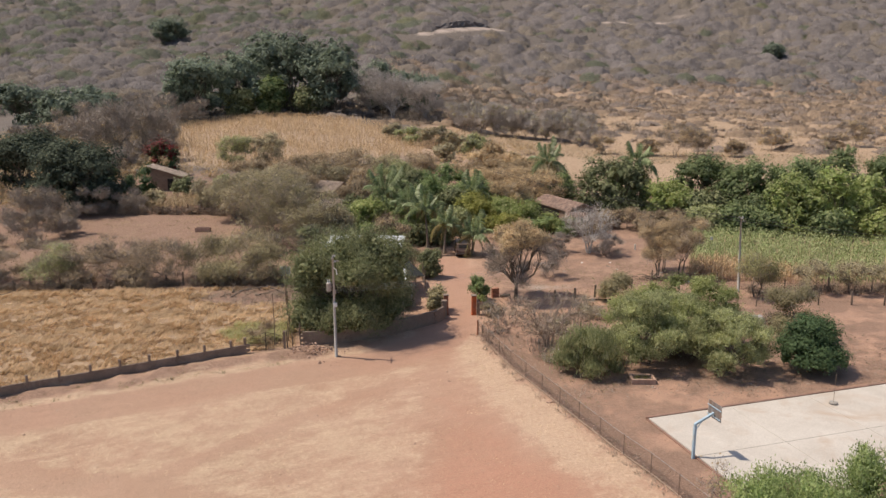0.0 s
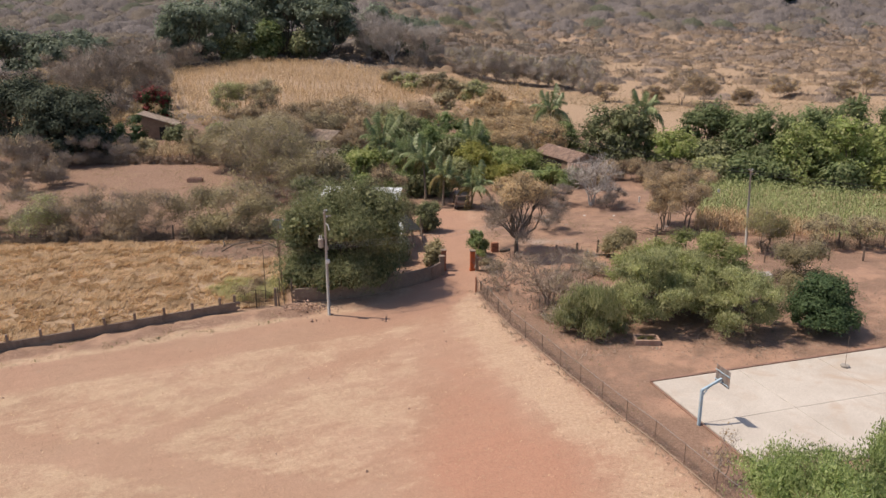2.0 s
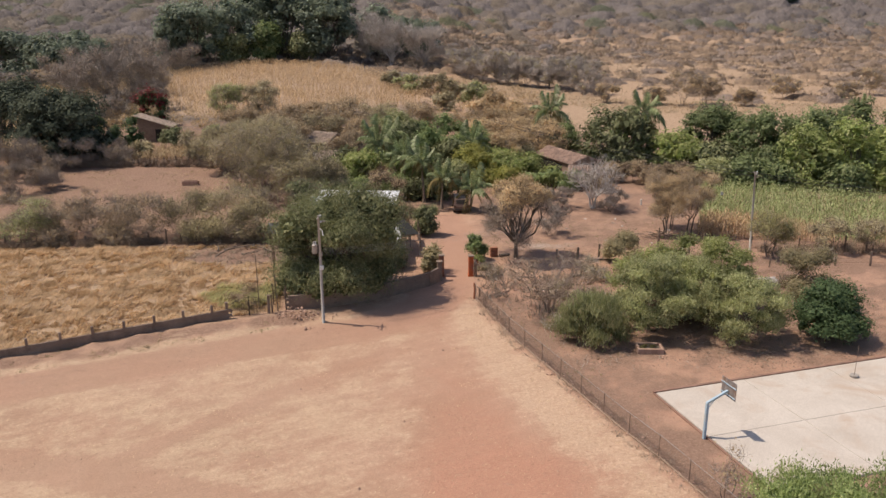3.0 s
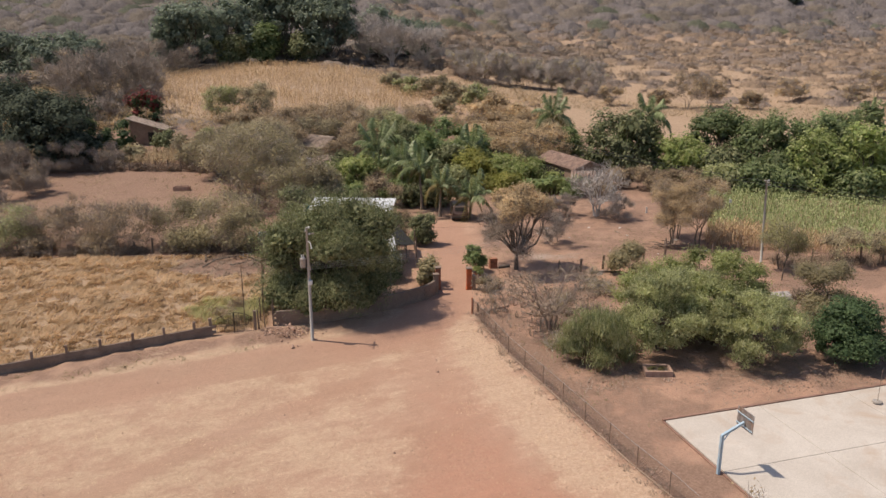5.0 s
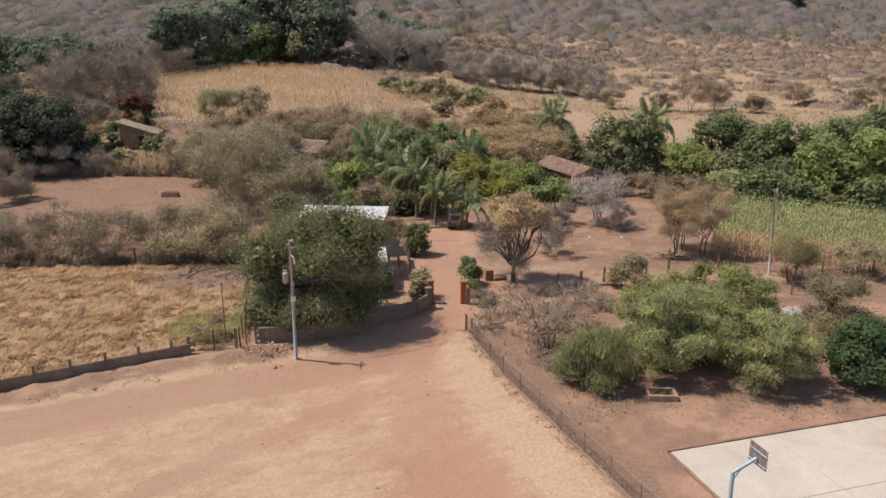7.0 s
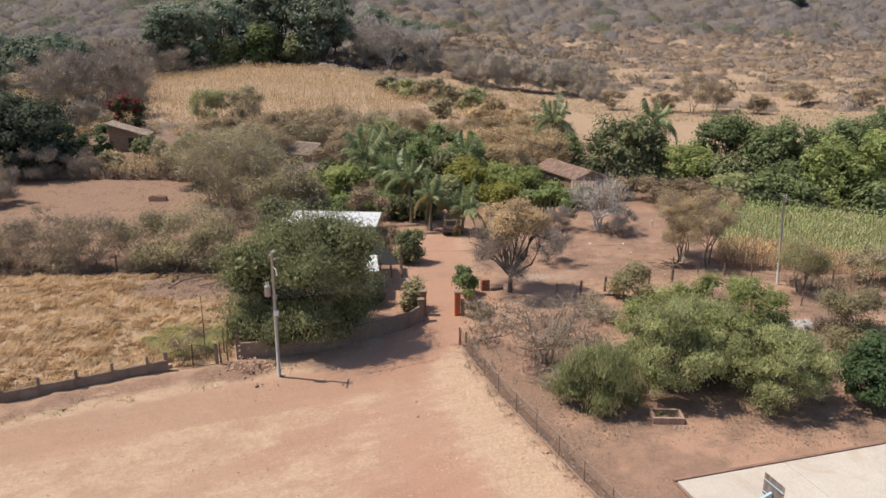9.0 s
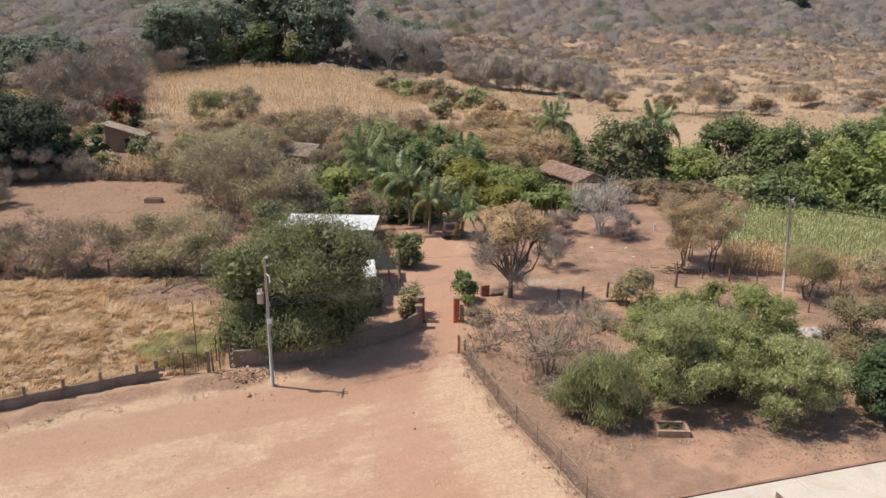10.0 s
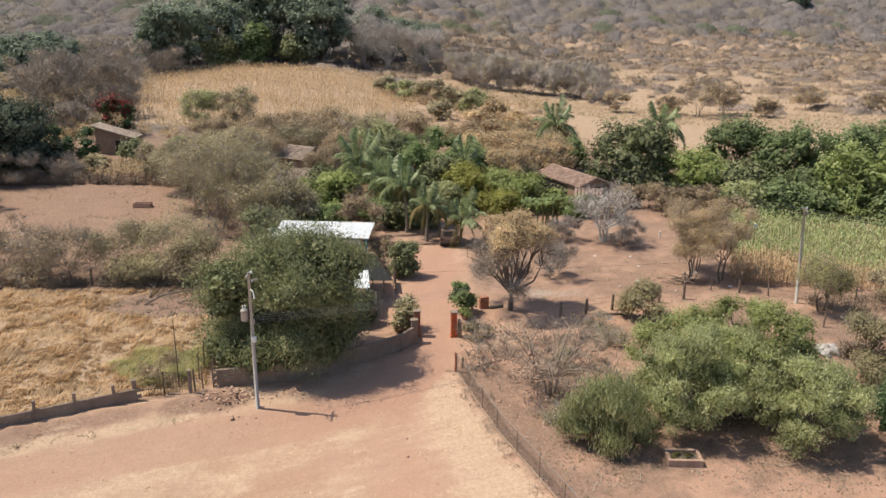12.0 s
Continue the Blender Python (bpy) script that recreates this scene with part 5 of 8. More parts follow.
for i, (tx, ty, th, tw) in enumerate(((-52.5, 106.5, 4.2, 7.0), (-47.5, 108.5, 3.4, 5.6), (-60.0, 104.5, 5.0, 7.0), (-56.5, 100.0, 5.4, 7.0), (-51.5, 95.0, 4.6, 5.6), (-54.5, 90.0, 5.0, 7.0))):
    tree("bare_bush", tx, ty, th, tw, "leaf_dry", "brown half-bare bush at the edge of the pen", n=500, size=0.13, low=0.02, lobes=11, clump=0.5, rad=0.07, bark="bark_grey", stems=4, seed=150 + i, subs=5, twigs=4200, twig_mat="twig_pale", twig_size=(0.5, 0.02), category="bush", group="bushes round the pen")
for i, (tx, ty, th, tw) in enumerate(((-70.0, 148.0, 11.0, 11.0), (-63.5, 149.0, 12.5, 11.5), (-72.0, 165.0, 11.5, 14.0), (-86.0, 178.0, 10.0, 14.0), (-58.5, 153.0, 10.0, 9.0), (-61.0, 137.0, 5.0, 8.0), (-83.0, 150.0, 8.0, 10.0), (-75.0, 190.0, 11.0, 14.0), (-66.0, 172.0, 11.5, 13.0), (-84.0, 200.0, 10.0, 15.0), (-72.0, 212.0, 9.0, 14.0))):
    tree("bare_tree", tx, ty, th, tw, "leaf_straw", "leafless grey-brown woodland tree", n=350, size=0.15, low=0.10, lobes=14, clump=0.6, rad=0.16, bark="bark_grey", stems=2, seed=160 + i, subs=6, twigs=3500, twig_mat="twig_pale", twig_size=(0.75, 0.046), group="bare trees on the slope")
GROV = "evergreen grove above the dry maize"
for i, (tx, ty, th, tw, lf) in enumerate(((-74.0, 227.0, 17.0, 20.0, "leaf_dark_hazed"), (-64.5, 240.0, 19.0, 19.0, "leaf_dark_hazed"), (-50.0, 249.0, 25.0, 21.0, "leaf_dark_hazed"), (-36.5, 243.0, 23.0, 19.0, "leaf_dark_hazed"), (-54.2, 239.0, 10.5, 10.0, "leaf_mango"), (-63.0, 236.0, 8.0, 9.0, "leaf_olive"), (-43.5, 240.5, 8.0, 8.0, "leaf_big"), (-58.0, 262.0, 25.0, 22.0, "leaf_dark_hazed"), (-22.0, 262.0, 17.0, 18.0, "leaf_dark_hazed"), (-8.5, 266.0, 13.0, 14.0, "leaf_dark_hazed"), (-80.0, 245.0, 17.0, 17.0, "leaf_dark_hazed"), (-40.0, 270.0, 24.0, 20.0, "leaf_dark_hazed"), (-151.0, 440.0, 13.0, 24.0, "leaf_dark_hazed"), (175.0, 430.0, 8.0, 12.0, "leaf_dark_hazed"))):
    tree("grove_tree", tx, ty, th, tw, lf, {"leaf_dark_hazed": "tall dense dark evergreen tree of the grove", "leaf_mango": "light green tree in front of the dark grove"}.get(lf, "olive green tree in front of the dark grove"), n=6800, size=0.465, low=0.0, lobes=24, clump=1.25, rad=0.4, seed=170 + i, per=44, group=GROV, core=0.3, slim=0.55, lobe_r=1.15)
for i, (tx, ty, th, tw) in enumerate(((-17.0, 240.0, 14.5, 20.0), (-7.0, 243.0, 12.5, 16.0), (-25.0, 250.0, 15.0, 15.0))):
    tree("bare_tree", tx, ty, th, tw, "leaf_dry", "large leafless grey tree beside the grove", n=0, low=0.14, lobes=18, rad=0.34, bark="bark_pale", stems=3, seed=190 + i, subs=10, twigs=4200, twig_mat="twig_white", twig_size=(0.95, 0.065), group="bare trees beside the grove")
ROW = "grey trees along the meadow"
rr_ = np.random.default_rng(55)
for i in range(13):
    u = i / 12
    tree("bare_tree", 2 + 34 * u + rr_.uniform(-1.5, 1.5), 226 - 22 * u + rr_.uniform(-4, 5), rr_.uniform(7, 9.5), rr_.uniform(9, 12), "leaf_dryolive", "leafless grey tree in a row along the meadow", n=420, size=0.24, low=0.08, lobes=9, clump=0.6, rad=0.14, bark="bark_grey", stems=2, seed=200 + i, subs=3, twigs=3300, twig_mat="twig_white", twig_size=(0.7, 0.032), group=ROW)
for i, (tx, ty, th, tw) in enumerate(((52.7, 177.0, 8.0, 11.5), (58.5, 180.0, 6.5, 9.0), (80.0, 188.0, 5.5, 8.0), (66.0, 176.0, 3.6, 5.0), (47.0, 180.0, 4.0, 6.0), (93.0, 184.0, 4.4, 7.0), (37.0, 184.0, 4.0, 6.0), (104.0, 196.0, 6.5, 9.0), (120.0, 205.0, 6.0, 9.0))):
    tree("bare_tree", tx, ty, th, tw, "leaf_straw", "sparse grey-brown tree on the straw slope", n=1300, size=0.2, low=0.22, lobes=10, clump=0.6, rad=0.12, bark="bark_grey", stems=3, seed=220 + i, subs=4, twigs=2400, twig_mat="twig_pale", twig_size=(0.6, 0.03), group="trees on the straw slope")
for i, (tx, ty, th, tw, lf) in enumerate(((-9.0, 186.0, 4.0, 8.0, "leaf_olive"), (-3.0, 181.0, 5.0, 8.0, "leaf_dryolive"), (2.0, 178.0, 4.2, 7.0, "leaf_dryolive"), (6.0, 170.0, 4.6, 7.0, "leaf_olive"), (9.5, 165.0, 3.6, 6.0, "leaf_straw"), (13.5, 152.0, 3.2, 5.0, "leaf_straw"), (6.5, 150.0, 3.4, 6.0, "leaf_straw"), (16.5, 143.0, 3.4, 6.0, "leaf_straw"), (9.0, 140.0, 3.4, 6.0, "leaf_straw"), (-1.0, 160.0, 3.4, 5.0, "leaf_dryolive"), (-14.0, 195.0, 3.6, 6.0, "leaf_dryolive"))):
    tree("hedge_bush", tx, ty, th, tw, lf, "dull green bush on the field boundary", n=1700, size=0.3, low=0.08, lobes=8, clump=0.6, rad=0.08, bark="bark_grey", stems=3, seed=240 + i, twigs=500, twig_size=(0.5, 0.03), category="bush", group="bushes on the field boundary")

# ---- uncounted growth ----
r_s = np.random.default_rng(77)


def scatter(count, x0, x1, y0, y1, keep):
    x, y = r_s.uniform(x0, x1, count), r_s.uniform(y0, y1, count)
    k = keep(x, y)
    return x[k], y[k]


def stuff(name, me, label, category):
    return tagged(new(name, me), label, category, kind="stuff")


# leafless scrub that covers the hill
ROAD_A, ROAD_B = [(-14, 442), (13, 457), (33, 476)], [(95, 500), (125, 515), (190, 571), (230, 600)]
hx, hy = scatter(8600, -400, 400, 232, 640, lambda x, y: (np.abs(x) < 0.60 * y + 18) & (r_s.random(len(x)) < np.where(x < -15, 1.0, smooth01(335, 385, y + 14 * np.sin(x * 0.045)) * 0.97 + 0.03)) & (line_dist(x, y, ROAD_A) > 5) & (line_dist(x, y + 8, ROAD_A) > 7) & (line_dist(x, y, ROAD_B) > 4) & ~inside(x, y, CORN_L))
hw = (5.0 + 10.0 * r_s.random(len(hx)) ** 1.6) * np.where(hx > -15, 0.6 + 0.4 * smooth01(335, 385, hy), 1.0)
tone = r_s.uniform(0.84, 1.04, (len(hx), 1)) * (0.84 + 0.16 * smooth01(-110, 10, hx))[:, None] * np.array([[1.0, 0.975, 0.98]])
warm = (r_s.random(len(hx)) < 0.22)[:, None]
tone = np.where(warm, tone * np.array([1.08, 1.02, 0.88]), tone * np.array([1.0, 0.985, 1.0]))
tone = tone * (1 + 0.13 * bumps(hx, hy, 81, 38.0) + 0.07 * bumps(hx, hy, 82, 14.0))[:, None]
tan = (np.exp(-(((hx - 25) / 55) ** 2 + ((hy - 330) / 55) ** 2)) + 0.8 * np.exp(-(((hx + 95) / 35) ** 2 + ((hy - 265) / 40) ** 2)) > r_s.random(len(hx)) * 1.2)[:, None]
tone = np.where(tan, tone * np.array([1.08, 1.02, 0.86]), tone)
green = (r_s.random(len(hx)) < 0.03 + 0.10 * smooth01(0.25, 0.8, bumps(hx, hy, 83, 30.0)) + 0.30 * smooth01(330, 430, hy) * smooth01(40, -60, hx))[:, None]
tone = np.where(green, tone * np.array([0.66, 0.80, 0.58]), tone)
hh_ = hw * r_s.uniform(0.34, 0.58, len(hx))
deep = hy > 268 + 12 * np.sin(hx * 0.13)
# dark skin whose colour holds the shade between the paler twigs
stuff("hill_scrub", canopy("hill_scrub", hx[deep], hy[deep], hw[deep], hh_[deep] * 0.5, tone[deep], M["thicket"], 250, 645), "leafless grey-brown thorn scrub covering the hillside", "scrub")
q, tq, nq = twig_scrub(r_s, hx, hy, hw, hh_ * 0.9, 44, 0.84, 0.088, tone)
stuff("hill_twigs", quad_data("hill_twigs", q, M["scrub"], tq, nq), "bare grey twigs standing out of the thorn scrub", "scrub")
# thin scrub on the straw slope and between the fields
hx, hy = scatter(4700, -60, 240, 176, 385, lambda x, y: (x < 0.63 * y + 20) & ~inside(x, y, CORN_L) & ~inside(x, y, MEADOW) & (x > -8 - (y < 200) * 8 - (y > 226) * 30) & (r_s.random(len(x)) < 0.28 + 0.72 * smooth01(215, 370, y + 34 * bumps(x, y, 91, 22.0))))
hw = 2.2 + 7.0 * r_s.random(len(hx)) ** 1.9
tone = r_s.uniform(0.95, 1.35, (len(hx), 1)) * np.where(r_s.random((len(hx), 1)) < 0.45, np.array([[1.32, 1.06, 0.80]]), np.array([[1.18, 1.02, 0.90]]))
hh_ = hw * r_s.uniform(0.34, 0.6, len(hx))
# same shade-coloured skin under the slope bushes' paler twigs
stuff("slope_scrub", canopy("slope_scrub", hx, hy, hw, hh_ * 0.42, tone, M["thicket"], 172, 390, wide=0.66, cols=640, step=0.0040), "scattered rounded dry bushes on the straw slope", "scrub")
q, tq, nq = twig_scrub(r_s, hx, hy, hw, hh_ * 1.1, 62, 0.52, 0.06, tone * 1.05)
stuff("slope_twigs", quad_data("slope_twigs", q, M["scrub"], tq, nq), "bare grey-brown twigs of the slope bushes", "scrub")
hx, hy = scatter(420, -14, 62, 232, 350, lambda x, y: ~inside(x, y, MEADOW) & ~inside(x, y, CORN_L) & (r_s.random(len(x)) < 1.0 - 0.7 * smooth01(15, 60, x)))
hw = 3.0 + 6.0 * r_s.random(len(hx)) ** 1.4
tone = r_s.uniform(1.1, 1.5, (len(hx), 1)) * np.array([[1.14, 1.0, 0.80]])
q, tq, nq = twig_scrub(r_s, hx, hy, hw, hw * r_s.uniform(0.45, 0.65, len(hx)), 70, 0.6, 0.07, tone)
stuff("tan_scrub", quad_data("tan_scrub", q, M["scrub"], tq, nq), "straw-coloured dry bushes beside the grove", "scrub")
hx, hy = scatter(1500, -110, 20, 108, 215, lambda x, y: ~inside(x, y, CORN_L) & ~inside(x, y, MEADOW) & (np.hypot(x + 47, y - 124.5) > 6.5) & ~((x > -60) & (x < -40) & (y < 124) & (np.abs(x + 47) < 6)) & (np.hypot(x - 16, y - 103) > 7) & ~((x > -6) & (y < 112)) & ((x < -12) | (r_s.random(len(x)) < 0.45)))
hw = r_s.uniform(1.6, 5.0, len(hx))
tone = r_s.uniform(0.8, 1.3, (len(hx), 1)) * np.array([[1.12, 1.0, 0.82]])
hh_ = hw * r_s.uniform(0.4, 0.75, len(hx))
lob_w = np.stack([hx, hy, terrain(hx, hy) + hh_ * 0.4, hw * 0.45, hw * 0.45, hh_ * 0.6], 1)
stuff("woodland_scrub", quad_data("woodland_scrub", np.concatenate([twig_quads(r_s, lob_w, 50000, 0.34, 0.055), crown_quads(r_s, lob_w, 28000, 0.19, 0.4, 14, 0.5, 0.0, 0.2, 0.45, True)]), M["leaf_straw"]), "dry brown undergrowth between the fields", "scrub")


def maize(x, y, h, material, name, label, lean=0.25):
    r = np.random.default_rng(len(x))
    k = len(x)
    z = terrain(x, y)
    base = np.stack([x, y, z], 1)
    top = base + np.stack([r.normal(0, 0.1, k), r.normal(0, 0.1, k), h * r.uniform(0.75, 1.1, k)], 1)
    out = []
    for a in (0.0, 1.57):
        s = np.array([math.cos(a), math.sin(a), 0]) * 0.025
        out.append(np.stack([base - s, base + s, top + s * 0.4, top - s * 0.4], 1))
    for i in range(6):
        u = 0.25 + 0.12 * i + r.uniform(-0.05, 0.05, (k, 1))
        p = base * (1 - u) + top * u
        a = r.uniform(0, 6.28, k)
        d = np.stack([np.cos(a), np.sin(a), r.uniform(-0.5, 0.5, k)], 1) * r.uniform(0.3, 0.6, (k, 1))
        s = np.stack([-np.sin(a), np.cos(a), np.zeros(k)], 1) * 0.05
        mid_p = p + d * 0.55 + np.array([0, 0, 0.16])
        tip = p + d + np.array([0, 0, -lean])
        out.append(np.stack([p, mid_p - s, tip, mid_p + s], 1))
    return stuff(name, quad_data(name, np.concatenate(out), M[material]), label, "maize")


u_, v_ = np.meshgrid(np.arange(-90, 20, 0.55), np.arange(135, 245, 1.05))
fx, fy = (u_ + v_ * 0.15 - 25 + r_s.normal(0, 0.12, u_.shape)).ravel(), (v_ + r_s.normal(0, 0.1, u_.shape)).ravel()
k = inside(fx, fy, CORN_L) & (r_s.random(len(fx)) < 0.62 + 0.3 * bumps(fx, fy, 21, 12.0))
maize(fx[k], fy[k], 1.7, "corn_dry", "dry_maize", "field of dry straw-coloured maize stalks")
u_, v_ = np.meshgrid(np.arange(20, 80, 0.32), np.arange(66, 100, 0.66))
fx, fy = (u_ + r_s.normal(0, 0.08, u_.shape)).ravel(), (v_ + u_ * 0.06 + r_s.normal(0, 0.06, u_.shape)).ravel()
dry_k = inside(fx, fy, [(24, 72), (37, 69.5), (37, 73), (30, 78), (25, 78)])
k = inside(fx, fy, CORN_R) & ~dry_k & (r_s.random(len(fx)) < 0.85)
maize(fx[k], fy[k], 1.6, "corn_green", "green_maize", "field of green maize in rows", 0.12)
k = inside(fx, fy, CORN_R) & dry_k
maize(fx[k], fy[k], 1.7, "corn_dry", "dry_maize_edge", "strip of dry brown maize at the field edge")
fx, fy = scatter(1600, -56, -37, 109, 116, lambda x, y: r_s.random(len(x)) < 0.35)
maize(fx, fy, 1.5, "leaf_dry", "dry_maize_patch", "small patch of dry maize before the adobe house")


def tufts(x, y, h, w, per, material, name, label, category="grass", flop=0.55, flow=0.0):
    r = np.random.default_rng(len(x) + 1)
    own = np.repeat(np.arange(len(x)), per)
    k = len(own)
    a = r.uniform(0, 6.28, k)
    if flow:
        a = (2.2 * bumps(x, y, 71, flow) + 1.4 * bumps(x, y, 72, flow * 2.5))[own] + r.normal(0, 0.55, k)
    bx, by = x[own] + r.normal(0, 0.12, k), y[own] + r.normal(0, 0.12, k)
    base = np.stack([bx, by, terrain(bx, by) - 0.02], 1)
    hh = (h[own] * r.uniform(0.5, 1.2, k))[:, None]
    d = np.stack([np.cos(a) * flop, np.sin(a) * flop, np.ones(k)], 1) * hh
    s = np.stack([-np.sin(a), np.cos(a), np.zeros(k)], 1) * w
    q = np.stack([base - s * 0.6, base + s * 0.6, base + d * np.array([1.25, 1.25, 0.92])], 1)
    return stuff(name, quad_data(name, q, M[material]), label, category)


fx, fy = scatter(44000, -58, -12, 26, 70, lambda x, y: inside(x, y, FIELD) & (np.hypot((x + 19) / 6, (y - 66.2) / 3.2) > 0.9 + 0.25 * bumps(x, y, 105, 1.5)) & (r_s.random(len(x)) < 0.7 + 0.5 * bumps(x, y, 31, 2.2)))
tufts(fx, fy, 0.36 + 0.14 * bumps(fx, fy, 32, 2.2), 0.075, 6, "field_grass", "dry_grass_field", "knee-high pale dry grass lying in swirls over the field", flop=0.8, flow=1.6)
fx, fy = scatter(3200, -20.5, -13.2, 51.5, 59, lambda x, y: inside(x, y, FIELD) & (np.hypot((x + 16.4) / 3.2, (y - 55.2) / 3.0) < 0.85 + 0.3 * bumps(x, y, 106, 1.6)))
tufts(fx, fy, 0.5 + 0.15 * bumps(fx, fy, 107, 1.5), 0.05, 5, "leaf_feather", "green_grass_patch", "soft yellow-green grass in the corner of the field", flop=0.7, flow=1.2)
fx, fy = scatter(3600, -27, -13, 62, 71, lambda x, y: (np.hypot((x + 19.5) / 6.5, (y - 66.4) / 3.2) < 1) & (r_s.random(len(x)) < 0.45 + 0.6 * bumps(x, y, 108, 1.2)))
tufts(fx, fy, 0.22 + 0.1 * bumps(fx, fy, 109, 1.0), 0.05, 4, "twig_brown", "field_debris", "dark dry brush and debris on bare soil", flop=1.1)
fx, fy = scatter(14000, -45, 14, 16, 55, lambda x, y: (area(x, y, ENCLOSURE, 0.3) < 0.3) & (area(x, y, FIELD, 0.3) < 0.3) & (line_dist(x, y, [(-60, 22), (-28, 38.5), (-14, 45.2), (-6, 48.6), (0.2, 58)]) > 2.0) & (r_s.random(len(x)) < 0.25 + 0.5 * bumps(x, y, 33, 3.0) + 0.9 * np.exp(-((line_dist(x, y, FENCE_R) - 1.6) / 1.2) ** 2)))
tufts(fx, fy, np.full(len(fx), 0.10), 0.03, 3, "straw", "dry_grass_tufts", "short dry straw tufts over the bare yard", flop=0.9)
fx, fy = scatter(4600, -34, -9, 38, 53, lambda x, y: (line_dist(x, y, [(-32, 40.4), (-20, 46.5), (-13.5, 49.4)]) < 1.4) & (r_s.random(len(x)) < 0.45 + 0.7 * bumps(x, y, 96, 1.8)))
tufts(fx, fy, 0.2 + 0.1 * bumps(fx, fy, 97, 1.5), 0.05, 5, "weed", "verge_grass", "dry weeds on the verge below the wall", flop=0.8)
fx, fy = scatter(9000, -42, -12, 33, 53, lambda x, y: (line_dist(x, y, [(-42, 35.0), (-30, 41.2), (-20, 46.6), (-13.5, 49.6)]) < 1.5) & (r_s.random(len(x)) < 0.3 + 0.8 * bumps(x, y, 101, 1.4)))
tufts(fx, fy, 0.16 + 0.08 * bumps(fx, fy, 102, 1.0), 0.05, 5, "slope_straw", "verge_straw", "matted dry straw on the verge below the wall", flop=1.2)
fx, fy = scatter(2600, 2, 34, 30, 64, lambda x, y: inside(x, y, ENCLOSURE) & (line_dist(x, y, FENCE_R) > 0.4) & (r_s.random(len(x)) < 0.4 + 0.5 * bumps(x, y, 35, 3.0)) & ~((x > 11) & (y < 44)))
tufts(fx, fy, np.full(len(fx), 0.16), 0.03, 4, "weed", "enclosure_weeds", "low dry weeds and leaf litter in the enclosure", flop=0.9)
fx, fy = scatter(9000, 5, 28, 40, 60, lambda x, y: inside(x, y, ENCLOSURE) & (line_dist(x, y, FENCE_R) > 0.8) & (r_s.random(len(x)) < 0.35 + 0.7 * bumps(x, y, 110, 2.4)))
tufts(fx, fy, np.full(len(fx), 0.06), 0.05, 3, "twig_brown", "leaf_litter", "brown fallen leaves and twigs under the mesquite trees", flop=1.6)
fx, fy = scatter(9000, 1, 15, 18, 56, lambda x, y: (line_dist(x, y, FENCE_R) < 0.75) & (r_s.random(len(x)) < 0.5 + 0.7 * bumps(x, y, 99, 1.6)))
tufts(fx, fy, 0.22 + 0.1 * bumps(fx, fy, 100, 1.2), 0.03, 5, "twig_brown", "fence_weeds", "brown dry weeds along the foot of the mesh fence", flop=0.8)
fx, fy = scatter(5200, 29, 56, 65, 71, lambda x, y: (np.abs(y - 67.2 - 0.06 * (x - 30)) < 1.5) & (r_s.random(len(x)) < 0.55 + 0.5 * bumps(x, y, 103, 2.0)))
tufts(fx, fy, 0.75 + 0.25 * bumps(fx, fy, 104, 1.5), 0.03, 5, "twig_brown", "maize_weeds", "tall brown dry weeds before the maize", flop=0.45)
fx, fy = scatter(5200, 2, 34, 60, 80, lambda x, y: (line_dist(x, y, [(0.2, 58), (0.3, 66), (-0.3, 80)]) > 3.2) & (r_s.random(len(x)) < 0.35 + 0.5 * bumps(x, y, 37, 3.0)))
tufts(fx, fy, np.full(len(fx), 0.15), 0.03, 4, "weed", "farmyard_weeds", "low dry weeds scattered over the farmyard", flop=0.9)
fx, fy = scatter(6000, -60, -18, 72, 106, lambda x, y: inside(x, y, PEN) & (r_s.random(len(x)) < 0.25 + 0.6 * bumps(x, y, 38, 4.0)))
tufts(fx, fy, np.full(len(fx), 0.34), 0.035, 4, "leaf_dry", "pen_grass", "thin dry grass over the bare pen", flop=0.9)
fx, fy = scatter(1700, 2, 32, 42, 64, lambda x, y: inside(x, y, ENCLOSURE) & (r_s.random(len(x)) < 0.35 + 0.6 * bumps(x, y, 39, 3.0)))
ta = r_s.uniform(0, 6.28, len(fx))
tl = r_s.uniform(0.12, 0.5, len(fx))[:, None]
tc = np.stack([fx, fy, terrain(fx, fy) + 0.04], 1)
td, ts = np.stack([np.cos(ta), np.sin(ta), r_s.uniform(-0.05, 0.2, len(fx))], 1) * tl, np.stack([-np.sin(ta), np.cos(ta), np.zeros(len(fx))], 1) * 0.014
stuff("fallen_twigs", quad_data("fallen_twigs", np.stack([tc - td - ts, tc - td + ts, tc + td + ts * 0.5, tc + td - ts * 0.5], 1), M["twig_pale"]), "fallen twigs strewn over the enclosure ground", "twigs")
fx, fy = scatter(26000, -12, 130, 150, 228, lambda x, y: inside(x, y, MEADOW) & (r_s.random(len(x)) < 0.75 + 0.4 * bumps(x, y, 95, 7.0)))
tufts(fx, fy, np.full(len(fx), 0.5), 0.09, 3, "slope_straw", "meadow_grass", "dry straw grass over the meadow strip", flop=0.8)
fx, fy = scatter(30000, -10, 210, 176, 350, lambda x, y: (x < 0.62 * y + 10) & ~inside(x, y, MEADOW) & ~inside(x, y, CORN_L) & (x > 0) & (r_s.random(len(x)) < 0.4 + 0.6 * bumps(x, y, 98, 9.0)))
tufts(fx, fy, np.full(len(fx), 0.7), 0.13, 2, "slope_straw", "slope_grass", "dry straw grass between bushes on the slope", flop=0.8)
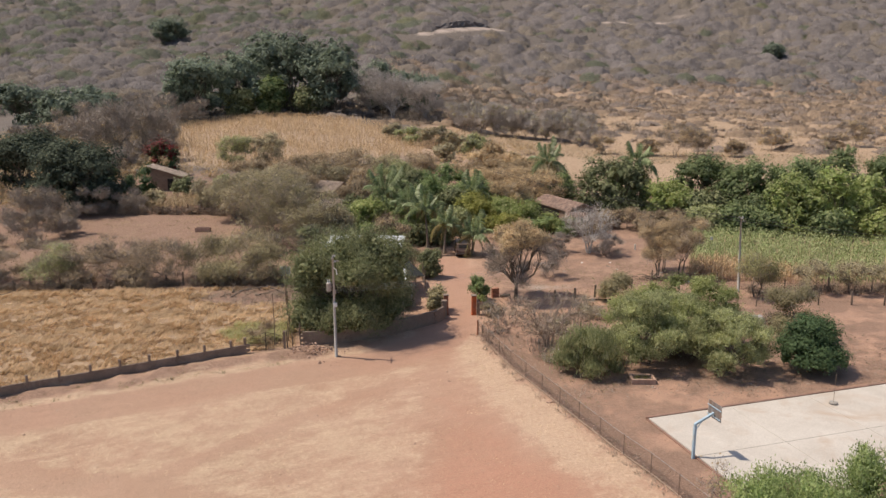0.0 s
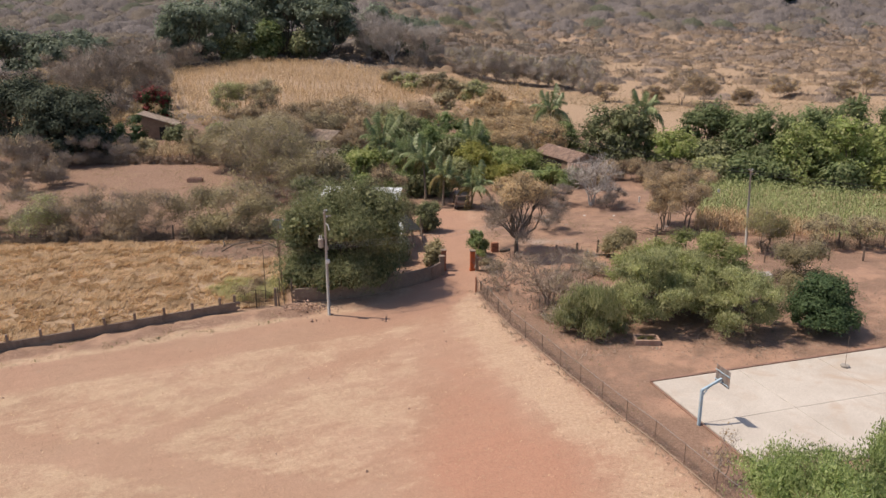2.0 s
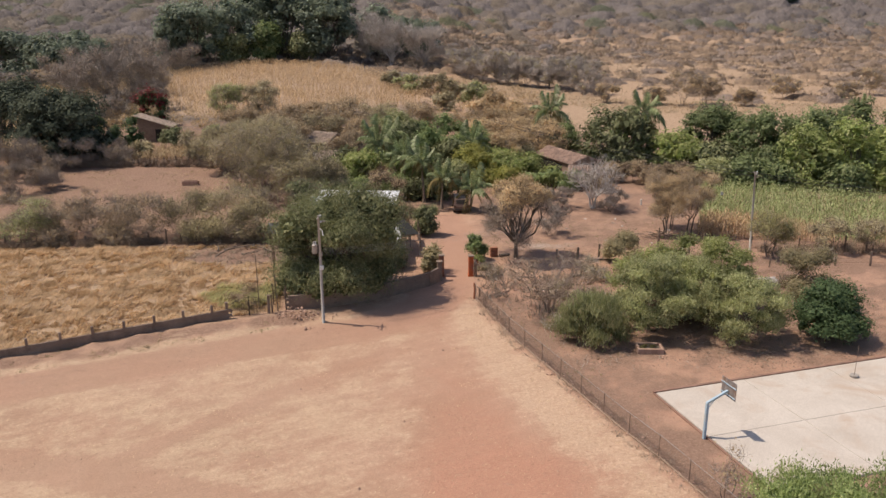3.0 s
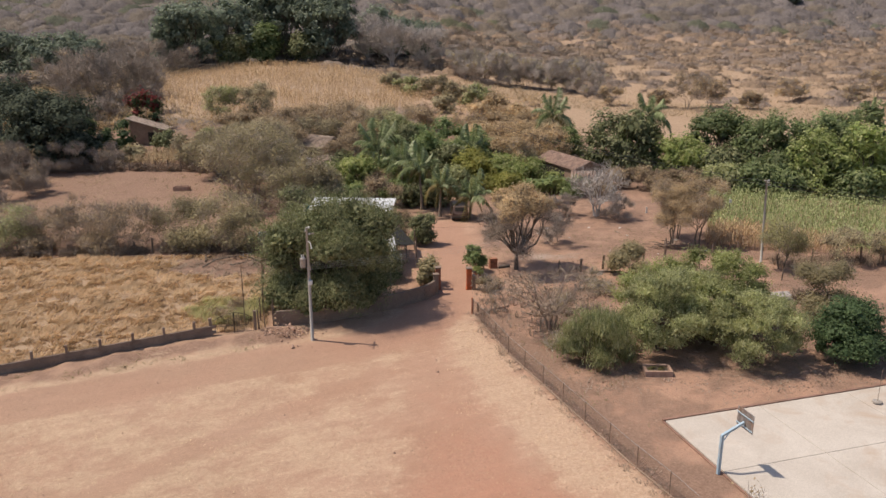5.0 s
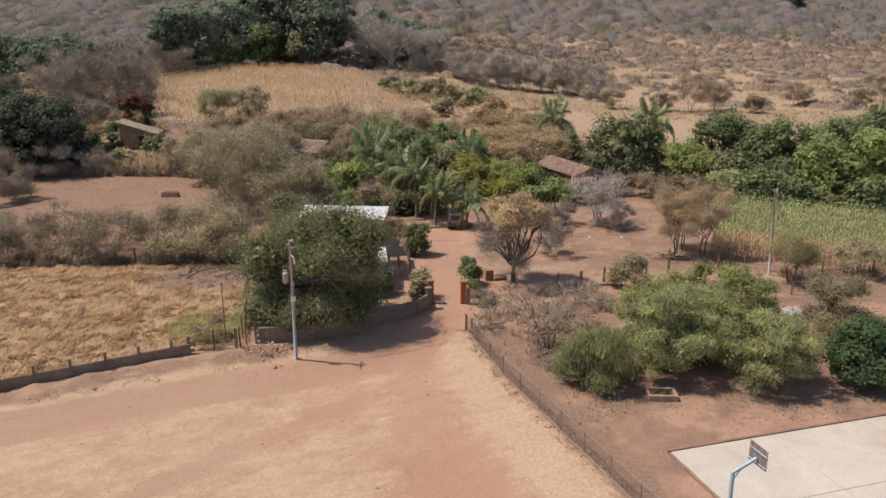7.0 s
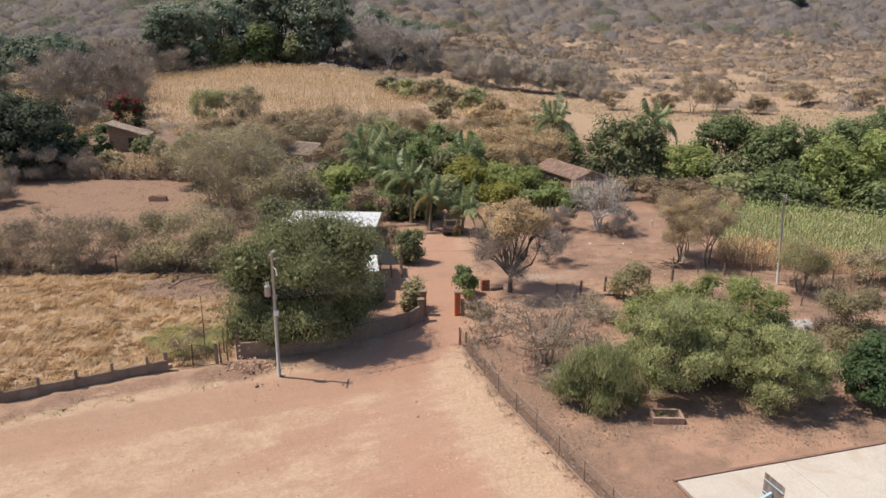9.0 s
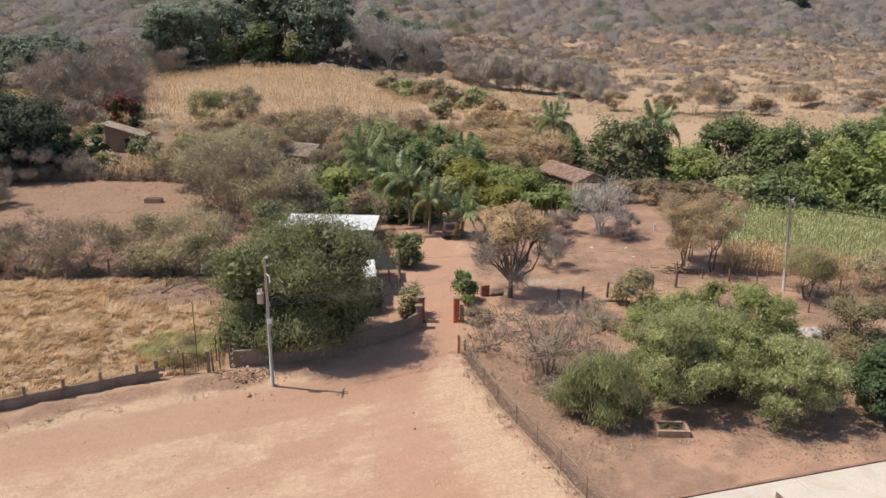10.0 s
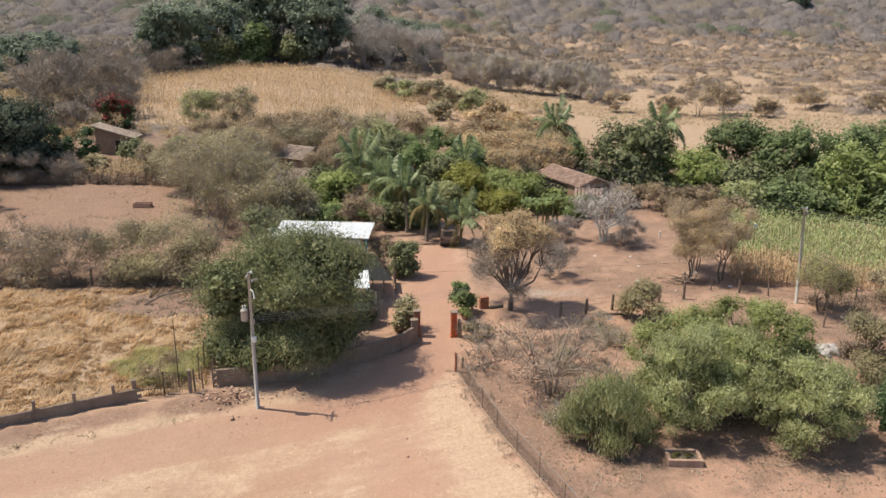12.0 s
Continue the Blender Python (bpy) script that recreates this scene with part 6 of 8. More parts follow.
fx, fy = scatter(16000, 5, 34, 42, 62, lambda x, y: inside(x, y, ENCLOSURE) & (r_s.random(len(x)) < 0.3 + 0.5 * np.exp(-(((x - 17) / 9) ** 2 + ((y - 49) / 6) ** 2))))
lc = np.stack([fx, fy, terrain(fx, fy) + 0.03], 1)
stuff("leaf_litter", quad_data("leaf_litter", leaves(r_s, lc, unit(r_s.normal(size=(len(fx), 3)) * 0.3 + np.array([0, 0, 1.0])), 0.07, 0.5, 0.0, True), M["twig_brown"]), "brown fallen leaves below the trees", "leaf litter")


# ---- utility poles and lines ----
def utility_pole(x, y, h, label, transformer=True, lean=(0.0, 0.0), arm_turn=20.0):
    e = tagged(empty("utility_pole", x, y), label, "utility pole")
    part("pole", tube_bm([(0, 0, -0.3), (lean[0] * 0.5, lean[1] * 0.5, h / 2), (lean[0], lean[1], h)], [0.115, 0.10, 0.075], 10), M["concrete_pole"], e, smooth=True)
    a = radians(arm_turn)
    for z, ln in ((h - 0.45, 0.5),):
        arm = part("bracket", box_bm((lean[0] + 0.22 * math.cos(a), lean[1] + 0.22 * math.sin(a), z), (ln, 0.07, 0.09), arm_turn, 0.01), M["galv"], e)
    for z in (h - 0.05, h - 0.5):
        bm = bmesh.new()
        for k in range(3):
            tube(bm, [(lean[0] + 0.16, lean[1], z + 0.045 * k), (lean[0] + 0.16, lean[1], z + 0.03 + 0.045 * k)], [0.06, 0.045], 8)
        part("insulator", bm, M["white"], e, "pale ceramic insulator")
    part("crossarm", box_bm((lean[0], lean[1], h - 0.12), (0.08, 1.1, 0.09), 0, 0.01), M["galv"], e)
    if transformer:
        tz = h * 0.70
        t = part("transformer", tube_bm([(-0.36, -0.05, tz - 0.34), (-0.36, -0.05, tz - 0.32), (-0.36, -0.05, tz + 0.28), (-0.36, -0.05, tz + 0.33)], [0.17, 0.20, 0.20, 0.15], 14), M["galv"], e, "pale grey transformer tank")
        for k in range(2):
            part("bushing", tube_bm([(-0.42 + 0.12 * k, -0.05, tz + 0.31), (-0.44 + 0.14 * k, -0.05, tz + 0.55)], [0.045, 0.03], 7), M["white"], t)
        part("hanger", box_bm((-0.2, -0.02, tz), (0.3, 0.08, 0.5), 0, 0.01), M["iron"], e)
        part("meter_box", box_bm((0.1, -0.2, h * 0.53), (0.26, 0.2, 0.3), 0, 0.02), M["white"], e, "small pale meter box")
        lamp = part("lamp_arm", tube_bm([(0, 0, h - 0.9), (0.25, -0.3, h - 1.0), (0.33, -0.42, h - 1.35)], [0.03, 0.03, 0.05], 6), M["white"], e)
        for z in (h * 0.66, h * 0.64):
            part("rack", box_bm((0.12, 0, z), (0.08, 0.06, 0.16)), M["galv"], e)
    return e


POLE_A, POLE_B = (-9.2, 49.75), (28.1, 67.6)
utility_pole(*POLE_A, 8.0, "grey concrete power pole with transformer and lamp", True, (-0.02, 0.0))
utility_pole(*POLE_B, 7.5, "tall slim concrete power pole beside the maize", False, (-0.3, 0.0))


def cable(p, q, sag, rad, label, material="wire"):
    p, q = Vector(p), Vector(q)
    pts = [p.lerp(q, k / 14) - Vector((0, 0, sag * 4 * (k / 14) * (1 - k / 14))) for k in range(15)]
    ob = part("power_line", tube_bm(pts, [rad] * 15, 4), M[material], None)
    return tagged(ob, label, "cable", "overhead lines", kind="structure")


for k in range(4):
    z = 5.55 - 0.14 * k
    cable((POLE_A[0] + 0.16, POLE_A[1], z), (6.0, 57.0, z - 0.1), 0.22, 0.0055, "thin pale service cable between poles", "wire_pale")
    cable((POLE_A[0], POLE_A[1], z), (-46.0, 33.5, z + 0.1), 0.4, 0.003, "thin dark service cable along the wall")
cable((POLE_A[0], POLE_A[1], 7.95), (30.0, 55.5, 8.2), 0.5, 0.004, "thin high-voltage line over the yard")
cable((POLE_A[0], POLE_A[1], 7.95), (-60.0, 36.0, 8.2), 0.6, 0.003, "thin high-voltage line over the field")
for dz in (0.0, -0.3):
    cable((POLE_B[0] - 0.3, POLE_B[1], 7.4 + dz), (6.0, 104.0, 7.6 + dz), 0.5, 0.016, "thin line towards the farmhouse")
    cable((POLE_B[0] - 0.3, POLE_B[1], 7.4 + dz), (75.0, 40.0, 7.6 + dz), 0.8, 0.016, "thin line over the enclosure")


# ---- low block wall with posts along the field ----
def along(pts, step):
    """Places every step metres along a polyline, with the heading."""
    out, left = [], 0.0
    for (ax, ay), (bx, by) in zip(pts, pts[1:]):
        ln = math.hypot(bx - ax, by - ay)
        d = left
        while d < ln:
            out.append((ax + (bx - ax) * d / ln, ay + (by - ay) * d / ln, math.degrees(math.atan2(by - ay, bx - ax))))
            d += step
        left = d - ln
    return out


def run_wall(name, pts, h, thick, material, label, step=0.4, course=0.2, coping=None):
    """A masonry wall of single blocks laid in courses along a polyline."""
    e = tagged(empty(name, pts[0][0], pts[0][1], 0.0), label, "wall", kind="structure")
    blk = {}
    for c in range(int(round(h / course))):
        places = along(pts, step)
        for i, (x, y, a) in enumerate(places):
            key = c % 2
            if key not in blk:
                bm = box_bm((0, 0, 0), (step - 0.006, thick, course - 0.005), 0, 0.003)
                me = bpy.data.meshes.new("block")
                bm.to_mesh(me)
                bm.free()
                me.materials.append(M[material])
                blk[key] = me
            s = step / 2 if key else 0.0
            m = pose(x + s * math.cos(radians(a)) - pts[0][0], y + s * math.sin(radians(a)) - pts[0][1], course * (c + 0.5) - 0.06, 0, 0, a)
            data_part("block", blk[key], e, "", m)
    return e


run_wall("wall_field", [(-31.2, 42.1), (-27.5, 44.1), (-16.5, 50.4)], 0.8, 0.15, "block", "low grey-brown block wall along the dry field", 0.6, 0.2)
posts = tagged(empty("wall_field_far", -40, 37.2, 0.0), "low grey-brown block wall running on past the field", "wall", kind="structure")
part("wall", box_bm((-6.6, -3.6, 0.34), (36, 0.15, 0.8), math.degrees(math.atan2(18.9, 34.5))), M["block"], posts)
for i, (x, y, a) in enumerate(along([(-40.0, 37.25), (-27.5, 44.1), (-16.5, 50.4)], 2.0)):
    p = tagged(empty("concrete_post", x, y, 0.0, a), "slim weathered concrete fence post in the low wall", "post", "posts of the low wall")
    part("shaft", box_bm((0, 0.02, 0.6), (0.17, 0.19, 1.3), 0, 0.015, (0, (i % 3 - 1) * 1.2)), M["block"], p)
for dz in (0.75, 0.98):
    bm = bmesh.new()
    tube(bm, [(-40.0, 37.25, dz), (-27.5, 44.1, dz), (-16.5, 50.4, dz)], [0.006] * 3, 4)
    tagged(part("barbed_wire", bm, M["rust"], None), "rusty barbed wire strung between posts", "wire", kind="structure")


# ---- iron gate and side fence ----
def gate_leaf(e, x0, x1, arch0, arch1):
    g = new("gate_leaf")
    under(g, e)
    n = max(4, int((x1 - x0) / 0.14))
    pts = []
    for k in range(n + 1):
        u = k / n
        x = x0 + (x1 - x0) * u
        z = arch0 + (arch1 - arch0) * math.sin(u * math.pi / 2) if arch1 > arch0 else arch1 + (arch0 - arch1) * math.cos(u * math.pi / 2)
        pts.append((x, 0, z))
        part("bar", tube_bm([(x, 0, 0.08), (x, 0, z)], [0.008, 0.008], 5), M["iron"], g)
    part("rail", tube_bm(pts, [0.016] * len(pts), 6), M["iron"], g)
    for z in (0.08, 0.55):
        part("rail", tube_bm([(x0, 0, z), (x1, 0, z)], [0.012, 0.012], 6), M["iron"], g)
    return g


gate = tagged(empty("iron_gate", -16.25, 50.75, 0.0, 13), "closed dark iron bar gate with an arched top", "gate")
gate_leaf(gate, 0.1, 1.35, 1.05, 1.5)
gate_leaf(gate, 1.45, 2.7, 1.5, 1.05)
part("middle_post", box_bm((1.4, 0, 0.78), (0.05, 0.05, 1.6), 0, 0.01), M["iron"], gate)
for x, y, h in ((-16.4, 50.6, 1.2), (-13.5, 51.45, 1.45)):
    p = tagged(empty("gate_pier", x, y, 0.0, 13), "square weathered concrete gate pier", "pier", "piers of the iron gate")
    part("shaft", box_bm((0, 0, h / 2 - 0.05), (0.2, 0.2, h + 0.1), 0, 0.02), M["block"], p)
    part("cap", box_bm((0, 0, h + 0.03), (0.24, 0.24, 0.06), 0, 0.015), M["block"], p)


def wire_fence(name, pts, h, gap, label, post_r=0.06, strands=4, wood=True, jitter=0.1, seed=1):
    """Posts with strands of wire between them."""
    r = random.Random(seed)
    e = tagged(empty(name, pts[0][0], pts[0][1]), label, "fence")
    z0 = e.location.z
    tops = []
    for x, y, a in along(pts, gap):
        x, y = x + r.uniform(-jitter, jitter), y + r.uniform(-jitter, jitter)
        hh = h * r.uniform(0.82, 1.18)
        g = ground_z(x, y) - z0
        lx, ly = r.uniform(-0.08, 0.08), r.uniform(-0.08, 0.08)
        px, py = x - pts[0][0], y - pts[0][1]
        rad = post_r * r.uniform(0.75, 1.3)
        part("post", tube_bm([(px, py, g - 0.2), (px + lx * 0.5, py + ly * 0.4, g + hh * 0.5), (px + lx, py + ly, g + hh)], [rad * 1.1, rad, rad * 0.85], 7), M["wood_post" if wood else "galv"], e)
        tops.append((px + lx * 0.6, py + ly * 0.6, g, hh))
    for s in range(strands):
        u = (s + 0.8) / strands * 0.92
        part("wire", tube_bm([(px, py, g + hh_ * u) for px, py, g, hh_ in tops], [0.006] * len(tops), 4), M["rust"], e)
    return e


wire_fence("side_fence", [(-13.4, 51.6), (-13.9, 56.0), (-15.2, 61.0), (-17.2, 70.5)], 1.7, 1.7, "tall stick-and-wire fence with tangled stems", 0.05, 5, seed=2)
wire_fence("side_fence", [(-13.3, 51.7), (-12.3, 52.3)], 1.6, 0.5, "short stretch of stick fence beside the gate", 0.04, 4, seed=3)
wire_fence("field_fence", [(-62, 66.5), (-42, 69.0), (-30, 70.3), (-17.6, 71.0)], 1.25, 1.5, "dark wooden post fence behind the dry field", 0.08, 4, seed=4)
wire_fence("pen_fence", [(-62, 106.0), (-54, 106.6), (-36, 107.2), (-28, 104)], 1.3, 1.8, "dark stick fence at the back of the pen", 0.09, 4, seed=5)
wire_fence("yard_fence", [(9.5, 64.0), (12.0, 65.1), (18.1, 67.6), (20.6, 68.8)], 1.25, 2.2, "wooden post fence across the farmyard", 0.10, 3, seed=6)
wire_fence("maize_fence", [(20.5, 71.0), (26, 69.2), (34, 67.6), (62, 67.0)], 1.3, 2.1, "wooden post fence along the maize", 0.075, 4, seed=7)
wire_fence("enclosure_fence", [(28, 62.5), (34, 63.0), (60, 62.0)], 1.4, 3.0, "slim post fence at the back of the enclosure", 0.07, 3, seed=8)

# brush piled along the field fence
bx_, by_ = scatter(700, -62, -17, 67, 73, lambda x, y: line_dist(x, y, [(-62, 66.8), (-42, 69.2), (-17.6, 71.2)]) < 0.7)
r_b = np.random.default_rng(8)
lob = np.stack([bx_, by_, terrain(bx_, by_) + 0.25, np.full(len(bx_), 0.6), np.full(len(bx_), 0.5), np.full(len(bx_), 0.4)], 1)
stuff("brush_line", quad_data("brush_line", twig_quads(r_b, lob, 14000, 0.34, 0.022, 0.2), M["twig_brown"]), "dead brush tangled along the field fence", "brush")

bx_, by_ = scatter(900, -62, -28, 103, 109, lambda x, y: line_dist(x, y, [(-62, 106.0), (-54, 106.6), (-36, 107.2), (-28, 104)]) < 0.6)
lob = np.stack([bx_, by_, terrain(bx_, by_) + 0.45, np.full(len(bx_), 0.6), np.full(len(bx_), 0.5), np.full(len(bx_), 0.6)], 1)
stuff("pen_brush", quad_data("pen_brush", twig_quads(r_b, lob, 9000, 0.36, 0.03, 0.2), M["twig_brown"]), "dead brush piled into a low barrier behind the pen", "brush")
# kerb stones beside the yard fence and along the enclosure's back
stone_meshes = []
for s in range(6):
    r = random.Random(s + 50)
    bm = bmesh.new()
    bmesh.ops.create_icosphere(bm, subdivisions=2, radius=0.5)
    off = Vector((r.uniform(0, 50), r.uniform(0, 50), r.uniform(0, 50)))
    for v in bm.verts:
        v.co *= 0.75 + 0.5 * noise.noise(v.co * 1.6 + off)
        v.co.z *= 0.68
    me = bpy.data.meshes.new("stone")
    bm.to_mesh(me)
    bm.free()
    me.materials.append(M["stone"])
    stone_meshes.append(me)


def stones(name, places, label, category="stone heap", kind=""):
    x0, y0 = places[0][0], places[0][1]
    e = tagged(empty(name, x0, y0), label, category, kind=kind)
    r = random.Random(len(places))
    for x, y, z, s in places:
        m = pose(x - x0, y - y0, ground_z(x, y) + z - e.location.z, r.uniform(-25, 25), r.uniform(-25, 25), r.uniform(0, 360)) @ Matrix.Diagonal((s * r.uniform(0.8, 1.3), s, s * r.uniform(0.7, 1.1), 1))
        data_part("stone", stone_meshes[r.randrange(6)], e, "", m)
    return e


r = random.Random(9)
stones("rubble_heap", [(-11.4 + u, 50.8 + v, 0.85 * math.exp(-(0.8 * u * u + 1.6 * v * v)) * r.random() + 0.02, 0.07 + 0.2 * r.random() ** 2) for u, v in [(r.gauss(0, 1.1), r.gauss(0, 0.7)) for k in range(298)]], "heap of broken stones beside the power pole")
stones("wall_rubble", [(x + r.gauss(0, 0.5) + 0.6, y + r.gauss(0, 0.4) - 1.1, 0.02, 0.05 + 0.16 * r.random() ** 2) for x, y, a in along([(-34, 40.5), (-16.5, 50.4)], 0.12)], "broken plaster and small stones below the wall", "stones")
stones("stone_border", [(2.6 + u * 12 + r.uniform(-0.15, 0.15), 55.0 + u * 5.2 + 0.6 * math.sin(u * 6) + r.uniform(-0.12, 0.12), 0.05, r.uniform(0.2, 0.4)) for u in [k / 60 for k in range(61)]], "low line of field stones across the enclosure", "stone row")
stones("fence_stones", [(x + r.gauss(0.05, 0.3), y + r.gauss(0, 0.25), 0.02, r.uniform(0.07, 0.22)) for x, y, a in along(FENCE_R[:6], 0.16)], "small stones along the foot of the mesh fence", "stone row")
stones("fallen_stones", [(6.5 + r.gauss(0, 1.4), 51.3 + r.gauss(0, 1.1), 0.03, r.uniform(0.1, 0.3)) for k in range(46)], "loose stones below the bare tree", "stones")
stones("red_stone", [(-10.3, 48.45, 0.08, 0.42), (-10.0, 48.7, 0.04, 0.22)], "single reddish boulder at the roadside", "boulder")
stones("hill_boulder", [(119.5, 330.0, 0.8, 3.2)], "dark grey boulder on the hillside", "boulder")
stones("hill_boulder", [(31.0, 300.0, 0.8, 2.6), (33.5, 302.0, 0.4, 1.6)], "pale boulder on the hillside", "boulder")


# ---- mesh fence along the enclosure ----
def mesh_fence(pts, h, label):
    e = tagged(empty("mesh_fence", pts[0][0], pts[0][1], 0.0), label, "fence")
    x0, y0 = pts[0]
    for x, y, a in along(pts, 2.45):
        part("post", tube_bm([(x - x0, y - y0, -0.2), (x - x0, y - y0, h + 0.04)], [0.026, 0.026], 7), M["rust_pale"], e)
    part("top_rail", tube_bm([(x - x0, y - y0, h) for x, y in pts], [0.015] * len(pts), 6), M["galv"], e, "pale rusty top rail")
    base = bmesh.new()
    for (ax, ay), (bx, by) in zip(pts, pts[1:]):
        ln, an = math.hypot(bx - ax, by - ay), math.degrees(math.atan2(by - ay, bx - ax))
        box(base, ((ax + bx) / 2 - x0, (ay + by) / 2 - y0, 0.05), (ln, 0.10, 0.06), an, 0.02)
    part("footing", base, M["adobe"], e, "earth-stained rough footing")
    t = Tubes()
    for (ax, ay), (bx, by) in zip(pts, pts[1:]):
        ln = math.hypot(bx - ax, by - ay)
        dx, dy = (bx - ax) / ln, (by - ay) / ln
        hh = h - 0.16
        for s in range(int((ln + hh) / 0.15)):
            for sg in (1, -1):
                d0 = s * 0.15 - hh
                u0, u1 = max(0.0, d0), min(ln, d0 + hh)
                if u1 <= u0:
                    continue
                z0, z1 = 0.16 + (u0 - d0), 0.16 + (u1 - d0)
                if sg < 0:
                    z0, z1 = h + 0.16 - z0, h + 0.16 - z1
                t.add([(ax + dx * u0 - x0, ay + dy * u0 - y0, z0), (ax + dx * u1 - x0, ay + dy * u1 - y0, z1)], [0.0055, 0.0055], 3)
    m = data_part("wire_mesh", t.data("wire_mesh", M["rust_pale"]), e, "rusty diamond wire mesh")
    m["kind"] = "stuff"
    return e


mesh_fence(FENCE_R, 1.25, "chain-link fence with pale top rail on a low footing")
p = tagged(empty("corner_post", 1.85, 54.75, 0.0), "short reddish corner post of the mesh fence", "post")
part("shaft", tube_bm([(0, 0, -0.1), (0.02, 0, 0.7), (0.0, 0, 1.3)], [0.07, 0.065, 0.06], 8), M["brick"], p)
part("stub", tube_bm([(0.45, 0.5, -0.1), (0.45, 0.5, 0.75)], [0.08, 0.07], 8), M["wood_post"], p)


# ---- front wall, piers ----
run_wall("wall_front", WALL_F, 1.2, 0.2, "plaster", "sun-bleached block wall curving to the gate", 0.45, 0.2)
run_wall("wall_drive", [(-0.95, 59.6), (-1.15, 61.2), (-1.9, 66.0)], 1.0, 0.2, "plaster", "low block wall beside the drive", 0.45, 0.2)
WHT = "piers of the drive entrance"
for x, y, h, mat_, lab in ((-0.9, 59.35, 1.55, "plaster", "plastered entrance pier of the block wall"), (-0.75, 60.5, 1.75, "brick", "brick entrance pier of the block wall"), (1.75, 60.35, 1.75, "orange", "orange-red painted entrance pier with pale cap")):
    p = tagged(empty("entrance_pier", x, y, 0.0, 8), lab, "pier", WHT)
    part("shaft", box_bm((0, 0, h / 2 - 0.05), (0.4, 0.4, h + 0.1), 0, 0.02), M[mat_], p)
    part("cap", box_bm((0, 0, h + 0.05), (0.5, 0.5, 0.1), 0, 0.02), M["plaster"], p)
    part("plinth", box_bm((0, 0, 0.06), (0.48, 0.48, 0.18), 0, 0.02), M[mat_], p)
p = tagged(empty("side_pier", 2.15, 60.25, 0.0), "pale plastered stub wall beside the orange pier", "pier")
part("shaft", box_bm((0, 0, 0.6), (0.22, 0.5, 1.3), 10, 0.02), M["plaster"], p)


# ---- farmhouse behind the shade tree ----
def corrugated(w, d, z0, z1, pitch=0.16, amp=0.02, thick=0.006):
    """A ribbed metal sheet w wide, d deep, rising from z0 at the front to z1 at the back."""
    n = int(w / pitch) * 4
    v, f = [], []
    for j in (0, 1):
        for s in (0, 1):
            for i in range(n + 1):
                v.append((w * i / n - w / 2, d * j, (z0, z1)[j] + amp * math.sin(i * math.pi / 2) + s * thick))
    m = n + 1
    for i in range(n):
        f.append((i, i + 1, 2 * m + i + 1, 2 * m + i))
        f.append((m + i, 3 * m + i, 3 * m + i + 1, m + i + 1))
        f.append((i, m + i, m + i + 1, i + 1))
        f.append((2 * m + i, 2 * m + i + 1, 3 * m + i + 1, 3 * m + i))
    return v, f


def sheet_roof(parent, w, d, z0, z1, x, y, label, panels=1, material="sheet"):
    r_ = new("roof")
    under(r_, parent, label)
    r_.location = (x, y, 0)
    pw = w / panels
    v, f = corrugated(pw - 0.004, d, z0, z1)
    me = mesh_data("sheet", v, f, M[material])
    for k in range(panels):
        data_part("sheet", me, r_, "", pose(-w / 2 + pw * (k + 0.5), 0, 0.003 * (k % 2)))
    return r_


house = tagged(empty("farmhouse", -9.8, 76.5, 0.0, -4), "low turquoise farmhouse with white sheet-metal porch roof", "house")
part("wall", box_bm((-0.5, 0.0, 1.55), (7.8, 0.22, 3.2)), M["turquoise"], house)
part("wall", box_bm((-4.7, 1.0, 1.5), (0.22, 1.8, 3.1)), M["white"], house)
part("wall", box_bm((3.3, 0.5, 1.5), (0.22, 0.8, 3.1)), M["plaster"], house)
part("wall", box_bm((-0.5, 1.0, 1.6), (7.6, 0.2, 3.3)), M["plaster"], house)
# panel on the closed wall, coloured as the shade inside
part("door", box_bm((2.4, -0.14, 1.02), (0.95, 0.06, 2.05), 0, 0.01), M["inside_shade"], house, "near-black panel for the shaded porch doorway")
w_ = part("window", box_bm((-1.5, -0.13, 1.55), (1.2, 0.08, 1.1), 0, 0.01), M["white"], house)
part("pane", box_bm((-1.5, -0.18, 1.55), (1.0, 0.02, 0.9)), M["glass"], w_)
sheet_roof(house, 8.2, 3.2, 3.3, 3.85, 0.55, -2.9, "white corrugated metal porch roof", 8)
for x in (4.35, 1.0, -2.3):
    part("porch_post", box_bm((x, -2.5, 1.6), (0.2, 0.2, 3.25), 0, 0.02), M["turquoise"], house, "turquoise porch post")
part("porch_floor", box_bm((0.5, -1.1, 0.08), (8.2, 3.4, 0.22), 0, 0.02), M["concrete"], house)
part("porch_beam", box_bm((0.95, -2.5, 3.17), (7.2, 0.1, 0.14), 0, 0.01), M["galv"], house)
part("sign_board", box_bm((3.1, -2.35, 2.75), (1.5, 0.08, 0.5), 0, 0.01), M["white"], house, "white board under the porch roof")

barrel = tagged(empty("water_barrel", -5.1, 73.0, 0.0), "blue plastic water barrel by the porch", "barrel")
part("body", tube_bm([(0, 0, 0.6), (0, 0, 0.64), (0, 0, 0.95), (0, 0, 1.2), (0, 0, 1.45), (0, 0, 1.5)], [0.27, 0.3, 0.32, 0.33, 0.31, 0.26], 16), M["blue"], barrel, smooth=True)
part("stand", box_bm((0, 0, 0.3), (0.6, 0.6, 0.62), 10, 0.02), M["block"], barrel)
part("lid", tube_bm([(0, 0, 1.5), (0, 0, 1.54)], [0.2, 0.18], 12), M["blue"], barrel)

lean_to = tagged(empty("lean_to", -6.6, 64.2, 0.0, 8), "small white sheet roof on thin posts", "shelter")
